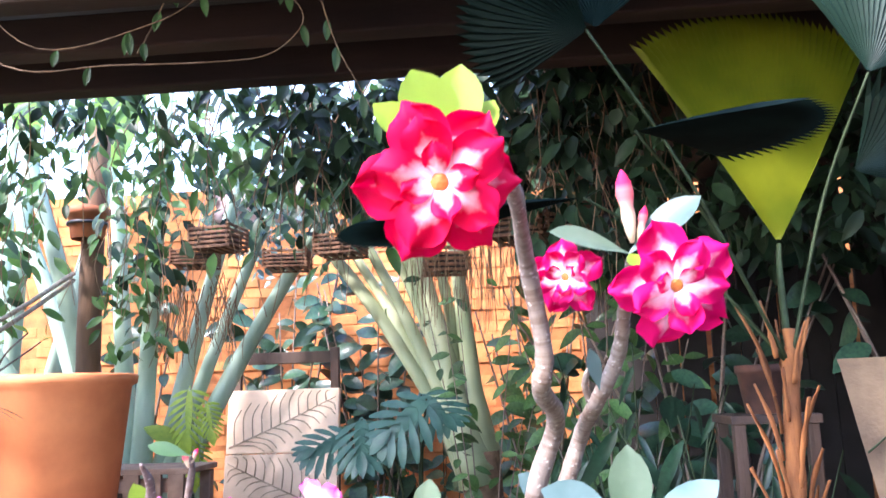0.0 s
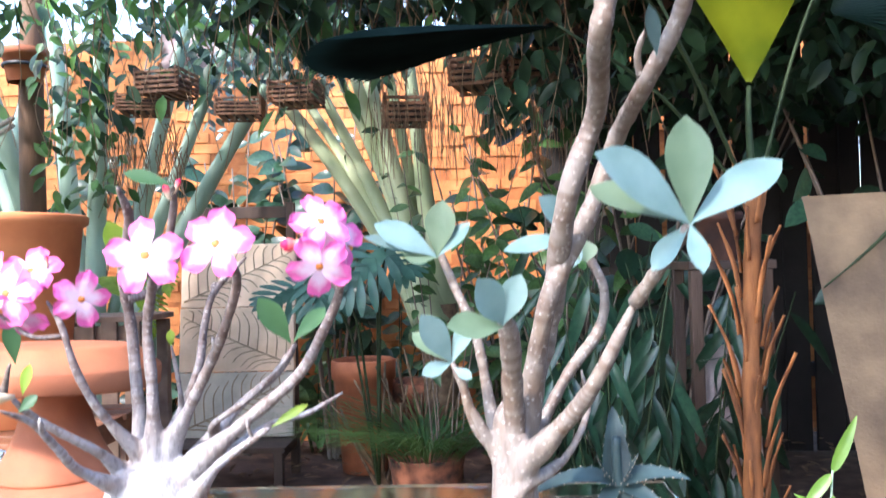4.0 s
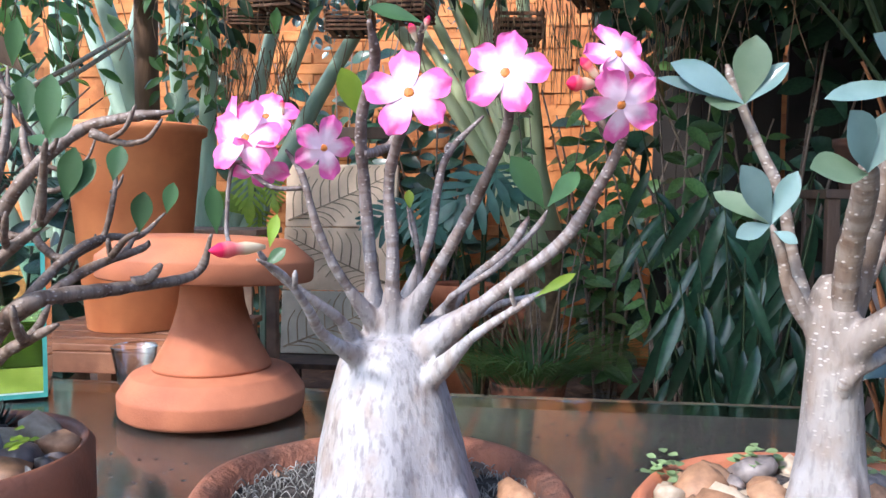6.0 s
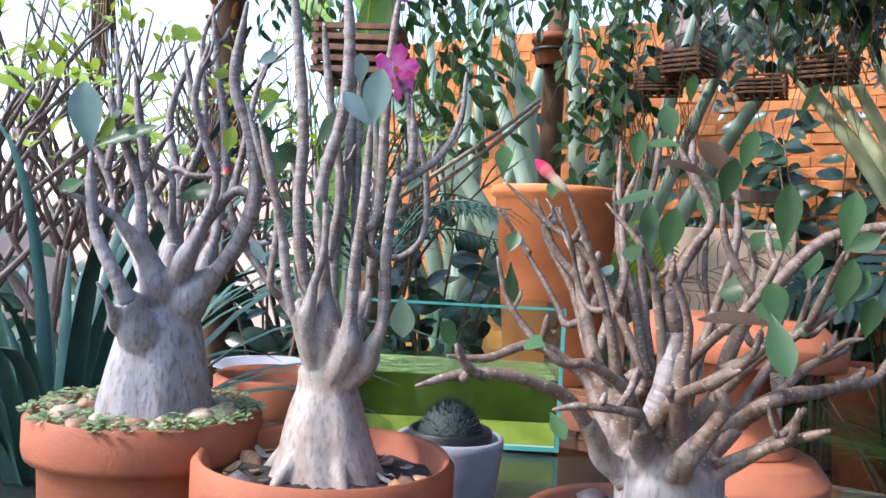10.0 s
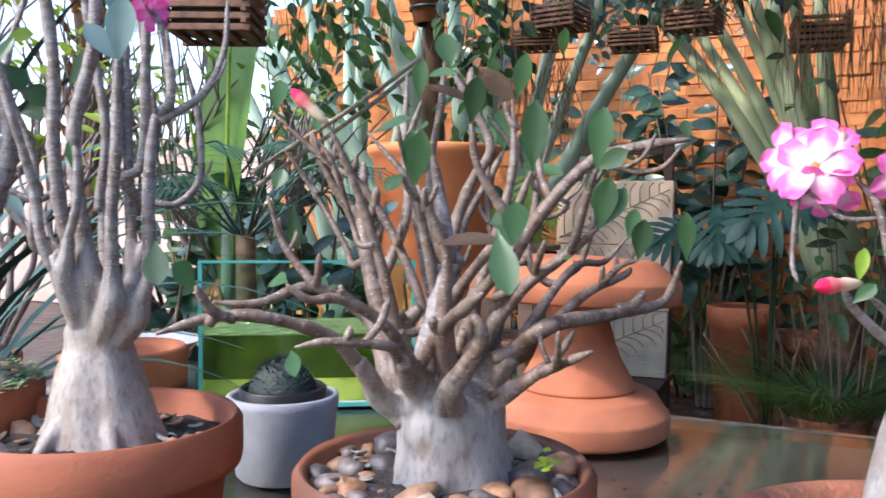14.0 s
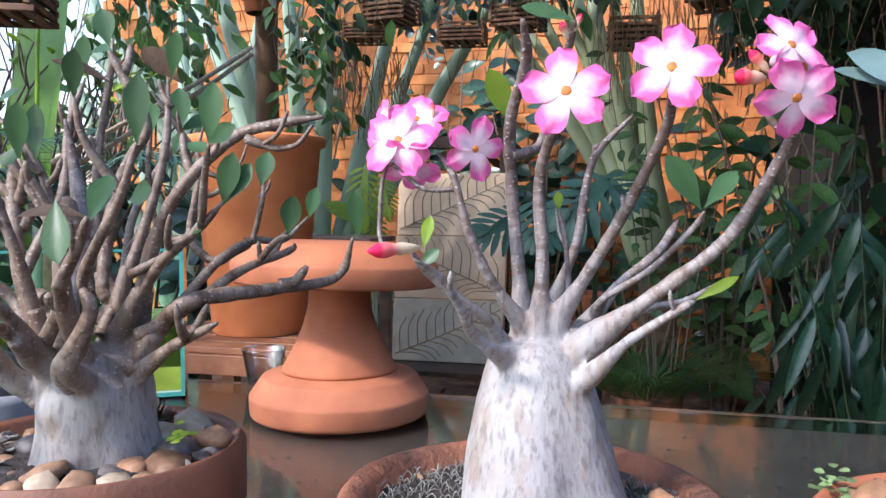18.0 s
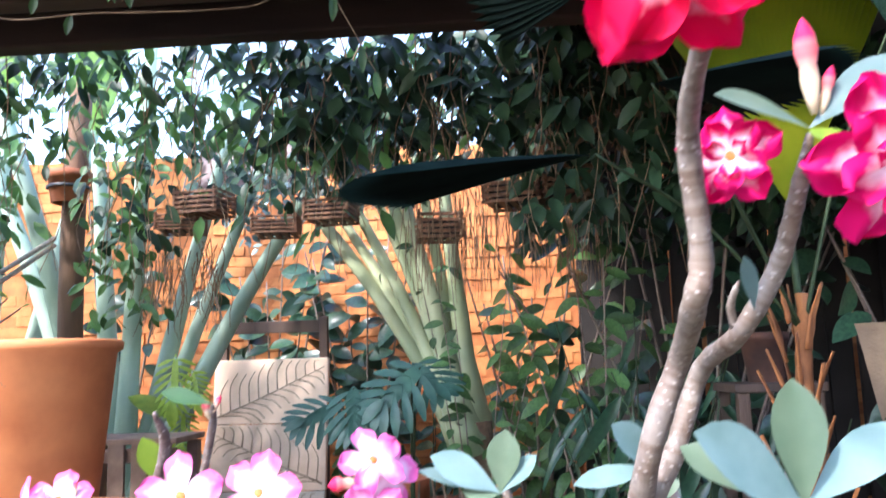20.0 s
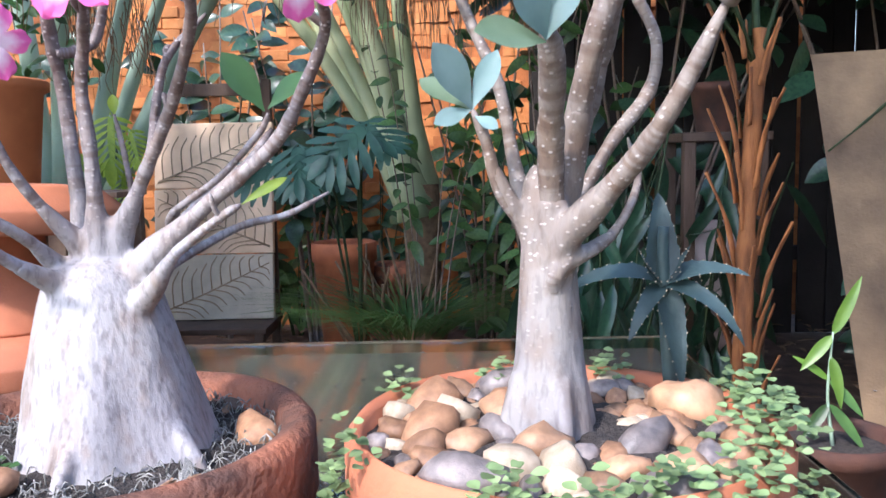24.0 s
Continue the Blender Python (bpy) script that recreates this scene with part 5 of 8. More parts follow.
# ---- strap-leaved plant beside the table ----
strap = thing("strap_leaf_plant", -1.36, 0.78, 0.0, "arching dark blue-green strap-leaved plant", "plant")
for k in range(70):
    a = 2 * math.pi * k * 0.381966
    c, s = math.cos(a), math.sin(a)
    l, out, bow = pick(rng, 0.5, 0.95), pick(rng, 0.25, 1.0), pick(rng, 0.5, 1.5)
    w = pick(rng, 0.009, 0.0135)
    p, d = Vector((0.02 * c, 0.02 * s, 0.6)), Vector((c * 0.3 * out, s * 0.3 * out, 1.0)).normalized()
    side = Vector((-s, c, 0))
    bm = bmesh.new()
    rows = []
    for i in range(15):
        t = i / 14
        wide = w * min(1.0, 0.55 + 3 * t) * (1 - t ** 3) + 0.0008
        up = side.cross(d).normalized()
        rows.append([bm.verts.new(p + side * wide + up * wide * 0.35), bm.verts.new(p), bm.verts.new(p - side * wide + up * wide * 0.35)])
        p = p + d * l / 14
        d = (d + Vector((c, s, -1.0)) * (bow * t * 0.28 * out ** 0.5)).normalized()
    for r0, r1 in zip(rows, rows[1:]):
        bm.faces.new((r0[0], r0[1], r1[1], r1[0]))
        bm.faces.new((r0[1], r0[2], r1[2], r1[1]))
    part("strap_leaf", bm, LEAF_STRAP, strap)
part("stem", tube([(0, 0, 0), (0.01, 0, 0.3), (0, 0, 0.66)], (0.045, 0.05), 12, 4, 0.1), DRY, strap)

# ---- other desert roses behind, against the light ----
def wild_rose(x, y, z, height, seed, label, mat):
    """A desert rose seen further off, forked at random."""
    rg = random.Random(seed)
    ob = thing("desert_rose", x, y, z, label, "plant", "desert roses by the garden wall")
    part("caudex", lathe([(0.1, 0), (0.09, 0.05), (0.06, 0.16), (0.04, 0.24), (0.01, 0.26)], 20, 0.15, seed), mat, ob)

    def grow(p, d, l, r, level):
        q = p + d * l * 0.5 + Vector((pick(rg, -0.02, 0.02), pick(rg, -0.02, 0.02), 0))
        e = p + d * l
        part("branch", tube([p, q, e], (r, r * 0.75), 7, 4, 0.12, seed), mat, ob)
        if level:
            for k in range(2 if level < 3 else 3):
                a = rg.random() * 2 * math.pi
                nd = (d + Vector((math.cos(a), math.sin(a), 0.35)) * pick(rg, 0.3, 0.55)).normalized()
                grow(e, nd, l * pick(rg, 0.65, 0.85), r * 0.72, level - 1)
        else:
            for k in range(2):
                a = rg.random() * 2 * math.pi
                put_leaf(BACK_LEAF[0], ob, e, (math.cos(a), math.sin(a), 0.7), (0, -0.5, 1), pick(rg, 0.04, 0.08))

    for k in range(5):
        a = 2 * math.pi * k / 5 + pick(rg, -0.3, 0.3)
        grow(Vector((0, 0, 0.2)), Vector((math.cos(a) * 0.6, math.sin(a) * 0.6, 1)).normalized(), height * 0.3, 0.0125, 3)
    return ob


BACK_LEAF = [unit_leaf("leaf", LEAF_LIME, 0.4, 0.2, 0.2, 0.5, 5)]
wild_rose(-2.05, 1.35, 0.5, 0.95, 51, "pale grey desert rose behind the tall one", BARK)
wild_rose(-2.6, 1.9, 0.5, 1.3, 52, "sunlit desert rose before the pale garden wall", BARK)
wild_rose(-2.5, 3.0, 0.4, 1.4, 53, "forking pale grey desert rose in sunlight", BARK)
wild_rose(-3.0, 1.5, 0.5, 1.6, 54, "tall pale desert rose in the sun", BARK)
wild_rose(-3.4, 2.4, 0.5, 1.8, 55, "tall bare desert rose by the pale wall", BARK)
wild_rose(-2.2, 0.9, 0.5, 1.1, 56, "pale desert rose with thin forked twigs", BARK)
wild_rose(-3.2, 3.3, 0.4, 1.9, 57, "tall forked desert rose in hard light", BARK)
for x, y, z, r in ((-2.05, 1.35, 0.5, 0.17), (-2.6, 1.9, 0.5, 0.18), (-2.5, 3.0, 0.4, 0.18), (-3.0, 1.5, 0.5, 0.18), (-3.4, 2.4, 0.5, 0.18), (-2.2, 0.9, 0.5, 0.17), (-3.2, 3.3, 0.4, 0.18)):
    plain_pot(x, y, 0.0, r, z / 0.86, TERRACOTTA, "tall clay pot under a pale desert rose")

# ---- grassy clump and ground litter ----
bm = bmesh.new()
for k in range(420):
    a, l = rng.random() * 2 * math.pi, pick(rng, 0.3, 0.62)
    c, s = math.cos(a), math.sin(a)
    o = pick(rng, 0.02, 0.2)
    leaf(bm, (-0.2 + o * c, 4.0 + o * s, 0.3), (c * 0.7, s * 0.7, 1.0), (-c, -s, 0.6), l, 0.008, 0.75, 0.2, 0.4, 5)
tagged(part("grass_clump", bm, LEAF_VINE), "clump of thin arching grass blades", "grass", kind="stuff")
whole("grass_pot", lathe([(0.13, 0), (0.18, 0.3), (0.185, 0.32), (0.16, 0.31), (0.01, 0.3)], 30, cap=False), TERRACOTTA_BURNT, -0.2, 4.0, 0.0, "dark clay pot with a clump of grass", "plant pot")
bm = bmesh.new()
for k in range(1500):
    p = (pick(rng, -3.5, 2.5), pick(rng, 1.6, 5.7), 0.05 + 0.04 * rng.random())
    a = rng.random() * 6.28
    leaf(bm, p, (math.cos(a), math.sin(a), pick(rng, -0.2, 0.3)), (0, 0, 1), pick(rng, 0.04, 0.11), 0.03, pick(rng, -0.3, 0.3), 0.3, 0.5, 3)
tagged(part("leaf_litter", bm, DRY), "dry brown leaves scattered over the earth", "leaf litter", kind="stuff")


# ---- desert roses ----
def branch(plant, pts, r0, r1, mat=None):
    """A twig of the plant through local points, swollen a little at its root and ringed with leaf scars."""
    mat = mat if mat is BARK else TWIG.get(plant.name, mat or BARK_TWIG)
    if plant is rose_old:
        r0, r1 = r0 * 1.3, r1 * 1.25
    n = len(branch.made)
    branch.made.append((plant, pts, r0))
    bm = bmesh.new()
    x, y, z = pts[0]
    if math.hypot(x, y) < 0.06 and z < 0.14 and r0 > 0.003:
        pts = [(x * 0.6, y * 0.6, z - 0.014), *pts]
    if plant is rose_old and len(pts) > 3:
        pts = [pts[0], *(tuple(Vector(p) + noise.noise_vector(Vector(p) * 60) * 0.0065) for p in pts[1:])]
    path = curve_points(pts, 7)
    total = sum((b - a).length for a, b in zip(path, path[1:]))
    k = max(4, min(60, int(total / 0.0042)))
    steps = max(3, round(k / (len(pts) - 1)))
    radii = []
    path = curve_points(pts, steps)
    for i in range(len(path)):
        t = i / (len(path) - 1)
        ring = 1.0 + 0.03 * math.sin(i * 2.2 + n) + 0.16 * noise.noise(Vector((i * 0.45, n * 3.1, 0)))
        radii.append((r0 * (1 - t) + r1 * t) * 0.9 * ring * (1.0 - 0.55 * max(0.0, t - 0.9) / 0.1) * (1.0 + (0.06 if noise.noise(Vector((i * 1.7, n * 5.3, 2))) > 0.2 else 0.0)))
    tube(path, radii, 9, 1, bm=bm)
    uv = bm.loops.layers.uv.new("UVMap")
    bm.verts.index_update()
    step = total / max(1, len(path) - 1)
    for f in bm.faces:
        for l in f.loops:
            l[uv].uv = ((l.vert.index % 9) / 9.0, (l.vert.index // 9) * step + n * 0.37)
    return part("branch", bm, mat, plant)


branch.made = []
TWIG = {}


def blade(plant, a, b, up, width, mat, bend=0.1):
    """A leaf of the plant from its foot a to its tip b."""
    a, b = Vector(a), Vector(b)
    bm = bmesh.new()
    leaf(bm, a, b - a, Vector(up) + Vector((0, 0, 0.55)), (b - a).length, width, bend, 0.18, 0.62, 9, 0.0)
    bmesh.ops.solidify(bm, geom=bm.faces[:], thickness=0.0012)
    for e in bm.edges:
        if len(e.link_faces) == 2 and e.calc_face_angle(0.0) > 0.7:
            e.smooth = False
    return part("leaf", bm, mat, plant)


def petal_mesh(name, mat, length=1.0, width=0.62, curl=0.12, wave=0.06, point=0.1, seed=0, taper=0.0):
    """A petal of unit length along +x, its face up, with u running from root to rim."""
    bm = bmesh.new()
    uv = bm.loops.layers.uv.new("UVMap")
    rows_n, cols = 9, 6
    grid, where = [], {}
    for i in range(rows_n + 1):
        t = i / rows_n
        w = width * (0.16 + 0.84 * math.sin(math.pi * min(1, t ** 0.85 * 0.62 + 0.02)) ** 0.9) * (1 if t < 0.72 else math.sqrt(max(0.02, 1 - ((t - 0.72) / 0.285) ** 2.2))) * (1 - taper * max(0, t - 0.45))
        row = []
        for j in range(cols + 1):
            s = j / cols * 2 - 1
            x = length * (t + point * t * t * (1 - s * s) * 0.5)
            z = -curl * t * t + 0.10 * (1 - s * s) * t * -0.6 + wave * t * math.sin(s * 4.2 + seed) + wave * 0.6 * t * math.sin(t * 7 + seed * 2)
            v = bm.verts.new((x, s * w / 2 * length, z * length))
            where[v] = (t, j / cols)
            row.append(v)
        grid.append(row)
    for a, b in zip(grid, grid[1:]):
        for j in range(cols):
            f = bm.faces.new((a[j], b[j], b[j + 1], a[j + 1]))
            for l in f.loops:
                l[uv].uv = where[l.vert]
    me = bpy.data.meshes.new(name)
    bm.to_mesh(me)
    bm.free()
    me.polygons.foreach_set("use_smooth", [True] * len(me.polygons))
    me.materials.append(mat)
    return me


PETALS_PINK = [petal_mesh("petal", PETAL_PINK, 1, 0.82, 0.12, 0.06, 0.12, k) for k in range(3)]
PETALS_HOT = [petal_mesh("petal", PETAL_HOT, 1, 0.75, 0.1, 0.05, 0.1, k) for k in range(2)]
PETALS_RED = [petal_mesh("petal", PETAL_RED, 1, 0.96, 0.12, 0.14, 0.2, k, 0.35) for k in range(5)]
PETALS_MAG = [petal_mesh("petal", PETAL_MAGENTA, 1, 0.92, 0.1, 0.16, 0.14, k, 0.3) for k in range(5)]


def flower(plant, at, face, size, turn, petals, layers, throat):
    """A flower: its throat is the part, its petals and eye are sub-parts."""
    rng = random.Random(int(turn * 7 + size * 1e5))
    q = Vector(face).to_track_quat("Z", "Y").to_matrix().to_4x4()
    base = Matrix.Translation(at) @ q @ pose(0, 0, 0, 0, 0, turn)
    r = size / 2
    bm = lathe([(0.05 * r, -0.85 * r), (0.13 * r, -0.7 * r), (0.17 * r, -0.3 * r), (0.2 * r, -0.02 * r), (0.16 * r, 0.01 * r)], 12)
    ob = part("flower", bm, throat, plant)
    ob.matrix_local = base
    for count, scale, tilt, offset in layers:
        for k in range(count):
            p = new("petal", petals[rng.randrange(len(petals))])
            p.parent = ob
            p.matrix_local = pose(0, 0, 0.004 * scale * 0.1, 0, 0, offset + 360 * k / count + pick(rng, -7, 7)) @ pose(0.1 * r, 0, 0, 0, -tilt + pick(rng, -8, 8), 0) @ pose(0, 0, 0, pick(rng, -14, 14), 0, 0) @ Matrix.Scale(r * scale * pick(rng, 0.86, 0.95), 4)
    eye = part("flower_eye", lathe([(0.14 * r, 0.0), (0.11 * r, 0.03 * r), (0.05 * r, 0.05 * r), (0.004 * r, 0.055 * r)], 10), FLOWER_EYE, ob, "orange flower eye")
    eye.location = (0, 0, 0.01 * r)
    return ob


def flower_single(plant, at, face, size, turn):
    return flower(plant, at, face, size, turn, PETALS_PINK, [(5, 1.06, 6, 0)], PETAL_PINK)


def flower_single_hot(plant, at, face, size, turn):
    return flower(plant, at, face, size, turn, PETALS_HOT, [(5, 1.0, 20, 0)], PETAL_HOT)


def flower_double(plant, at, face, size, turn):
    return flower(plant, at, face, size, turn, PETALS_RED, [(6, 1.1, -6, 0), (5, 0.9, 14, 30), (4, 0.5, 38, 8)], PETAL_RED)


def flower_double_magenta(plant, at, face, size, turn):
    return flower(plant, at, face, size, turn, PETALS_MAG, [(5, 1.16, -4, 0), (5, 0.88, 22, 25), (3, 0.55, 48, 8)], PETAL_MAGENTA)


def flower_bud(plant, a, b, r):
    """A furled bud from its foot a to its tip b."""
    a, b = Vector(a), Vector(b)
    bm = lathe([(0.25, 0), (0.55, 0.15), (0.8, 0.35), (0.7, 0.5), (1.0, 0.66), (0.85, 0.82), (0.4, 0.94), (0.05, 1.0)], 12)
    uv = bm.loops.layers.uv.new("UVMap")
    for f in bm.faces:
        for l in f.loops:
            l[uv].uv = (l.vert.co.z * 0.75, 0.3)
    h = (b - a).length
    bmesh.ops.scale(bm, vec=(r, r, h), verts=bm.verts)
    ob = part("flower_bud", bm, PETAL_BUD, plant, "red-tipped closed bud")
    ob.matrix_local = Matrix.Translation(a) @ (b - a).to_track_quat("Z", "Y").to_matrix().to_4x4()
    return ob


FEET = []


def caudex(plant, profile, mat, seed, lobes=0.06, lean=(0, 0), toes=(), twig=None, shift=(0.0, 0.0)):
    """Note the swollen foot of a desert rose; it is grown together with the roots of its branches by grow_feet()."""
    FEET.append((plant, profile, mat, seed, lobes, lean, toes, shift))
    TWIG[plant.name] = twig or mat


def grow_feet():
    """Each foot: an uneven lobed body, melted together with the swollen beginnings of its branches and roots."""
    for plant, profile, mat, seed, lobes, lean, toes, shift in FEET:
        bm = bmesh.new()
        segs = 40
        fine = []
        for (ra, za), (rb, zb) in zip(profile, profile[1:]):
            for k in range(6):
                t = k / 6
                fine.append((ra + (rb - ra) * t, za + (zb - za) * t))
        fine.append(profile[-1])
        top = profile[-1][1]
        rings = []
        for r, z in fine:
            ring = []
            for i in range(segs):
                a = 2 * math.pi * i / segs
                low = max(0.0, 1 - z / top)
                w = 1 + lobes * (0.4 + low * low * 1.6) * noise.noise(Vector((math.cos(a) * 1.7 + seed, math.sin(a) * 1.7, z * 14))) + 0.02 * noise.noise(Vector((math.cos(a) * 5, math.sin(a) * 5 + seed, z * 60)))
                ring.append(bm.verts.new((r * w * math.cos(a) + lean[0] * z + shift[0], r * w * math.sin(a) + lean[1] * z + shift[1], z)))
            rings.append(ring)
        for a, b in zip(rings, rings[1:]):
            for i in range(segs):
                bm.faces.new((a[i], a[(i + 1) % segs], b[(i + 1) % segs], b[i]))
        bm.faces.new(rings[-1])
        bm.faces.new(rings[0][::-1])
        rim = max(r for r, z in profile)
        for owner, pts, r0 in branch.made:
            p = Vector(pts[0])
            if owner is not plant or p.z > top + 0.03 or math.hypot(p.x, p.y) > rim * 1.1:
                continue
            way = curve_points(pts, 8)
            near, far = way[1], way[-1]
            run = 0.0
            for a, b in zip(way, way[1:]):
                run += (b - a).length
                far = b
                if run > 0.03:
                    break
            mid = p.lerp(far, 0.5)
            axis = Vector((lean[0] * p.z + shift[0] + p.x * 0.3, lean[1] * p.z + shift[1] + p.y * 0.3, min(p.z, top) - 0.02))
            swell = 0.72 if plant is rose_old else 0.6 if plant is rose_red else 1.0
            tube([axis, p, mid, far], (r0 * 2.0 * swell, r0 * 1.75 * swell, r0 * 1.25 * max(swell, 0.85), r0 * 0.84), 10, 4, bm=bm)
        for a, reach, r in toes:
            c, s = math.cos(radians(a)), math.sin(radians(a))
            tube([(rim * 0.55 * c + shift[0], rim * 0.55 * s + shift[1], 0.03), (rim * 0.95 * c + shift[0], rim * 0.95 * s + shift[1], 0.008), ((rim + reach * 0.5) * c + shift[0], (rim + reach * 0.5) * s + shift[1], 0.0), ((rim + reach) * c + shift[0], (rim + reach) * s + shift[1], -0.012)], (r * 1.6, r, r * 0.7, r * 0.4), 8, 4, bm=bm)
        foot = part("caudex", bm, mat, plant, "smooth swollen silvery trunk foot")
        melt = foot.modifiers.new("melt", "REMESH")
        melt.mode, melt.voxel_size, melt.use_smooth_shade = "VOXEL", 0.0016, True
        ease = foot.modifiers.new("ease", "SMOOTH")
        ease.factor, ease.iterations = 0.5, 7


def spurs(plant, per_branch, seed, leafy=0.0):
    """Short knobbly side twigs along the plant's longer branches."""
    rg = random.Random(seed)
    for owner, pts, r0 in list(branch.made):
        if owner is not plant or len(pts) < 3:
            continue
        way = curve_points(pts, 8)
        for k in range(per_branch):
            if rg.random() < 0.3:
                continue
            i = int(pick(rg, 0.4, 0.92) * (len(way) - 2))
            if way[i].z < 0.125 and plant is not rose_old:
                continue
            p, d = way[i], (way[i + 1] - way[i]).normalized()
            a = rg.random() * 2 * math.pi
            out = (d * 0.5 + Vector((math.cos(a), math.sin(a), pick(rg, 0.2, 0.9))) * 0.8).normalized()
            l = pick(rg, 0.008, 0.032)
            r = r0 * 0.42
            branch(plant, [p, p + out * l * 0.5, p + (out + Vector((0, 0, 0.4))).normalized() * l], r, r * 0.7)
            if rg.random() < leafy:
                e = p + (out + Vector((0, 0, 0.4))).normalized() * l
                blade(plant, e, e + Vector((math.cos(a) * 0.6, math.sin(a) * 0.6, pick(rg, -0.7, 0.9))) * pick(rg, 0.014, 0.026), (0, -1, 0.3), pick(rg, 0.009, 0.014), rg.choice((LEAF, LEAF, LEAF_GREY)))


def root(plant, pts, r, mat=None):
    return part("root", tube(pts, (r, r * 0.35), 7, 4, 0.2), mat or BARK, plant)


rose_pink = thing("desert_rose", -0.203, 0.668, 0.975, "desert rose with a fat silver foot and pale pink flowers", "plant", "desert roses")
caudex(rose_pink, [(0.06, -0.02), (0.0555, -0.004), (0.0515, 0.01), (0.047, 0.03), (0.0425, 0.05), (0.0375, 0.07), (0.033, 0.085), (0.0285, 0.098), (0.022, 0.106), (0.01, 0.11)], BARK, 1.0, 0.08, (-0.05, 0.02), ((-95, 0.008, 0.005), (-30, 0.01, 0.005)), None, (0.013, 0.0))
rose_red = thing("desert_rose", 0.045, 0.605, 1.0, "slim desert rose with crimson double flowers on long stems", "plant", "desert roses")
caudex(rose_red, [(0.0234, -0.01), (0.0203, 0.006), (0.0185, 0.02), (0.0158, 0.04), (0.0146, 0.06), (0.0136, 0.075), (0.0128, 0.09), (0.0122, 0.105), (0.0105, 0.122), (0.006, 0.13)], BARK_PALE, 4.0, 0.12, (-0.02, 0), ((-165, 0.008, 0.005), (-80, 0.004, 0.004)))
rose_old = thing("desert_rose", -0.493, 0.631, 0.984, "old desert rose with a dense crown of twisted bare branches", "plant", "desert roses")
rose_old.scale = (1.09, 1.09, 1.09)
caudex(rose_old, [(0.044, -0.02), (0.041, 0.0), (0.0375, 0.015), (0.035, 0.03), (0.0345, 0.046), (0.034, 0.056), (0.03, 0.066), (0.022, 0.075), (0.01, 0.08)], BARK_OLD, 9.0, 0.1, (0.0, -0.05), (), None, (0.005, 0.015))
branch(rose_old, [(0.0, -0.008, 0.04), (0.002, -0.01, 0.085), (0.004, -0.008, 0.115), (0.008, 0.0, 0.15), (0.003, 0.004, 0.185), (-0.004, 0.006, 0.215)], 0.0105, 0.0018, BARK)
rose_tall = thing("desert_rose", -0.735, 0.578, 1.0, "desert rose with many tall upright stems above a bell-shaped foot", "plant", "desert roses")
caudex(rose_tall, [(0.05, -0.01), (0.046, 0.004), (0.041, 0.02), (0.0355, 0.04), (0.029, 0.06), (0.0235, 0.075), (0.0225, 0.083), (0.023, 0.088), (0.019, 0.095), (0.012, 0.1)], BARK_CREAM, 13.0, 0.15, (-0.03, 0), ((-165, 0.01, 0.005), (-100, 0.004, 0.005), (-35, 0.01, 0.005)))
rose_grey = thing("desert_rose", -0.905, 0.548, 1.032, "grey desert rose with a broad foot and forking branches", "plant", "desert roses")
caudex(rose_grey, [(0.054, -0.02), (0.05, 0.0), (0.046, 0.02), (0.0415, 0.045), (0.037, 0.065), (0.031, 0.085), (0.026, 0.105), (0.021, 0.118), (0.01, 0.125)], BARK_SHADE, 17.0, 0.09, (0.0, 0.06), (), None, (0.005, 0.0))
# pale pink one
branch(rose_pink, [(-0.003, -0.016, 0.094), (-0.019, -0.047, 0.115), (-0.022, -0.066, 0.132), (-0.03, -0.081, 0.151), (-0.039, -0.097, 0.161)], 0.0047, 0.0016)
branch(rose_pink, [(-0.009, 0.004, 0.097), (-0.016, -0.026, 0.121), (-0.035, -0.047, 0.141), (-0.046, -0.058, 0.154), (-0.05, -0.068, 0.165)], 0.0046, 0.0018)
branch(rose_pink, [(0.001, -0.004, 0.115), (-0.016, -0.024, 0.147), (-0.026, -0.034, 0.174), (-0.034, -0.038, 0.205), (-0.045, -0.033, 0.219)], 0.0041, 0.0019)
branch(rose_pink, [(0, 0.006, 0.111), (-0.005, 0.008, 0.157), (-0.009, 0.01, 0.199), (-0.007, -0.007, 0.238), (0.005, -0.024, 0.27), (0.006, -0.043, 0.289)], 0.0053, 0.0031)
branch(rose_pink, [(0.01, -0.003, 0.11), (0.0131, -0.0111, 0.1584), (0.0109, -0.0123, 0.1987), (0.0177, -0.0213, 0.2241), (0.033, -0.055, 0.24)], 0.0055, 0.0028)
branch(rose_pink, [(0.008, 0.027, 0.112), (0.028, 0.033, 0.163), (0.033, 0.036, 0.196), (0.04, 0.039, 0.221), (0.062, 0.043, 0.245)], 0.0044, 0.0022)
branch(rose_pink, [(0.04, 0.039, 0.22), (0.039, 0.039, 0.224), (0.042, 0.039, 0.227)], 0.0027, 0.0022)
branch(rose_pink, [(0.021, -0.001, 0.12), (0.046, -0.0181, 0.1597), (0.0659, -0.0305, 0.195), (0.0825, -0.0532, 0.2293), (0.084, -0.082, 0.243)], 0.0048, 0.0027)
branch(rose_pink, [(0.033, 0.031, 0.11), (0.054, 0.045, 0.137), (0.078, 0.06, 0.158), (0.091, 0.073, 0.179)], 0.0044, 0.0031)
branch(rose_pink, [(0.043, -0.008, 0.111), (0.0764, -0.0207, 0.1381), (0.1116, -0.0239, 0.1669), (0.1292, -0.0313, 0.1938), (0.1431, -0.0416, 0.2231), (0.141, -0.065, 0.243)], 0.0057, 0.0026)
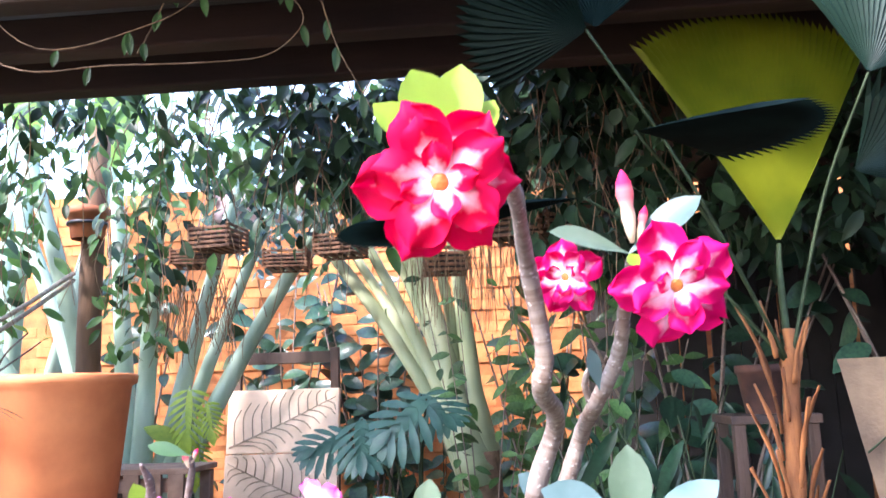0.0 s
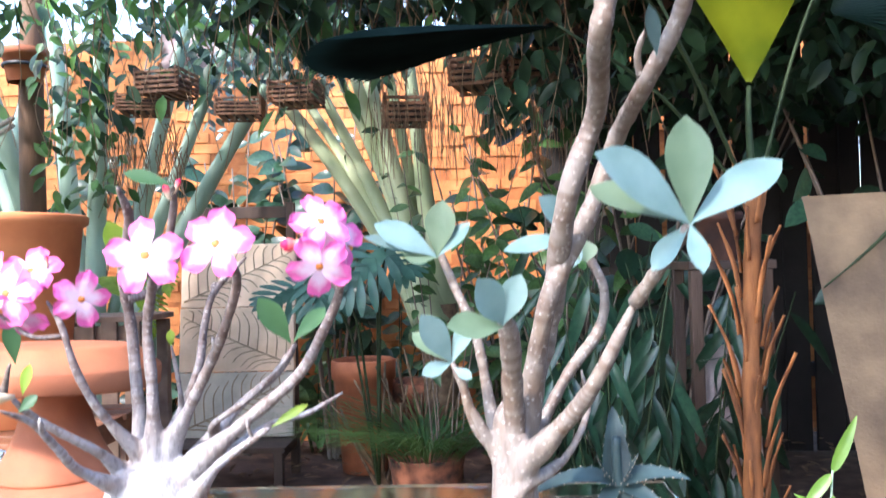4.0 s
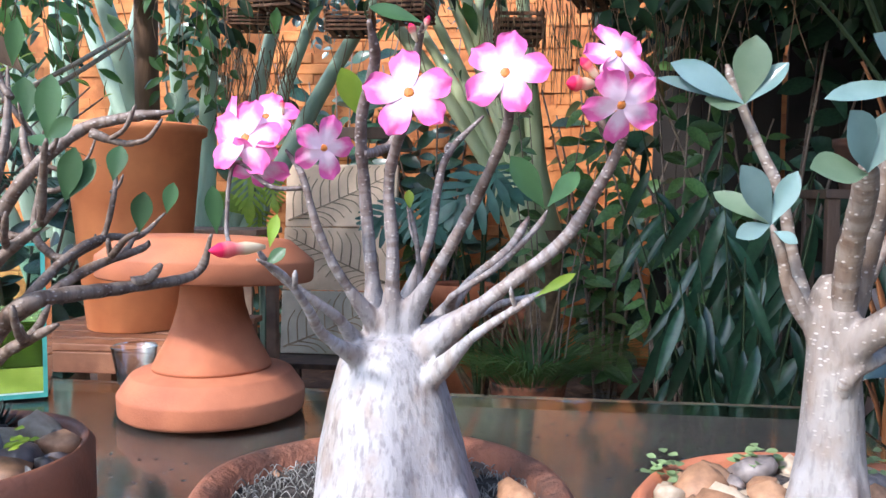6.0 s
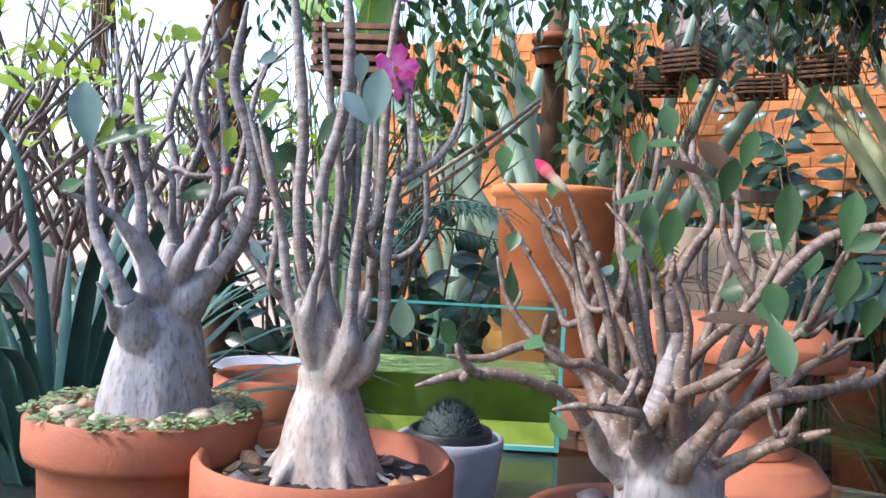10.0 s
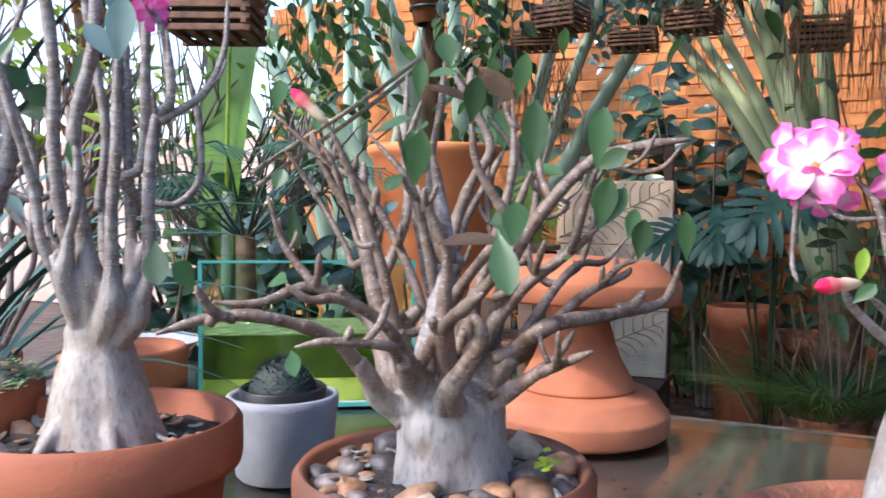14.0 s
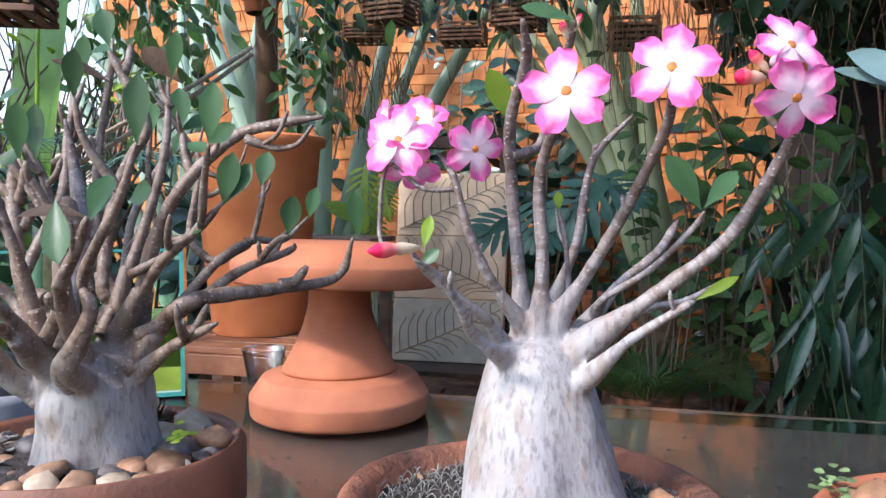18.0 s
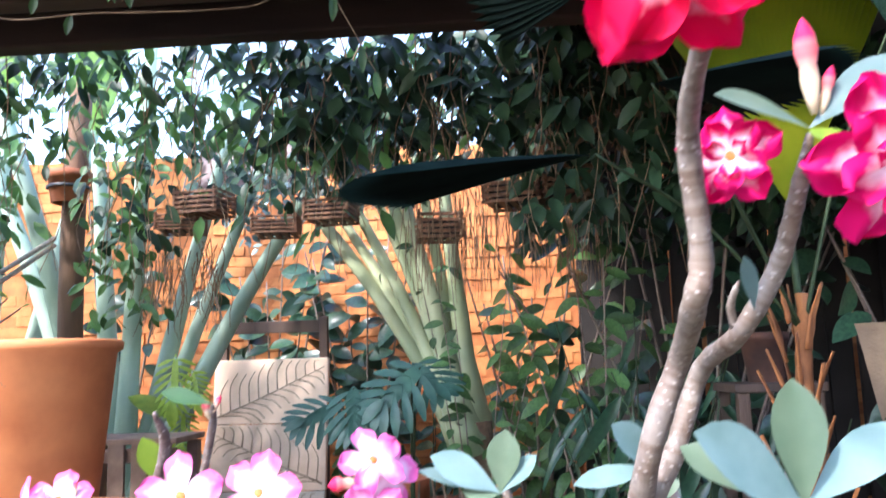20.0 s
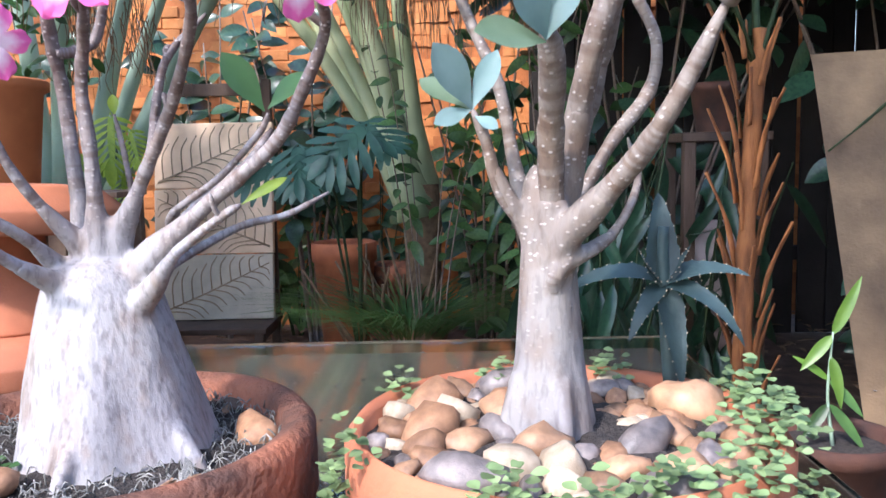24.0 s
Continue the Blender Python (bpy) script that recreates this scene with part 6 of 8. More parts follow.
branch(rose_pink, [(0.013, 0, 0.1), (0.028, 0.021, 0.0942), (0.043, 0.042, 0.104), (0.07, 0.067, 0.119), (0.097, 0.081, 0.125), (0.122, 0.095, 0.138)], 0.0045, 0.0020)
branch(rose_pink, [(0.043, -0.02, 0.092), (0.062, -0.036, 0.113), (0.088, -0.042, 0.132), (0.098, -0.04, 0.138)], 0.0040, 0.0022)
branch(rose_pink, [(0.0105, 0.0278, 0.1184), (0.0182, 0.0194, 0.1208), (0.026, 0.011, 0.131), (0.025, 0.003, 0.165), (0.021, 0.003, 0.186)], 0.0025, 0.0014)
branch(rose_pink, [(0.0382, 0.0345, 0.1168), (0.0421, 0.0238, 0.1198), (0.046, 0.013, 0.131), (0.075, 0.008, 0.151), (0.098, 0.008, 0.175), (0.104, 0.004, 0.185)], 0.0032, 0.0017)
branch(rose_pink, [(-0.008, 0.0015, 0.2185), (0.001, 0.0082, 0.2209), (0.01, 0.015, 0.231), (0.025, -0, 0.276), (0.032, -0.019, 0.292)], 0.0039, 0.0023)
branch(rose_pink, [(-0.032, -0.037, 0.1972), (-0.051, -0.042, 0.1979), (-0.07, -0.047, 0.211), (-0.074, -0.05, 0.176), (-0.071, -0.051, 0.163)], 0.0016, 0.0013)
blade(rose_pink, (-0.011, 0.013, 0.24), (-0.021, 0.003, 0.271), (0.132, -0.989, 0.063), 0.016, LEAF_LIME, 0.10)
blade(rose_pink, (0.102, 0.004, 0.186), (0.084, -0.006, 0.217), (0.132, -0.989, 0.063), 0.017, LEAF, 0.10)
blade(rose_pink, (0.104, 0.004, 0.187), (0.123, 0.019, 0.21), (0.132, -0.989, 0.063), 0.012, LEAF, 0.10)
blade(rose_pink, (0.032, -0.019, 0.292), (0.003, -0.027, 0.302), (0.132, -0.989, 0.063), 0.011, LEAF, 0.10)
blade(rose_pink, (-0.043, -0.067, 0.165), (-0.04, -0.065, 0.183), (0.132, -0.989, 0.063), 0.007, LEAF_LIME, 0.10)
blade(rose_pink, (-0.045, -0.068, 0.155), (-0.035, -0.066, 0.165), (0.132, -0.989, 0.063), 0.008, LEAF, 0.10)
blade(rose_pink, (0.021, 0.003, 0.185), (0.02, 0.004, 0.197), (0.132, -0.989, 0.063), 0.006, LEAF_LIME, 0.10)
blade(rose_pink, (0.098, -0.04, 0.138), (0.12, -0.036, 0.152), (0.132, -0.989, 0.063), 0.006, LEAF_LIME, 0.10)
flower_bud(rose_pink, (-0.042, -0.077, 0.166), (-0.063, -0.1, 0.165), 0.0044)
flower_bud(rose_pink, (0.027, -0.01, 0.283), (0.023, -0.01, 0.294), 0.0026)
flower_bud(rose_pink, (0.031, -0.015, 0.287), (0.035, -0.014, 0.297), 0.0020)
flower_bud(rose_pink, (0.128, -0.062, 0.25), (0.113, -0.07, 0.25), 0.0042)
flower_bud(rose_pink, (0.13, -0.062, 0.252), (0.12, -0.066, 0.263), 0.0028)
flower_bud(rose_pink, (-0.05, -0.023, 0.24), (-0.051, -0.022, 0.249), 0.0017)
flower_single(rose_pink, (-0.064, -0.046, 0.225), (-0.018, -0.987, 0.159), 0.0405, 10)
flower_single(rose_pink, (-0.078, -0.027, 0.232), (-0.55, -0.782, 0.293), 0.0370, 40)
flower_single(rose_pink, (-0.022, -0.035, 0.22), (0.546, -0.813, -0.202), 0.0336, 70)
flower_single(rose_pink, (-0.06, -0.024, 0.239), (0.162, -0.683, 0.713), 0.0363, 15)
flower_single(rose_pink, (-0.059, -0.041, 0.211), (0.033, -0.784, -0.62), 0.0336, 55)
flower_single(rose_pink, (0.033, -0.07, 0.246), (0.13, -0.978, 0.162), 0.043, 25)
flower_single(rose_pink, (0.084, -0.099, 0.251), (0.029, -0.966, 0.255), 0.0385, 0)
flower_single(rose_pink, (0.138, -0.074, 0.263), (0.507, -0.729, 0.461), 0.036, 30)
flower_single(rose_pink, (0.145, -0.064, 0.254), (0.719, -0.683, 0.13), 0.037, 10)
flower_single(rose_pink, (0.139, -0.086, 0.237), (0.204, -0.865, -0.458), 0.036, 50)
# crimson grafted one
branch(rose_red, [(0.002, -0.005, 0.083), (0, -0.007, 0.107), (-0.002, -0.019, 0.14), (-0.004, -0.041, 0.17), (-0.008, -0.054, 0.186)], 0.0086, 0.0055, BARK_PALE)
branch(rose_red, [(0.003, 0.003, 0.106), (0.01, 0.001, 0.138), (0.023, 0.001, 0.184), (0.028, -0.048, 0.245), (0.042, -0.062, 0.288), (0.033, -0.132, 0.306), (0.035, -0.141, 0.325), (0.028, -0.164, 0.368), (0.023, -0.224, 0.387), (0.012, -0.27, 0.382)], 0.0092, 0.0031, BARK_PALE)
branch(rose_red, [(0.008, 0.009, 0.119), (0.019, -0.019, 0.189), (0.043, -0.022, 0.238), (0.059, -0.026, 0.28), (0.062, -0.087, 0.296), (0.074, -0.106, 0.322), (0.077, -0.126, 0.347), (0.079, -0.14, 0.369)], 0.0074, 0.0035, BARK_PALE)
branch(rose_red, [(0.06, -0.088, 0.298), (0.057, -0.095, 0.308), (0.059, -0.102, 0.317)], 0.0022, 0.0016, BARK_PALE)
branch(rose_red, [(0.005, -0.013, 0.097), (0.022, -0.031, 0.12), (0.033, -0.044, 0.136), (0.043, -0.057, 0.156), (0.058, -0.068, 0.19)], 0.0074, 0.0036)
branch(rose_red, [(0.058, -0.068, 0.19), (0.075, -0.111, 0.227)], 0.0040, 0.0035, BARK_PALE)
branch(rose_red, [(-0.013, -0.003, 0.102), (-0.024, -0.006, 0.118), (-0.03, -0.009, 0.141), (-0.036, -0.012, 0.155)], 0.0039, 0.0025)
branch(rose_red, [(-0.011, 0.008, 0.106), (-0.016, 0.021, 0.136), (-0.022, 0.025, 0.169), (-0.034, 0.028, 0.197), (-0.046, 0.031, 0.227), (-0.05, 0.032, 0.239)], 0.0043, 0.0025)
branch(rose_red, [(0.019, 0.029, 0.113), (0.037, 0.042, 0.141), (0.059, 0.055, 0.167), (0.063, 0.058, 0.193), (0.053, 0.061, 0.217), (0.049, 0.062, 0.229)], 0.0045, 0.0033)
branch(rose_red, [(0.001, -0.015, 0.082), (0.027, -0.003, 0.096), (0.045, 0.02, 0.12), (0.045, 0.042, 0.142)], 0.0038, 0.0017)
blade(rose_red, (-0.036, -0.012, 0.155), (-0.051, -0.024, 0.183), (0.008, -0.994, 0.11), 0.017, LEAF_GREY, 0.10)
blade(rose_red, (-0.036, -0.012, 0.155), (-0.025, -0.014, 0.181), (0.008, -0.994, 0.11), 0.011, LEAF_GREY, 0.10)
blade(rose_red, (-0.036, -0.012, 0.155), (-0.06, 0.005, 0.173), (0.008, -0.994, 0.11), 0.012, LEAF_OLIVE, 0.10)
blade(rose_red, (-0.036, -0.012, 0.155), (-0.053, -0.018, 0.15), (0.008, -0.994, 0.11), 0.010, LEAF_GREY, 0.10)
blade(rose_red, (-0.035, -0.013, 0.152), (-0.025, -0.018, 0.147), (0.008, -0.994, 0.11), 0.007, LEAF_GREY, 0.10)
blade(rose_red, (-0.008, -0.055, 0.178), (-0.035, -0.075, 0.182), (0.008, -0.994, 0.11), 0.017, LEAF_OLIVE, 0.10)
blade(rose_red, (-0.008, -0.055, 0.179), (-0.019, -0.072, 0.203), (0.008, -0.994, 0.11), 0.019, LEAF_GREY, 0.10)
blade(rose_red, (-0.008, -0.055, 0.179), (0.001, -0.062, 0.205), (0.008, -0.994, 0.11), 0.015, LEAF_GREY, 0.10)
blade(rose_red, (0.075, -0.111, 0.227), (0.076, -0.11, 0.277), (0, -1, 0.3), 0.022, LEAF_OLIVE, 0.1)
blade(rose_red, (0.075, -0.111, 0.227), (0.034, -0.132, 0.26), (0, -1, 0.3), 0.030, LEAF_GREY, 0.1)
blade(rose_red, (0.075, -0.111, 0.227), (0.122, -0.099, 0.26), (0, -1, 0.3), 0.020, LEAF_GREY, 0.1)
blade(rose_red, (0.075, -0.111, 0.227), (0.035, -0.082, 0.252), (0, -1, 0.3), 0.022, LEAF_OLIVE, 0.1)
blade(rose_red, (0.075, -0.111, 0.227), (0.075, -0.132, 0.207), (0, -1, 0.3), 0.010, LEAF_GREY, 0.1)
blade(rose_red, (0.075, -0.111, 0.227), (0.058, -0.102, 0.207), (0, -1, 0.3), 0.012, LEAF_GREY, 0.1)
blade(rose_red, (-0.044, 0.015, 0.216), (-0.04, 0.01, 0.25), (0, -1, 0.3), 0.019, LEAF_OLIVE, 0.1)
blade(rose_red, (-0.044, 0.015, 0.216), (-0.08, 0.009, 0.239), (0, -1, 0.3), 0.020, LEAF_GREY, 0.1)
blade(rose_red, (-0.044, 0.015, 0.216), (-0.025, 0.01, 0.237), (0, -1, 0.3), 0.012, LEAF_GREY, 0.1)
blade(rose_red, (-0.044, 0.015, 0.216), (-0.064, 0.009, 0.219), (0, -1, 0.3), 0.017, LEAF_OLIVE, 0.1)
blade(rose_red, (-0.044, 0.015, 0.216), (-0.087, 0.008, 0.232), (0, -1, 0.3), 0.010, LEAF_GREY, 0.1)
blade(rose_red, (0.044, 0.028, 0.226), (0.021, 0.017, 0.252), (0, -1, 0.3), 0.021, LEAF_GREY, 0.1)
blade(rose_red, (0.044, 0.028, 0.226), (0.047, 0.018, 0.212), (0, -1, 0.3), 0.017, LEAF_OLIVE, 0.1)
blade(rose_red, (0.044, 0.028, 0.226), (0.034, 0.017, 0.208), (0, -1, 0.3), 0.014, LEAF_GREY, 0.1)
blade(rose_red, (0.044, 0.028, 0.226), (-0.003, 0.016, 0.222), (0, -1, 0.3), 0.014, LEAF_GREY, 0.1)
blade(rose_red, (0.079, -0.14, 0.371), (0.042, -0.16, 0.383), (0, -1, 0.3), 0.016, LEAF_OLIVE, 0.1)
blade(rose_red, (0.079, -0.14, 0.371), (0.113, -0.147, 0.399), (0, -1, 0.3), 0.018, LEAF_GREY, 0.1)
blade(rose_red, (0.079, -0.14, 0.371), (0.084, -0.153, 0.363), (0, -1, 0.3), 0.011, LEAF_LIME, 0.1)
blade(rose_red, (0.064, -0.104, 0.305), (0.06, -0.113, 0.326), (0, -1, 0.3), 0.008, LEAF_GREY, 0.1)
blade(rose_red, (0.002, -0.264, 0.386), (-0.024, -0.269, 0.411), (0, -1, 0.3), 0.019, LEAF_LIME, 0.1)
blade(rose_red, (0.002, -0.264, 0.386), (-0.01, -0.271, 0.421), (0, -1, 0.3), 0.022, LEAF_LIME, 0.1)
blade(rose_red, (0.002, -0.264, 0.386), (0.006, -0.268, 0.423), (0, -1, 0.3), 0.020, LEAF_LIME, 0.1)
blade(rose_red, (0.002, -0.264, 0.386), (0.017, -0.261, 0.412), (0, -1, 0.3), 0.016, LEAF_LIME, 0.1)
blade(rose_red, (0.002, -0.264, 0.386), (0.022, -0.256, 0.396), (0, -1, 0.3), 0.012, LEAF_OLIVE, 0.1)
flower_double(rose_red, (-0.001, -0.283, 0.375), (0.079, -0.954, -0.289), 0.0490, 0)
flower_double_magenta(rose_red, (0.047, -0.146, 0.36), (-0.369, -0.919, -0.141), 0.0336, 20)
flower_double_magenta(rose_red, (0.095, -0.169, 0.351), (0.178, -0.946, -0.272), 0.0499, 40)
flower_bud(rose_red, (0.081, -0.141, 0.376), (0.077, -0.147, 0.412), 0.0045)
flower_bud(rose_red, (0.084, -0.14, 0.376), (0.088, -0.143, 0.394), 0.0025)
# old many-branched one
branch(rose_old, [(-0.003, -0.029, 0.075), (0.006, -0.056, 0.094), (0.008, -0.081, 0.107), (-0.009, -0.103, 0.11), (-0.023, -0.118, 0.107)], 0.0039, 0.0015, BARK_OLD)
branch(rose_old, [(0, -0.028, 0.081), (-0.002, -0.058, 0.112), (-0.014, -0.082, 0.13), (-0.024, -0.096, 0.133), (-0.032, -0.108, 0.139)], 0.0039, 0.0016, BARK_OLD)
branch(rose_old, [(-0.0362, 0.0151, 0.095), (-0.0276, 0.018, 0.0989), (-0.019, 0.021, 0.11), (-0.042, 0.027, 0.158), (-0.063, 0.022, 0.193), (-0.087, 0.015, 0.204), (-0.121, 0.006, 0.239)], 0.0041, 0.0015, BARK_OLD)
branch(rose_old, [(0.002, -0.004, 0.116), (-0.002, -0.013, 0.161), (-0.005, -0.022, 0.189), (-0.029, -0.028, 0.22)], 0.0036, 0.0013, BARK_OLD)
branch(rose_old, [(-0.0115, 0.0525, 0.1036), (-0.0178, 0.0462, 0.1066), (-0.024, 0.04, 0.116), (-0.042, 0.059, 0.162), (-0.054, 0.067, 0.193), (-0.057, 0.079, 0.228), (-0.063, 0.091, 0.276)], 0.0037, 0.0020, BARK_OLD)
branch(rose_old, [(-0.0077, 0.053, 0.1019), (-0.0153, 0.052, 0.1054), (-0.023, 0.051, 0.115), (-0.039, 0.071, 0.174), (-0.044, 0.082, 0.213), (-0.036, 0.088, 0.255), (-0.035, 0.09, 0.282)], 0.0034, 0.0020, BARK_OLD)
branch(rose_old, [(0.0011, 0.0398, 0.0971), (-0.0035, 0.0374, 0.1022), (-0.008, 0.035, 0.113), (-0.011, 0.048, 0.162), (0.001, 0.054, 0.194), (0.011, 0.059, 0.216), (-0.003, 0.056, 0.251), (-0.01, 0.055, 0.266)], 0.0051, 0.0021, BARK_PALE)
branch(rose_old, [(0.027, -0.04, 0.075), (0.042, -0.045, 0.094), (0.046, -0.042, 0.112), (0.04, -0.044, 0.12)], 0.0045, 0.0032, BARK_OLD)
branch(rose_old, [(0.0084, 0.0289, 0.0973), (-0.0033, 0.0464, 0.097), (-0.015, 0.064, 0.11), (-0.025, 0.096, 0.159), (-0.008, 0.115, 0.203), (-0.001, 0.118, 0.219)], 0.0035, 0.0020, BARK_OLD)
branch(rose_old, [(0.0541, 0.0765, 0.1268), (0.0431, 0.0738, 0.1311), (0.032, 0.071, 0.144), (0.037, 0.086, 0.188), (0.022, 0.083, 0.211), (0.004, 0.079, 0.24)], 0.0028, 0.0016, BARK_OLD)
branch(rose_old, [(0.0351, 0.0804, 0.1715), (0.0476, 0.0762, 0.1734), (0.06, 0.072, 0.184), (0.042, 0.067, 0.191), (0.035, 0.066, 0.205)], 0.0018, 0.0012, BARK_OLD)
branch(rose_old, [(-0.055, 0.02, 0.12), (-0.079, 0.036, 0.162), (-0.101, 0.042, 0.199), (-0.095, 0.045, 0.221)], 0.0030, 0.0016, BARK_OLD)
branch(rose_old, [(-0.067, 0.028, 0.141), (-0.082, 0.0395, 0.142), (-0.097, 0.051, 0.155), (-0.126, 0.055, 0.197), (-0.145, 0.05, 0.22)], 0.0026, 0.0013, BARK_OLD)
branch(rose_old, [(0.0334, 0.0714, 0.1424), (0.0222, 0.0682, 0.1447), (0.011, 0.065, 0.155), (0.007, 0.066, 0.191), (0.01, 0.068, 0.213)], 0.0028, 0.0012, BARK_OLD)
branch(rose_old, [(-0.0318, -0.0198, 0.1546), (-0.0434, -0.0139, 0.1569), (-0.055, -0.008, 0.168), (-0.061, -0.019, 0.203), (-0.071, -0.021, 0.223)], 0.0020, 0.0011, BARK_OLD)
blade(rose_old, (0.027, 0.018, 0.168), (0.044, 0.014, 0.174), (0.31, -0.949, 0.063), 0.018, LEAF, 0.10)
blade(rose_old, (-0.001, 0.118, 0.219), (-0.003, 0.119, 0.251), (0.31, -0.949, 0.063), 0.017, LEAF, 0.10)
blade(rose_old, (0.021, 0.085, 0.248), (-0.004, 0.078, 0.274), (0.31, -0.949, 0.063), 0.017, DRY, 0.10)
blade(rose_old, (-0.005, -0.022, 0.189), (-0.007, -0.021, 0.223), (0.31, -0.949, 0.063), 0.012, LEAF, 0.10)
blade(rose_old, (-0.12, 0.024, 0.18), (-0.117, 0.023, 0.147), (0.31, -0.949, 0.063), 0.011, LEAF, 0.10)
blade(rose_old, (-0.019, 0.063, 0.271), (-0.025, 0.063, 0.297), (0.31, -0.949, 0.063), 0.015, LEAF, 0.10)
blade(rose_old, (-0.023, -0.118, 0.107), (-0.006, -0.141, 0.102), (0.31, -0.949, 0.063), 0.008, LEAF, 0.10)
blade(rose_old, (-0.032, -0.108, 0.139), (-0.049, -0.099, 0.14), (0.31, -0.949, 0.063), 0.011, LEAF, 0.10)
blade(rose_old, (-0.095, -0.031, 0.187), (-0.092, -0.027, 0.201), (0.31, -0.949, 0.063), 0.011, LEAF, 0.10)
blade(rose_old, (-0.121, 0.006, 0.239), (-0.134, 0.03, 0.268), (0.31, -0.949, 0.063), 0.013, LEAF, 0.10)
blade(rose_old, (-0.029, -0.028, 0.22), (0.003, -0.047, 0.228), (0.31, -0.949, 0.063), 0.009, LEAF, 0.10)
blade(rose_old, (-0.01, 0.055, 0.266), (-0.04, 0.07, 0.273), (0.31, -0.949, 0.063), 0.011, LEAF, 0.10)
blade(rose_old, (-0.001, 0.118, 0.219), (0.014, 0.137, 0.232), (0.31, -0.949, 0.063), 0.014, LEAF, 0.10)
blade(rose_old, (0.035, 0.066, 0.205), (0.064, 0.043, 0.201), (0.31, -0.949, 0.063), 0.010, LEAF, 0.10)
blade(rose_old, (0.01, 0.068, 0.213), (-0.002, 0.083, 0.237), (0.31, -0.949, 0.063), 0.012, LEAF, 0.10)
blade(rose_old, (-0.071, -0.021, 0.223), (-0.074, -0.013, 0.236), (0.31, -0.949, 0.063), 0.009, LEAF, 0.10)
branch(rose_old, [(0.0211, 0.022, 0.0651), (0.044, 0.022, 0.0908), (0.0633, 0.0266, 0.1083), (0.0899, 0.0908, 0.111), (0.111, 0.1404, 0.1147), (0.1266, 0.144, 0.1413)], 0.00653846, 0.00224, BARK_OLD)
branch(rose_old, [(0.0523, 0.0266, 0.0991), (0.0716, 0.0633, 0.1229), (0.0899, 0.0963, 0.1321), (0.0963, 0.1018, 0.1385)], 0.00369231, 0.00176, BARK_OLD)
branch(rose_old, [(0.0297, 0.022, 0.0747), (0.0345, 0.0266, 0.0786), (0.0394, 0.0312, 0.0881), (0.0532, 0.0725, 0.1248), (0.0606, 0.1046, 0.1404), (0.067, 0.1394, 0.1413), (0.0835, 0.155, 0.155)], 0.00423077, 0.0016, BARK_OLD)
branch(rose_old, [(0.0541, 0.0765, 0.1268), (0.0574, 0.0906, 0.1288), (0.0606, 0.1046, 0.1404), (0.0651, 0.1092, 0.1661), (0.067, 0.111, 0.178)], 0.00230769, 0.00144, BARK_OLD)
branch(rose_old, [(0.0835, 0.0771, 0.1294), (0.0963, 0.0743, 0.1413), (0.1073, 0.0697, 0.145)], 0.00215385, 0.00128, BARK_OLD)
branch(rose_old, [(0.0211, 0.0312, 0.0835), (0.0394, 0.0266, 0.1385), (0.056, 0.0266, 0.1752), (0.0853, 0.0394, 0.2037), (0.111, 0.045, 0.2128), (0.1394, 0.0523, 0.2183)], 0.00461538, 0.00256, BARK_OLD)
branch(rose_old, [(0.0927, 0.0413, 0.2055), (0.1037, 0.045, 0.2009), (0.1165, 0.0477, 0.1982)], 0.00269231, 0.00144, BARK_OLD)
branch(rose_old, [(-0.0064, -0.0128, 0.056), (-0.0018, -0.0257, 0.0789), (0.0193, -0.0303, 0.1064), (0.0431, -0.0606, 0.1229), (0.0624, -0.0789, 0.1367)], 0.00523077, 0.0024, BARK_OLD)
branch(rose_old, [(0.0431, -0.0633, 0.1229), (0.067, -0.0789, 0.1431), (0.0807, -0.0881, 0.1587)], 0.00323077, 0.002, BARK_OLD)
branch(rose_old, [(0.0349, 0.0083, 0.0606), (0.0596, 0.0028, 0.0789), (0.078, -0.0009, 0.0881), (0.0954, 0.0009, 0.0972)], 0.004, 0.00224, BARK_OLD)
branch(rose_old, [(0.0578, 0.0055, 0.0789), (0.0716, 0.0101, 0.0899), (0.0817, 0.0138, 0.1046)], 0.00261538, 0.00192, BARK_OLD)
branch(rose_old, [(-0.0266, -0.0174, 0.0606), (-0.0367, -0.0514, 0.1018), (-0.0615, -0.0881, 0.1174), (-0.078, -0.1064, 0.1156), (-0.1, -0.1266, 0.1119)], 0.00476923, 0.00192, BARK_OLD)
branch(rose_old, [(-0.0294, 0.0009, 0.0697), (-0.0541, 0.0101, 0.1064), (-0.0826, -0.0055, 0.1266), (-0.1018, -0.0358, 0.1193), (-0.122, -0.056, 0.1183)], 0.00476923, 0.00192, BARK_OLD)
branch(rose_old, [(-0.0248, 0.0128, 0.0697), (-0.0477, 0.0174, 0.1202), (-0.0633, 0.0284, 0.1661), (-0.0725, 0.0376, 0.2073)], 0.00653846, 0.0032, BARK_OLD)
branch(rose_old, [(-0.0202, 0.0037, 0.0697), (-0.0266, -0.0147, 0.1339), (-0.0404, -0.0284, 0.189), (-0.0523, -0.0394, 0.2257)], 0.00461538, 0.00144, BARK_OLD)
branch(rose_old, [(-0.0064, 0.0083, 0.0789), (0.0211, -0.0101, 0.1248), (0.0578, -0.0312, 0.1706), (0.0725, -0.0376, 0.1963)], 0.00423077, 0.00176, BARK_OLD)
branch(rose_old, [(0.0165, 0.0174, 0.0835), (0.0486, 0.0128, 0.1294), (0.0807, 0.0101, 0.1523), (0.0963, 0.0083, 0.1642)], 0.00446154, 0.0016, BARK_OLD)
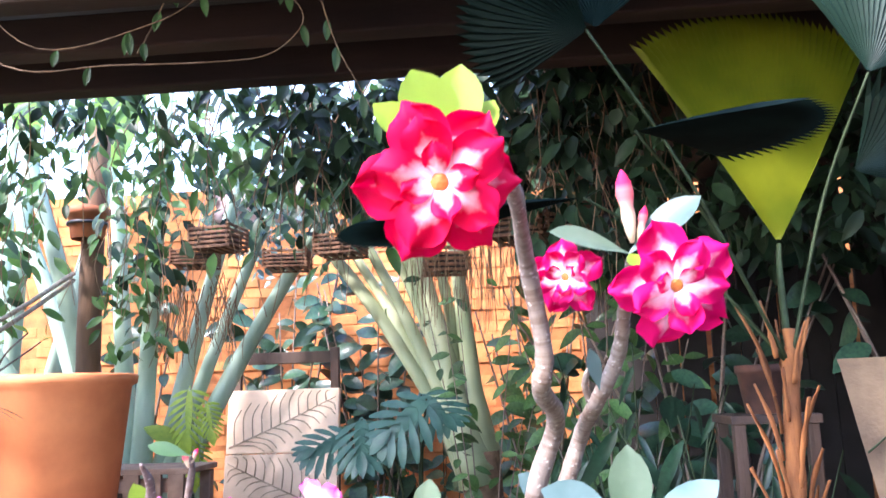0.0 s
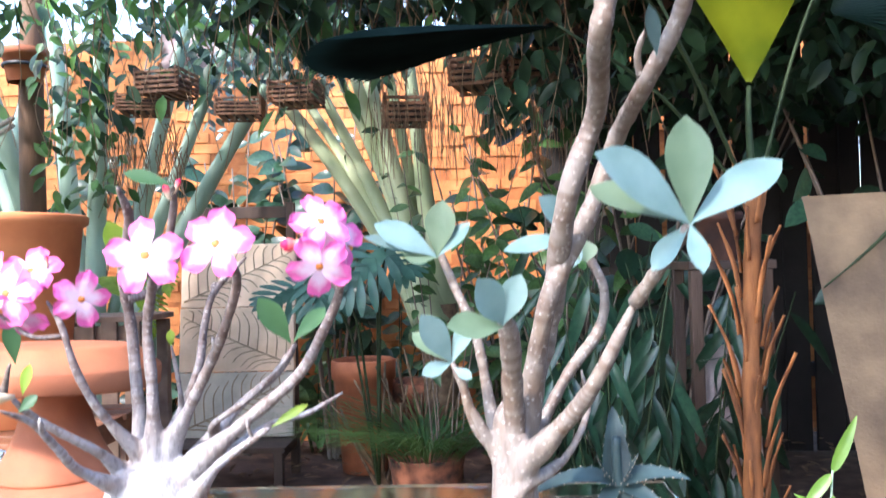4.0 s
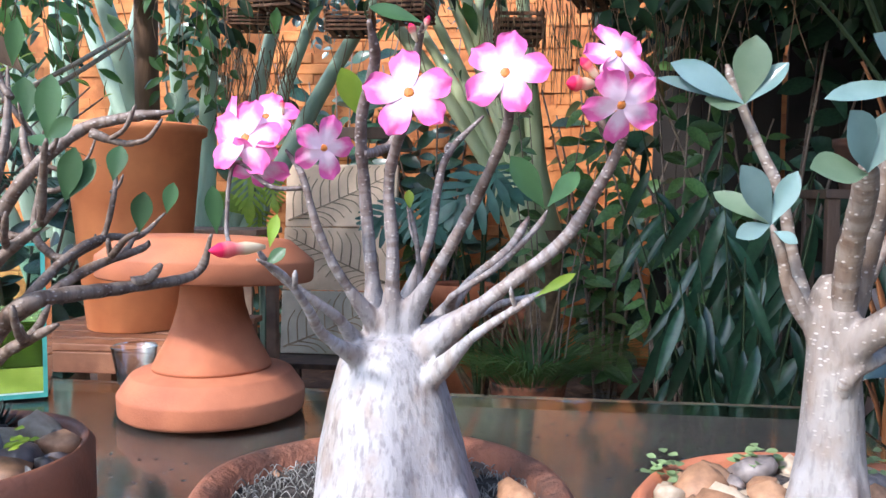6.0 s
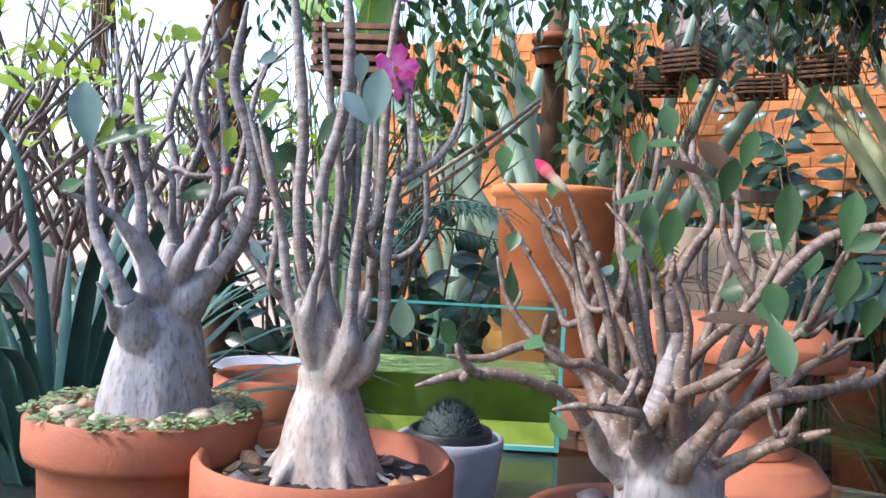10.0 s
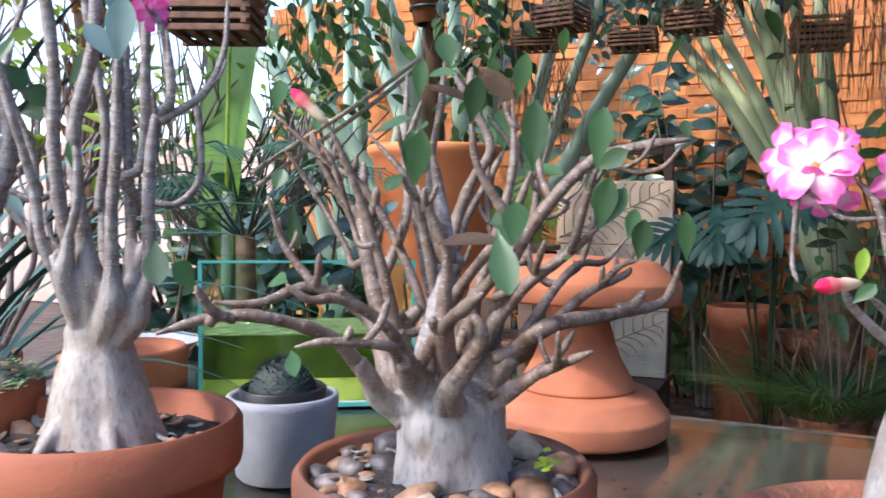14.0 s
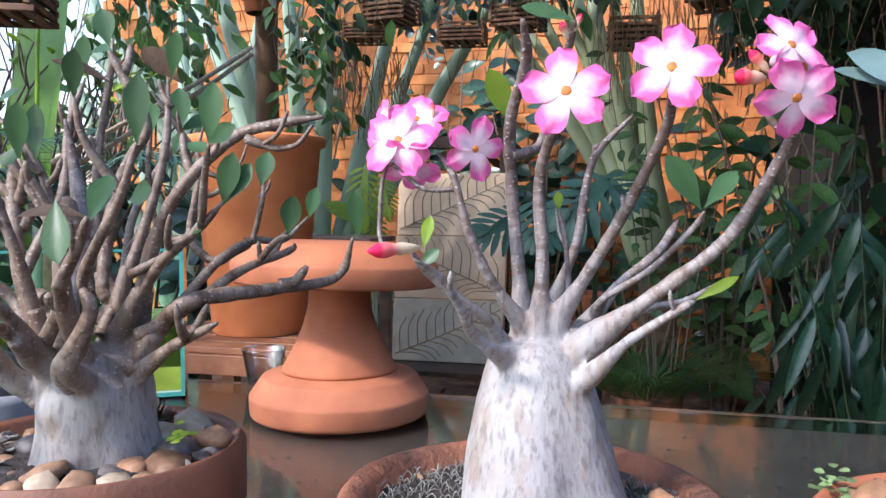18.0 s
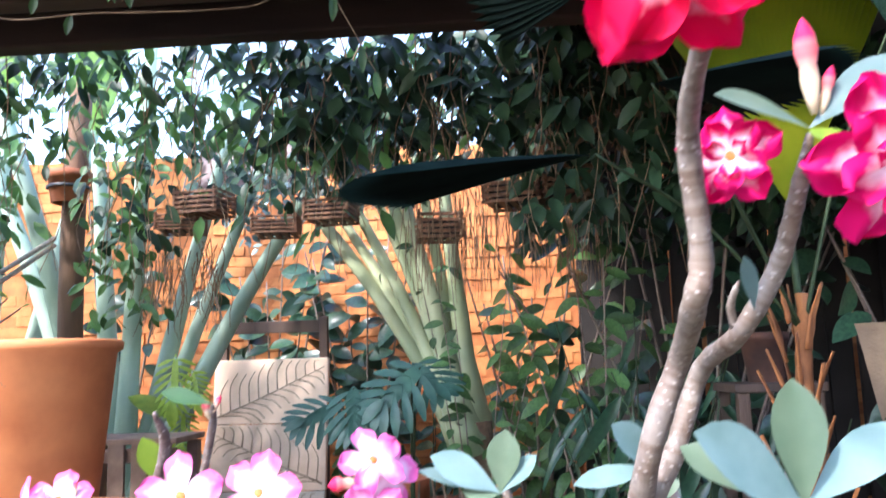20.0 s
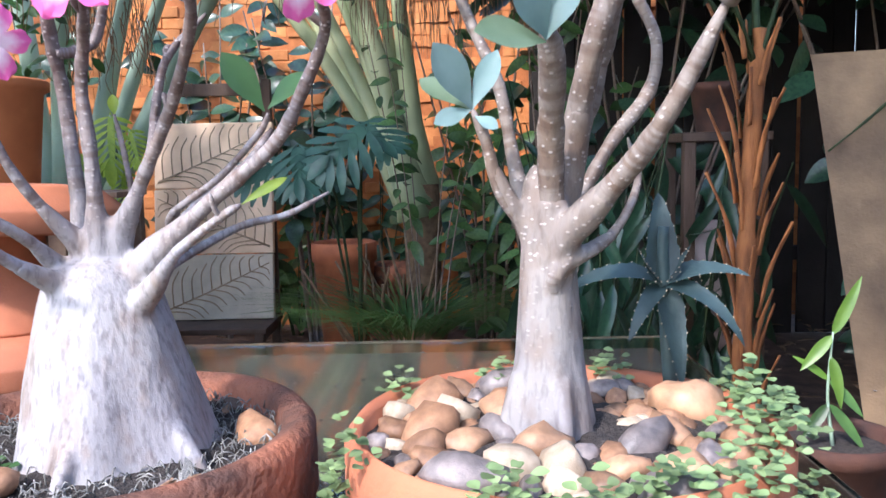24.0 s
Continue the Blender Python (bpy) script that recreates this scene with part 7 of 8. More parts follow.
branch(rose_old, [(0.0807, 0.0101, 0.1523), (0.0927, -0.0055, 0.1798), (0.1, -0.0128, 0.1982)], 0.00230769, 0.00128, BARK_OLD)
branch(rose_old, [(-0.0633, 0.0284, 0.1661), (-0.0844, 0.022, 0.189), (-0.0982, 0.0128, 0.2257)], 0.00346154, 0.0016, BARK_OLD)
branch(rose_old, [(-0.0477, 0.0174, 0.1202), (-0.0431, 0.045, 0.1706), (-0.0523, 0.0633, 0.2165), (-0.0477, 0.0725, 0.2532)], 0.00423077, 0.0016, BARK_OLD)
branch(rose_old, [(-0.0826, -0.0055, 0.1266), (-0.1028, -0.0101, 0.1523), (-0.1092, -0.0193, 0.1844)], 0.00276923, 0.00128, BARK_OLD)
branch(rose_old, [(0.0193, -0.0303, 0.1064), (0.0229, -0.0422, 0.1523), (0.0138, -0.056, 0.189)], 0.00384615, 0.0016, BARK_OLD)
branch(rose_old, [(0.0578, -0.0312, 0.1706), (0.044, -0.0422, 0.1982), (0.0413, -0.0468, 0.2211)], 0.00261538, 0.00128, BARK_OLD)
branch(rose_old, [(0.0073, 0.0266, 0.0881), (0.0165, 0.045, 0.1615), (0.0303, 0.0541, 0.2073), (0.0284, 0.0633, 0.2486)], 0.00423077, 0.0016, BARK_OLD)
blade(rose_old, (0.1266, 0.144, 0.1413), (0.1275, 0.1349, 0.1752), (0.25, -0.95, -0.3), 0.0131, LEAF, 0.08)
blade(rose_old, (0.0789, -0.1064, 0.167), (0.0899, -0.1202, 0.1404), (0.25, -0.95, -0.3), 0.0134, LEAF, 0.08)
blade(rose_old, (0.0789, -0.0835, 0.1578), (0.0716, -0.0606, 0.1817), (0.25, -0.95, -0.3), 0.0134, LEAF, 0.08)
blade(rose_old, (0.0963, 0.0083, 0.1642), (0.1037, 0.0055, 0.1945), (0.25, -0.95, -0.3), 0.0139, LEAF, 0.08)
blade(rose_old, (0.0982, 0.0083, 0.1661), (0.111, 0.0128, 0.189), (0.25, -0.95, -0.3), 0.0123, LEAF, 0.08)
blade(rose_old, (0.067, 0.111, 0.178), (0.0706, 0.1147, 0.2028), (0.25, -0.95, -0.3), 0.0146, LEAF, 0.08)
blade(rose_old, (0.1073, 0.0697, 0.145), (0.1119, 0.067, 0.1706), (0.25, -0.95, -0.3), 0.0139, LEAF, 0.08)
blade(rose_old, (0.0725, -0.0376, 0.1963), (0.0752, -0.0413, 0.233), (0.25, -0.95, -0.3), 0.0146, LEAF, 0.08)
blade(rose_old, (0.1, -0.0128, 0.1982), (0.1046, -0.0156, 0.2312), (0.25, -0.95, -0.3), 0.0139, LEAF, 0.08)
blade(rose_old, (0.1, -0.0128, 0.1982), (0.1174, -0.0174, 0.2073), (0.25, -0.95, -0.3), 0.0108, LEAF, 0.08)
blade(rose_old, (0.1394, 0.0523, 0.2183), (0.1358, 0.0541, 0.2303), (0.25, -0.95, -0.3), 0.0077, LEAF, 0.08)
blade(rose_old, (0.0835, 0.155, 0.155), (0.089, 0.155, 0.178), (0.25, -0.95, -0.3), 0.0116, LEAF, 0.08)
blade(rose_old, (-0.0477, 0.0725, 0.2532), (-0.0431, 0.0679, 0.2807), (0.25, -0.95, -0.3), 0.0123, LEAF, 0.08)
blade(rose_old, (0.0284, 0.0633, 0.2486), (0.0376, 0.0541, 0.2761), (0.25, -0.95, -0.3), 0.0123, LEAF, 0.08)
blade(rose_old, (0.0138, -0.056, 0.189), (0.0211, -0.0651, 0.2165), (0.25, -0.95, -0.3), 0.0139, LEAF, 0.08)
blade(rose_old, (0.0413, -0.0468, 0.2211), (0.0486, -0.056, 0.244), (0.25, -0.95, -0.3), 0.0123, LEAF, 0.08)
blade(rose_old, (0.0807, -0.0881, 0.1587), (0.044, -0.0927, 0.1688), (0.25, -0.6, 0.6), 0.013, LEAF_DRY, 0.3)
blade(rose_old, (0.0303, -0.0009, 0.2349), (-0.0018, -0.0101, 0.255), (0.25, -0.6, 0.6), 0.012, LEAF_DRY, 0.2)
flower_bud(rose_old, (-0.0523, -0.0394, 0.2257), (-0.0725, -0.0468, 0.2459), 0.0042)
# tall many-stemmed one
branch(rose_tall, [(-0.009, -0.014, 0.105), (-0.019, -0.032, 0.148), (-0.025, -0.035, 0.191), (-0.028, -0.048, 0.237), (-0.037, -0.053, 0.274)], 0.0056, 0.0029)
branch(rose_tall, [(-0.01, -0.003, 0.112), (-0.024, -0.011, 0.164), (-0.029, -0.014, 0.217), (-0.029, -0.013, 0.274), (-0.036, -0.016, 0.34), (-0.042, -0.02, 0.393)], 0.0066, 0.0044)
branch(rose_tall, [(0.008, -0.015, 0.119), (0.001, -0.019, 0.174), (-0.002, -0.02, 0.23), (0.009, -0.013, 0.286), (0.011, -0.012, 0.337), (0.007, -0.014, 0.388)], 0.0068, 0.0043)
branch(rose_tall, [(-0.012, 0.019, 0.11), (-0.023, 0.025, 0.164), (-0.024, 0.037, 0.233), (-0.029, 0.046, 0.305), (-0.04, 0.051, 0.374)], 0.0059, 0.0039)
branch(rose_tall, [(0.027, -0.015, 0.108), (0.034, -0.022, 0.168), (0.041, -0.024, 0.217), (0.045, -0.026, 0.274)], 0.0059, 0.0037)
branch(rose_tall, [(0.032, -0.001, 0.097), (0.048, -0.003, 0.13), (0.048, -0.002, 0.189), (0.052, 0.001, 0.235), (0.061, 0.006, 0.252), (0.059, 0.005, 0.298)], 0.0060, 0.0034)
branch(rose_tall, [(0.054, 0.002, 0.235), (0.072, 0.025, 0.256), (0.085, 0.033, 0.286), (0.087, 0.035, 0.322)], 0.0038, 0.0021)
branch(rose_tall, [(0.0007, 0.0434, 0.161), (0.0074, 0.0392, 0.1664), (0.014, 0.035, 0.179), (0.03, 0.045, 0.179), (0.044, 0.054, 0.198), (0.044, 0.054, 0.243), (0.035, 0.049, 0.284)], 0.0036, 0.0027)
branch(rose_tall, [(0.0003, -0.0319, 0.1279), (-0.0004, -0.0319, 0.1325), (-0.001, -0.032, 0.141), (0.011, -0.031, 0.175), (0.012, -0.03, 0.208), (0.01, -0.031, 0.217)], 0.0042, 0.0029)
branch(rose_tall, [(-0.005, 0.035, 0.118), (-0.014, 0.042, 0.187), (-0.023, 0.049, 0.258), (-0.024, 0.049, 0.329)], 0.0055, 0.0038)
branch(rose_tall, [(-0.014, -0.023, 0.1265), (-0.012, -0.0185, 0.1304), (-0.01, -0.014, 0.139), (-0.006, -0.035, 0.141), (0.004, -0.03, 0.12)], 0.0039, 0.0034)
branch(rose_tall, [(-0.0118, -0.004, 0.1185), (-0.0329, 0.001, 0.1198), (-0.054, 0.006, 0.135), (-0.086, -0.002, 0.171), (-0.108, -0.003, 0.198), (-0.112, -0.005, 0.217)], 0.0051, 0.0038)
branch(rose_tall, [(0.014, 0.035, 0.179), (0.013, 0.023, 0.1835), (0.012, 0.011, 0.197), (0.023, 0.018, 0.21), (0.025, 0.02, 0.276), (0.026, 0.021, 0.334), (0.031, 0.024, 0.395)], 0.0048, 0.0035)
branch(rose_tall, [(-0.026, 0.023, 0.173), (-0.021, 0.026, 0.233), (-0.038, 0.029, 0.303), (-0.046, 0.025, 0.369)], 0.0046, 0.0033)
branch(rose_tall, [(-0.058, 0.005, 0.1395), (-0.0585, -0.002, 0.1437), (-0.059, -0.009, 0.154), (-0.057, -0.007, 0.208), (-0.07, -0.015, 0.253), (-0.083, -0.022, 0.298)], 0.0041, 0.0027)
branch(rose_tall, [(-0.005, 0.035, 0.118), (-0.001, 0.0375, 0.1243), (0.003, 0.04, 0.137), (-0.003, 0.049, 0.201), (-0.008, 0.058, 0.258), (-0.016, 0.054, 0.329)], 0.0046, 0.0028)
blade(rose_tall, (0.046, -0.026, 0.272), (0.056, -0.032, 0.313), (0.518, -0.855, 0.008), 0.021, LEAF_GREY, 0.10)
blade(rose_tall, (0.046, -0.026, 0.272), (0.028, -0.037, 0.298), (0.518, -0.855, 0.008), 0.015, LEAF_GREY, 0.10)
blade(rose_tall, (0.087, -0.037, 0.155), (0.095, -0.045, 0.128), (0.518, -0.855, 0.008), 0.017, LEAF_OLIVE, 0.10)
blade(rose_tall, (-0.02, -0.008, 0.262), (0.002, -0.006, 0.289), (0.518, -0.855, 0.008), 0.017, LEAF, 0.10)
blade(rose_tall, (0.007, 0.009, 0.311), (0.006, 0.009, 0.337), (0.518, -0.855, 0.008), 0.013, LEAF_GREY, 0.10)
blade(rose_tall, (0.01, -0.031, 0.2), (0.007, -0.033, 0.221), (0.518, -0.855, 0.008), 0.007, LEAF, 0.10)
blade(rose_tall, (-0.024, 0.024, 0.177), (-0.028, 0.022, 0.2), (0.518, -0.855, 0.008), 0.009, LEAF_LIME, 0.10)
blade(rose_tall, (-0.038, -0.054, 0.27), (-0.028, -0.047, 0.291), (0.518, -0.855, 0.008), 0.009, LEAF, 0.10)
blade(rose_tall, (-0.036, -0.006, 0.249), (-0.045, -0.023, 0.261), (0.518, -0.855, 0.008), 0.018, LEAF, 0.10)
branch(rose_tall, [(0.061, 0.006, 0.252), (0.056, 0.004, 0.298), (0.05, 0, 0.311)], 0.0029, 0.0021)
flower_single_hot(rose_tall, (0.047, -0.001, 0.319), (0.84, -0.532, 0.109), 0.0369, 20)
flower_single_hot(rose_tall, (0.05, 0, 0.309), (0.907, -0.268, -0.325), 0.0252, 50)
flower_single_hot(rose_tall, (0.031, 0.024, 0.391), (0.656, -0.705, -0.269), 0.0264, 0)
# broad grey one
branch(rose_grey, [(0.014, -0.026, 0.076), (0.017, -0.047, 0.111), (-0.003, -0.059, 0.159), (-0.008, -0.062, 0.217)], 0.0106, 0.0040)
branch(rose_grey, [(0.018, -0.012, 0.112), (0.014, -0.026, 0.147), (0.009, -0.028, 0.193), (0, -0.045, 0.242), (-0.007, -0.049, 0.269)], 0.0084, 0.0032)
branch(rose_grey, [(0.012, 0.008, 0.114), (0.01, 0.007, 0.157), (-0.006, -0.002, 0.186), (-0.016, -0.008, 0.234), (-0.024, -0.012, 0.291)], 0.0082, 0.0034)
branch(rose_grey, [(0.033, 0.009, 0.103), (0.067, 0.019, 0.14), (0.089, 0.021, 0.186), (0.085, 0.018, 0.237), (0.071, 0.01, 0.283), (0.077, 0.014, 0.348)], 0.0104, 0.0037)
branch(rose_grey, [(0.017, 0.011, 0.109), (0.024, 0.016, 0.148), (0.059, 0.025, 0.192), (0.075, 0.035, 0.19), (0.091, 0.045, 0.188)], 0.0077, 0.0033)
branch(rose_grey, [(0.044, -0.008, 0.134), (0.063, -0.007, 0.167), (0.07, -0.003, 0.203), (0.053, -0.013, 0.257), (0.042, -0.019, 0.311)], 0.0055, 0.0027)
branch(rose_grey, [(0.07, -0.003, 0.208), (0.06, -0.02, 0.26), (0.068, -0.015, 0.31)], 0.0041, 0.0027)
branch(rose_grey, [(0.014, -0.026, 0.142), (0.004, -0.043, 0.165), (-0.007, -0.061, 0.177), (-0.017, -0.079, 0.185)], 0.0051, 0.0022)
branch(rose_grey, [(-0.006, -0.002, 0.186), (0.009, 0.007, 0.21), (0.03, 0.008, 0.205), (0.052, 0.021, 0.206)], 0.0043, 0.0024)
branch(rose_grey, [(0.008, -0.041, 0.078), (0.019, -0.058, 0.098), (0.018, -0.07, 0.116)], 0.0036, 0.0017)
branch(rose_grey, [(-0.013, 0.028, 0.138), (-0.026, 0.044, 0.194), (-0.045, 0.045, 0.262), (-0.029, 0.056, 0.326)], 0.0065, 0.0031)
branch(rose_grey, [(0.009, 0.042, 0.118), (0.006, 0.063, 0.169), (0.001, 0.072, 0.238), (-0.01, 0.066, 0.316), (-0.016, 0.063, 0.368)], 0.0065, 0.0031)
branch(rose_grey, [(-0.029, 0.018, 0.117), (-0.078, 0.024, 0.157), (-0.101, 0.022, 0.209), (-0.139, 0.011, 0.274)], 0.0065, 0.0032)
branch(rose_grey, [(0.009, -0.028, 0.193), (0.021, -0.02, 0.226), (0.033, -0.013, 0.242)], 0.0032, 0.0018)
branch(rose_grey, [(0.059, 0.025, 0.192), (0.058, 0.037, 0.231), (0.051, 0.056, 0.283), (0.055, 0.071, 0.331)], 0.0043, 0.0025)
branch(rose_grey, [(0.01, 0.007, 0.157), (0.024, -0.007, 0.19), (0.022, -0.009, 0.204), (0.01, -0.028, 0.216)], 0.0039, 0.0023)
branch(rose_grey, [(-0.101, 0.022, 0.209), (-0.103, 0.034, 0.275), (-0.118, 0.037, 0.347)], 0.0042, 0.0022)
branch(rose_grey, [(0.006, 0.063, 0.169), (0.037, 0.082, 0.15), (0.057, 0.094, 0.161)], 0.0041, 0.0031)
branch(rose_grey, [(-0.026, 0.044, 0.194), (-0.01, 0.055, 0.251), (-0.022, 0.059, 0.336), (-0.003, 0.071, 0.384)], 0.0041, 0.0021)
branch(rose_grey, [(0.017, -0.047, 0.111), (-0.008, -0.039, 0.137), (-0.029, -0.04, 0.146)], 0.0027, 0.0014)
blade(rose_grey, (-0.008, -0.062, 0.217), (-0.008, -0.073, 0.271), (0.518, -0.855, 0.008), 0.027, LEAF_GREY, 0.10)
blade(rose_grey, (-0.008, -0.062, 0.22), (0.042, -0.043, 0.242), (0.518, -0.855, 0.008), 0.013, LEAF, 0.10)
blade(rose_grey, (-0.003, -0.058, 0.224), (0.005, -0.054, 0.245), (0.518, -0.855, 0.008), 0.011, LEAF_LIME, 0.10)
blade(rose_grey, (0.026, -0.006, 0.185), (0.062, 0.004, 0.195), (0.518, -0.855, 0.008), 0.017, LEAF, 0.10)
blade(rose_grey, (-0.011, -0.064, 0.195), (-0.019, -0.08, 0.185), (0.518, -0.855, 0.008), 0.015, LEAF, 0.10)
blade(rose_grey, (0.08, 0.027, 0.271), (0.096, 0.037, 0.276), (0.518, -0.855, 0.008), 0.014, LEAF_LIME, 0.10)
blade(rose_grey, (0.071, 0.01, 0.287), (0.055, 0.001, 0.289), (0.518, -0.855, 0.008), 0.012, LEAF_LIME, 0.10)
blade(rose_grey, (0.071, 0.045, 0.217), (0.091, 0.057, 0.223), (0.518, -0.855, 0.008), 0.022, LEAF, 0.10)
blade(rose_grey, (0.076, 0.025, 0.252), (0.091, 0.034, 0.234), (0.518, -0.855, 0.008), 0.019, LEAF, 0.10)
blade(rose_grey, (0.046, 0.03, 0.226), (0.049, 0.032, 0.25), (0.518, -0.855, 0.008), 0.013, LEAF_LIME, 0.10)
blade(rose_grey, (-0.018, -0.008, 0.287), (-0.001, 0.002, 0.289), (0.518, -0.855, 0.008), 0.011, LEAF_LIME, 0.10)
blade(rose_grey, (0.042, -0.019, 0.311), (0.054, -0.011, 0.316), (0.518, -0.855, 0.008), 0.011, LEAF_LIME, 0.10)
blade(rose_grey, (0.043, -0.018, 0.307), (0.034, -0.023, 0.325), (0.518, -0.855, 0.008), 0.011, LEAF_LIME, 0.10)
blade(rose_grey, (-0.022, 0.059, 0.336), (-0.038, 0.05, 0.346), (0.518, -0.855, 0.008), 0.013, LEAF_LIME, 0.10)
blade(rose_grey, (0.064, 0.042, 0.304), (0.079, 0.05, 0.314), (0.518, -0.855, 0.008), 0.014, LEAF_GREY, 0.10)
flower_bud(rose_grey, (0.053, 0.022, 0.206), (0.055, 0.023, 0.213), 0.0033)


grow_feet()
spurs(rose_old, 2, 41, 0.12)
spurs(rose_grey, 2, 42, 0.05)
spurs(rose_tall, 1, 43, 0.05)
spurs(rose_pink, 1, 44)


# ---- pebbles and herbs in the pots ----
def pebble_mesh(seed, mat):
    bm = bmesh.new()
    bmesh.ops.create_icosphere(bm, subdivisions=2, radius=1.0)
    for v in bm.verts:
        v.co *= 1 + 0.5 * noise.noise(v.co * 0.9 + Vector((seed * 3.1, 0, 0))) + 0.16 * noise.noise(v.co * 2.1 + Vector((0, seed * 2.3, 0)))
        v.co.z *= (0.72, 0.6, 0.8, 0.55, 0.68, 0.85)[seed % 6]
        v.co.y *= (0.85, 0.7, 0.92, 0.78, 0.62, 0.9)[seed % 6]
    me = bpy.data.meshes.new("pebble")
    bm.to_mesh(me)
    bm.free()
    me.polygons.foreach_set("use_smooth", [True] * len(me.polygons))
    me.materials.append(mat)
    return me


PEBBLES = [pebble_mesh(k, (STONE, STONE_GREY, STONE_WHITE, STONE_ORANGE, STONE_GREY, STONE)[k]) for k in range(6)] + [pebble_mesh(k + 6, (STONE_ORANGE, STONE_DARK, STONE_WHITE, STONE, STONE_GREY, STONE_DARK)[k]) for k in range(6)]


def pebbles(x, y, z, rmin, rmax, count, size, kinds, label, group, seed, dome=0.0):
    """Pebbles packed in a pot's mouth round the trunk, none through another."""
    rg = random.Random(seed)
    laid = []
    tries = 0
    while len(laid) < count and tries < 4000:
        tries += 1
        a, r = rg.random() * 2 * math.pi, math.sqrt(pick(rg, rmin * rmin, rmax * rmax))
        s = size * pick(rg, 0.42, 1.4)
        p = Vector((x + r * math.cos(a), y + r * math.sin(a), 0))
        if r + s * 0.7 > rmax or any((p - q).length < (s + t) * 0.68 for q, t in laid):
            continue
        laid.append((p, s))
        ob = new("pebble", PEBBLES[kinds[rg.randrange(len(kinds))]])
        ob.matrix_world = pose(p.x, p.y, z + s * 0.38 + dome * (1 - r / rmax), pick(rg, -25, 25), pick(rg, -25, 25), rg.random() * 360) @ Matrix.Scale(s, 4)
        tagged(ob, label, "pebble", group)


pebbles(-0.491, 0.642, TABLE + 0.122, 0.044, 0.093, 110, 0.0135, (0, 1, 4, 3, 7, 9, 11, 10, 8), "smooth brown or grey river pebble in the pot", "pebbles under the old desert rose", 1)
pebbles(0.05, 0.605, TABLE + 0.131, 0.03, 0.096, 110, 0.0125, (0, 2, 3, 4, 5, 6, 1, 9, 6, 8), "smooth tan river pebble among creeping herbs", "pebbles under the red desert rose", 2)
pebbles(-0.906, 0.548, TABLE + 0.164, 0.052, 0.088, 46, 0.0105, (2, 8, 2, 3, 9, 0), "cream pebble half sunk in moss", "pebbles under the grey desert rose", 3)
pebbles(-0.733, 0.575, TABLE + 0.136, 0.056, 0.09, 26, 0.0095, (0, 3, 6, 1, 9), "small tan pebble on dark soil", "pebbles under the tall desert rose", 4)
pebbles(-0.198, 0.668, TABLE + 0.105, 0.06, 0.1, 6, 0.011, (1, 0, 3), "small pebble on ashy soil", "pebbles under the pink desert rose", 5)


def chip_mesh(seed):
    """A torn flake of bark, thin and warped."""
    rg = random.Random(seed)
    bm = bmesh.new()
    n = 9
    top, low = [], []
    for i in range(n):
        a = 2 * math.pi * i / n
        r = pick(rg, 0.6, 1.1)
        x, y = r * math.cos(a), 0.45 * r * math.sin(a)
        z = 0.25 * x * x - 0.3 * y
        top.append(bm.verts.new((x, y, z + 0.07)))
        low.append(bm.verts.new((x, y, z - 0.07)))
    bm.faces.new(top)
    bm.faces.new(low[::-1])
    for i in range(n):
        bm.faces.new((low[i], low[(i + 1) % n], top[(i + 1) % n], top[i]))
    me = bpy.data.meshes.new("bark_chip")
    bm.to_mesh(me)
    bm.free()
    me.materials.append((LEAF_DRY, STONE, ASH)[seed % 3])
    return me


CHIPS = [chip_mesh(k) for k in range(6)]


def chips(x, y, z, rmin, rmax, count, size, group, seed):
    """Flakes of bark lying about on a pot's soil."""
    rg = random.Random(seed)
    for k in range(count):
        a, r = rg.random() * 2 * math.pi, pick(rg, rmin, rmax)
        ob = new("bark_chip", CHIPS[rg.randrange(6)])
        ob.matrix_world = pose(x + r * math.cos(a), y + r * math.sin(a), z, pick(rg, -20, 20), pick(rg, -20, 20), rg.random() * 360) @ Matrix.Scale(size * pick(rg, 0.5, 1.3), 4)
        tagged(ob, "torn flake of dry bark on potting soil", "bark chip", group)


chips(-0.733, 0.575, TABLE + 0.143, 0.05, 0.086, 26, 0.009, "bark chips under the tall desert rose", 11)
chips(-0.491, 0.642, TABLE + 0.131, 0.048, 0.088, 16, 0.009, "bark chips under the old desert rose", 12)
chips(-0.198, 0.668, TABLE + 0.111, 0.062, 0.094, 12, 0.009, "bark chips under the pink desert rose", 13)


def herb(name, x, y, z, spread, count, size, mat, label, seed, rise=0.02):
    """Small round-leaved creeping herb."""
    rg = random.Random(seed)
    bm = bmesh.new()
    for k in range(count):
        a, r = rg.random() * 2 * math.pi, spread * math.sqrt(rg.random())
        p = Vector((r * math.cos(a), r * math.sin(a), rise * rg.random() * (1.15 - r / spread) + 0.004))
        b = rg.random() * 2 * math.pi
        leaf(bm, p, (math.cos(b), math.sin(b), 0.3), (0, -0.3, 1), size * pick(rg, 0.6, 1.2), size * 0.9, 0.15, 0.15, 0.55, 5, tip=0.2)
    return whole(name, bm, mat, x, y, z, label, "herb", "creeping herbs", "stuff")


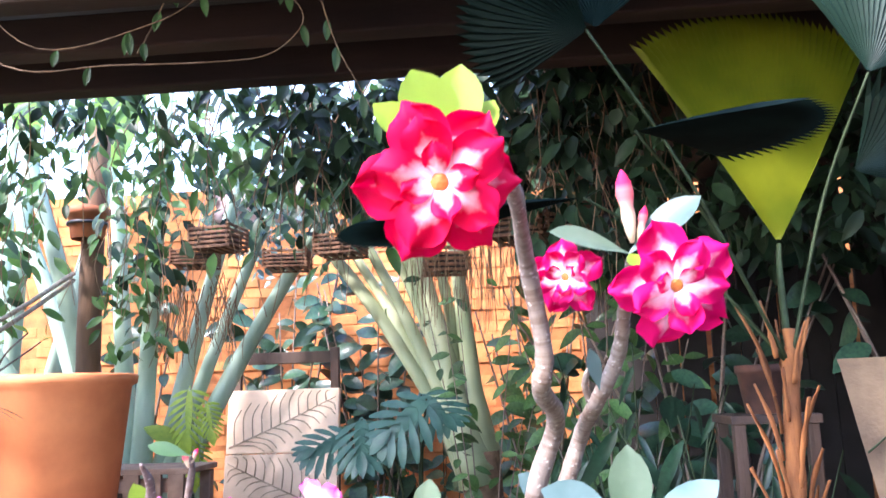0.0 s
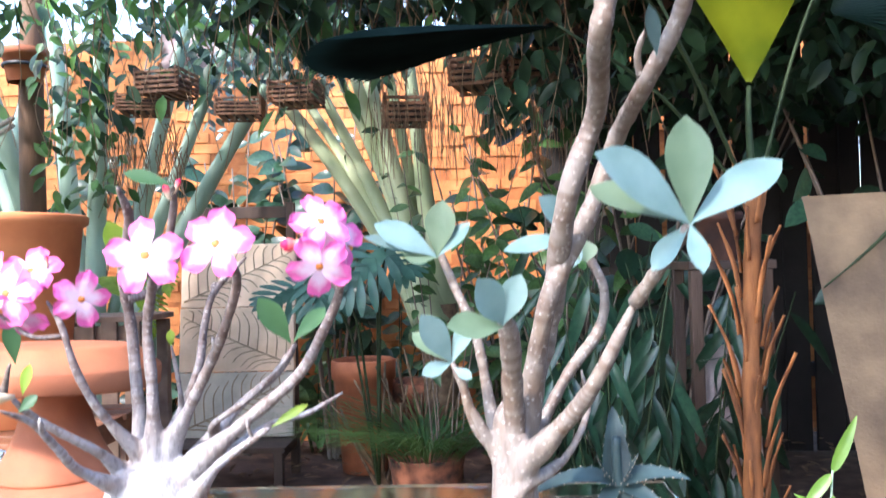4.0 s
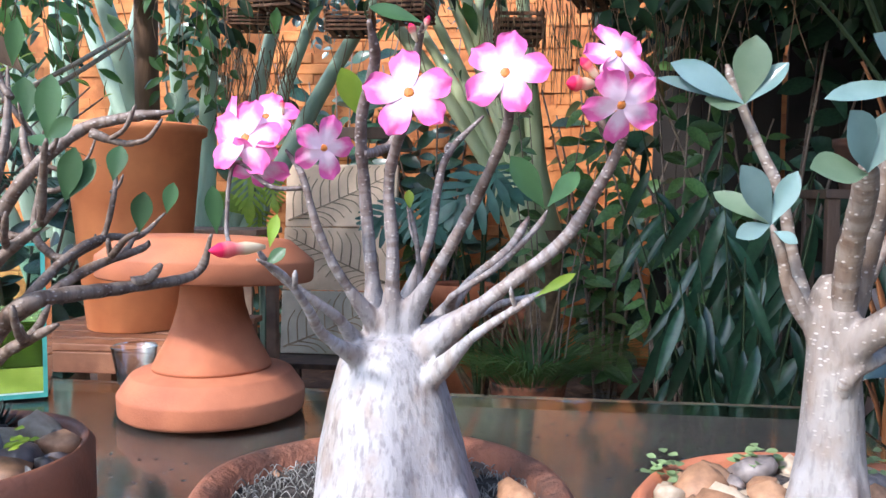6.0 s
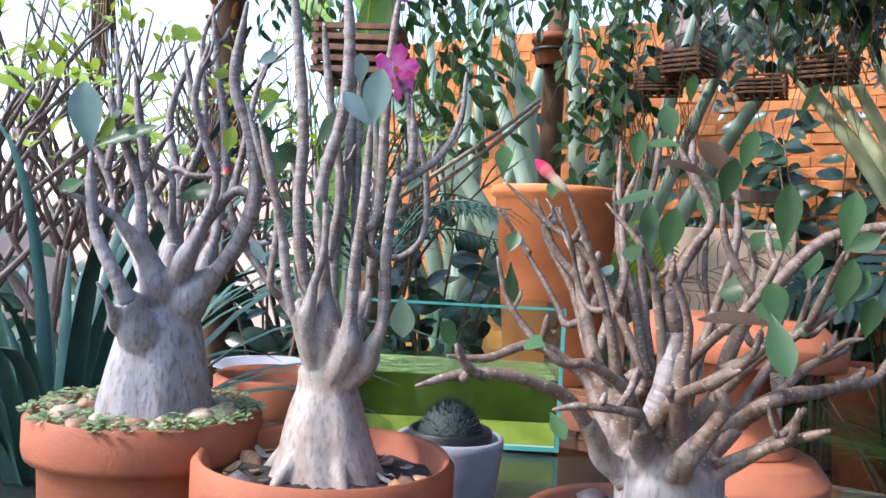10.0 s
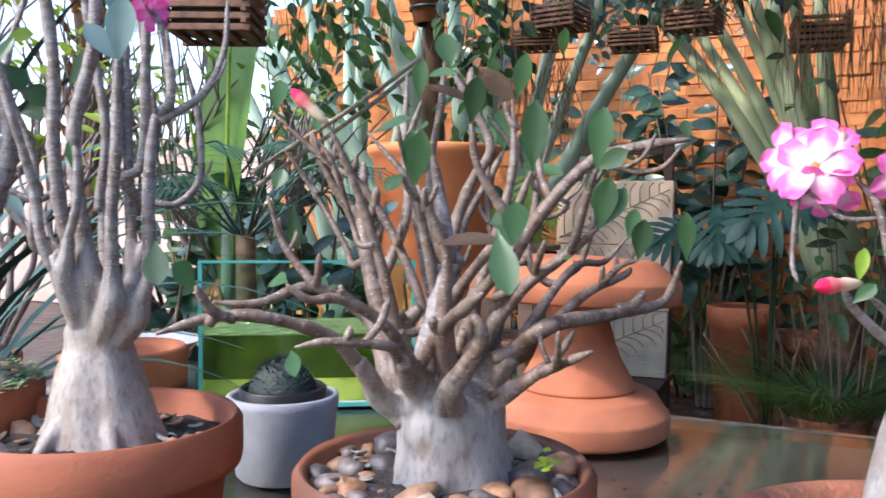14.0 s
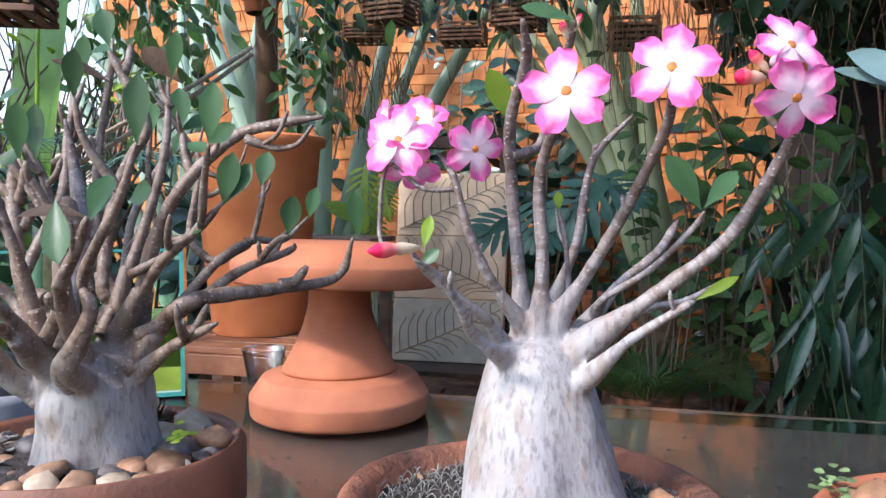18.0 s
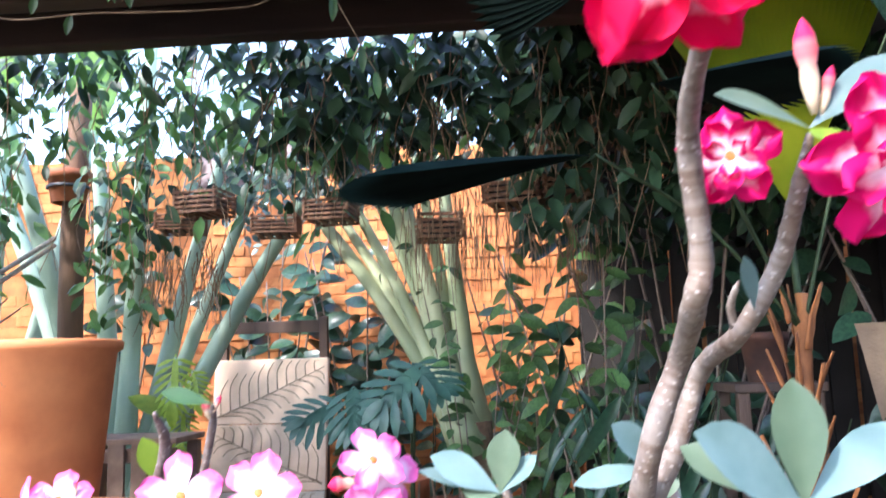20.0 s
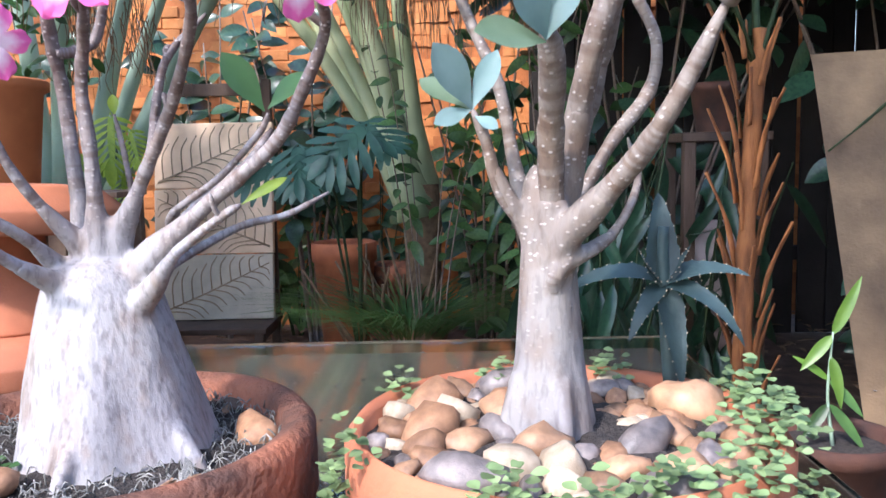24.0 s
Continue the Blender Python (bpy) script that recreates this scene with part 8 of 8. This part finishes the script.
for k, (dx, dy, s, c) in enumerate(((-0.022, 0.078, 0.014, 70), (0.03, -0.09, 0.016, 90), (0.085, -0.03, 0.024, 190), (0.1, 0.01, 0.018, 120), (-0.032, -0.094, 0.014, 80), (-0.08, 0.05, 0.01, 40), (0.06, -0.078, 0.018, 110), (-0.098, -0.045, 0.012, 50), (0.04, 0.085, 0.014, 60), (0.095, 0.045, 0.014, 70), (0.0, -0.098, 0.012, 60))):
    herb("creeping_herb", 0.05 + dx, 0.605 + dy, TABLE + 0.134, s, int(c * 0.55), 0.0062, LEAF_HERB, "creeping herb with small pale round leaves", 60 + k, 0.022 if k not in (2, 3) else 0.034)
for k, (dx, dy) in enumerate(((-0.104, -0.035), (0.012, -0.106), (0.066, -0.088), (0.098, -0.05))):
    herb("creeping_herb", 0.05 + dx, 0.605 + dy, TABLE + 0.112, 0.009, 36, 0.0055, LEAF_HERB, "creeping herb spilling over the pot's rim", 95 + k, 0.03)
herb("creeping_herb", -0.418, 0.63, TABLE + 0.142, 0.008, 16, 0.006, LEAF_LIME, "tiny lime green sprout between pebbles", 70, 0.016)
for k, a in enumerate((10, 45, 80, 120, 160, 195, 230, 265, 300, 335)):
    herb("moss_tuft", -0.906 + 0.075 * math.cos(radians(a)), 0.548 + 0.075 * math.sin(radians(a)), TABLE + 0.166, 0.024, 130, 0.0048, LEAF_HERB, "tuft of green moss between pebbles", 80 + k, 0.012)
herb("moss_tuft", -0.245, 0.62, TABLE + 0.106, 0.02, 60, 0.006, LEAF_VINE, "tuft of moss at the trunk's foot", 90, 0.01)

# spiky succulent at the back of the pebble pot
suc = thing("spiky_succulent", -0.5, 0.722, TABLE + 0.12, "small dark spiky succulent rosette among pebbles", "plant")
for k in range(26):
    a, t = k * 2.4, 0.3 + 0.7 * (k / 26)
    bm = bmesh.new()
    leaf(bm, (0, 0, 0.004), (math.cos(a) * (1.1 - t * 0.7), math.sin(a) * (1.1 - t * 0.7), t), (-math.cos(a) * 0.5, -math.sin(a) * 0.5, 1), 0.026, 0.006, -0.15, 0.3, 0.3, 5)
    part("leaf", bm, CACTUS, suc)

# kalanchoe at the back of the red rose's pot
kal = thing("kalanchoe", 0.115, 0.672, TABLE + 0.128, "blue-green kalanchoe with toothed drooping leaves", "plant")
KAL = material("blue-green spotted leaf", (0.042, 0.075, 0.072), (0.022, 0.04, 0.04), 0.55, 55, 300, 0.1, spread=0.15)
part("stem", tube([(0.006, 0, 0), (0.003, 0, 0.03), (0, 0, 0.075), (0, 0, 0.098)], (0.0045, 0.003), 8, 4), KAL, kal)
for tip, w, arch in (((-0.059, -0.006, 0.061), 0.017, 0.3), ((0.047, -0.004, 0.07), 0.018, 0.22), ((0.0, 0.012, 0.116), 0.019, 0.0), ((0.037, -0.024, 0.036), 0.012, 0.35), ((0.007, -0.014, 0.012), 0.014, 0.12), ((-0.015, -0.004, 0.087), 0.006, -0.1),
                     ((0.014, -0.004, 0.088), 0.006, -0.1), ((-0.022, -0.016, 0.038), 0.01, 0.3), ((0.03, 0.03, 0.06), 0.014, 0.25), ((-0.03, 0.03, 0.062), 0.014, 0.25)):
    bm = bmesh.new()
    foot, tip = Vector((0, 0, 0.066)), Vector(tip)
    d = tip - foot
    l = d.length
    d.normalize()
    up = Vector((-d.x * 0.3, -0.35, 1.0))
    up = (up - d * up.dot(d)).normalized()
    side = d.cross(up)
    rows = []
    for i in range(17):
        t = i / 16
        wide = w * 0.58 * (0.35 + 0.65 * min(1, t / 0.2)) * (1 - t) ** 0.62 * (1.0 if i % 2 else 1.12) + 0.0003
        mid = foot + d * (l * t) + up * (arch * l * 4 * t * (1 - t) * 0.5)
        rows.append([bm.verts.new(mid - side * wide + up * wide * 0.45), bm.verts.new(mid), bm.verts.new(mid + side * wide + up * wide * 0.45)])
    for a, b in zip(rows, rows[1:]):
        bm.faces.new((a[0], a[1], b[1], b[0]))
        bm.faces.new((a[1], a[2], b[2], b[1]))
    edge = [v.co.copy() for r in rows[2:15:2] for v in (r[0], r[2])]
    lf = part("leaf", bm, KAL, kal)
    bm = bmesh.new()
    for p in edge:
        bmesh.ops.create_icosphere(bm, subdivisions=1, radius=0.0005, matrix=Matrix.Translation(p))
    part("leaf_teeth", bm, STONE_WHITE, lf, "pale plantlet teeth")

# ashy moss and fine roots on the soil of the wide bowl
rng = random.Random(31)
bm = bmesh.new()
for k in range(800):
    a, r = rng.random() * 2 * math.pi, math.sqrt(pick(rng, 0.046 ** 2, 0.098 ** 2))
    p = Vector((r * math.cos(a), r * math.sin(a), pick(rng, 0.0, 0.004)))
    b = rng.random() * 2 * math.pi
    l = pick(rng, 0.002, 0.011)
    tube([p, p + Vector((math.cos(b) * l * 0.5, math.sin(b) * l * 0.5, pick(rng, 0.001, 0.006))), p + Vector((math.cos(b) * l, math.sin(b) * l + pick(rng, -0.004, 0.004), pick(rng, -0.002, 0.003)))], (0.00045, 0.0003), 4, 2, bm=bm)
whole("dry_moss", bm, ASH, -0.198, 0.668, TABLE + 0.107, "ashy dry moss and fine roots on the soil", "moss", kind="stuff")

# water drops on the table's glass
bm = bmesh.new()
for k in range(340):
    cx, cy, sp = ((-0.36, 0.86, 0.06), (-0.3, 1.05, 0.16), (-0.1, 1.1, 0.2), (-0.6, 1.0, 0.12))[k % 4]
    p = (rng.gauss(cx, sp), rng.gauss(cy, sp * 0.6), TABLE - 0.002)
    r = pick(rng, 0.0008, 0.0036)
    bmesh.ops.create_icosphere(bm, subdivisions=1, radius=r, matrix=Matrix.Translation(p) @ Matrix.Diagonal((1, 1, 0.45, 1)))
tagged(part("water_droplets", bm, WATER_DROP), "clear water droplets on the glass tabletop", "water", kind="stuff")

# ---- bricks of the garden wall ----
def brick_mesh(seed):
    bm = box(0, 0, 0, 0.234, 0.05, 0.069, 0.006)
    for v in bm.verts:
        v.co += Vector((noise.noise(v.co * 14 + Vector((seed, 0, 0))), noise.noise(v.co * 14 + Vector((0, seed, 0))), noise.noise(v.co * 14 + Vector((0, 0, seed))))) * 0.006
    me = bpy.data.meshes.new("brick")
    bm.to_mesh(me)
    bm.free()
    me.materials.append(BRICK)
    return me


BRICKS = [brick_mesh(k * 2.7) for k in range(6)]
rng = random.Random(77)
rest = bmesh.new()
count = 0
for row in range(38):
    z = 0.04 + row * 0.075
    for col in range(29):
        x = -4.3 + col * 0.24 + (0.12 if row % 2 else 0) + pick(rng, -0.006, 0.006)
        if x > 2.55:
            continue
        near = -2.15 < x < -0.25 and 0.9 < z < 2.35 and count < 300
        dz, dy, tl = pick(rng, -0.006, 0.006), pick(rng, -0.012, 0.01), pick(rng, -2.2, 2.2)
        if near:
            ob = new("brick", BRICKS[rng.randrange(6)])
            ob.parent = wall
            ob.matrix_local = pose(x, 0.022 + dy, z + dz, 0, tl, 0)
            count += 1
        else:
            box(x, 0.022 + dy, z + dz, 0.234, 0.05, 0.069, 0, rest, Matrix.Rotation(radians(tl), 4, "Y"))
tagged(part("far_bricks", rest, BRICK, wall, smooth=False), "orange painted bricks", kind="stuff")
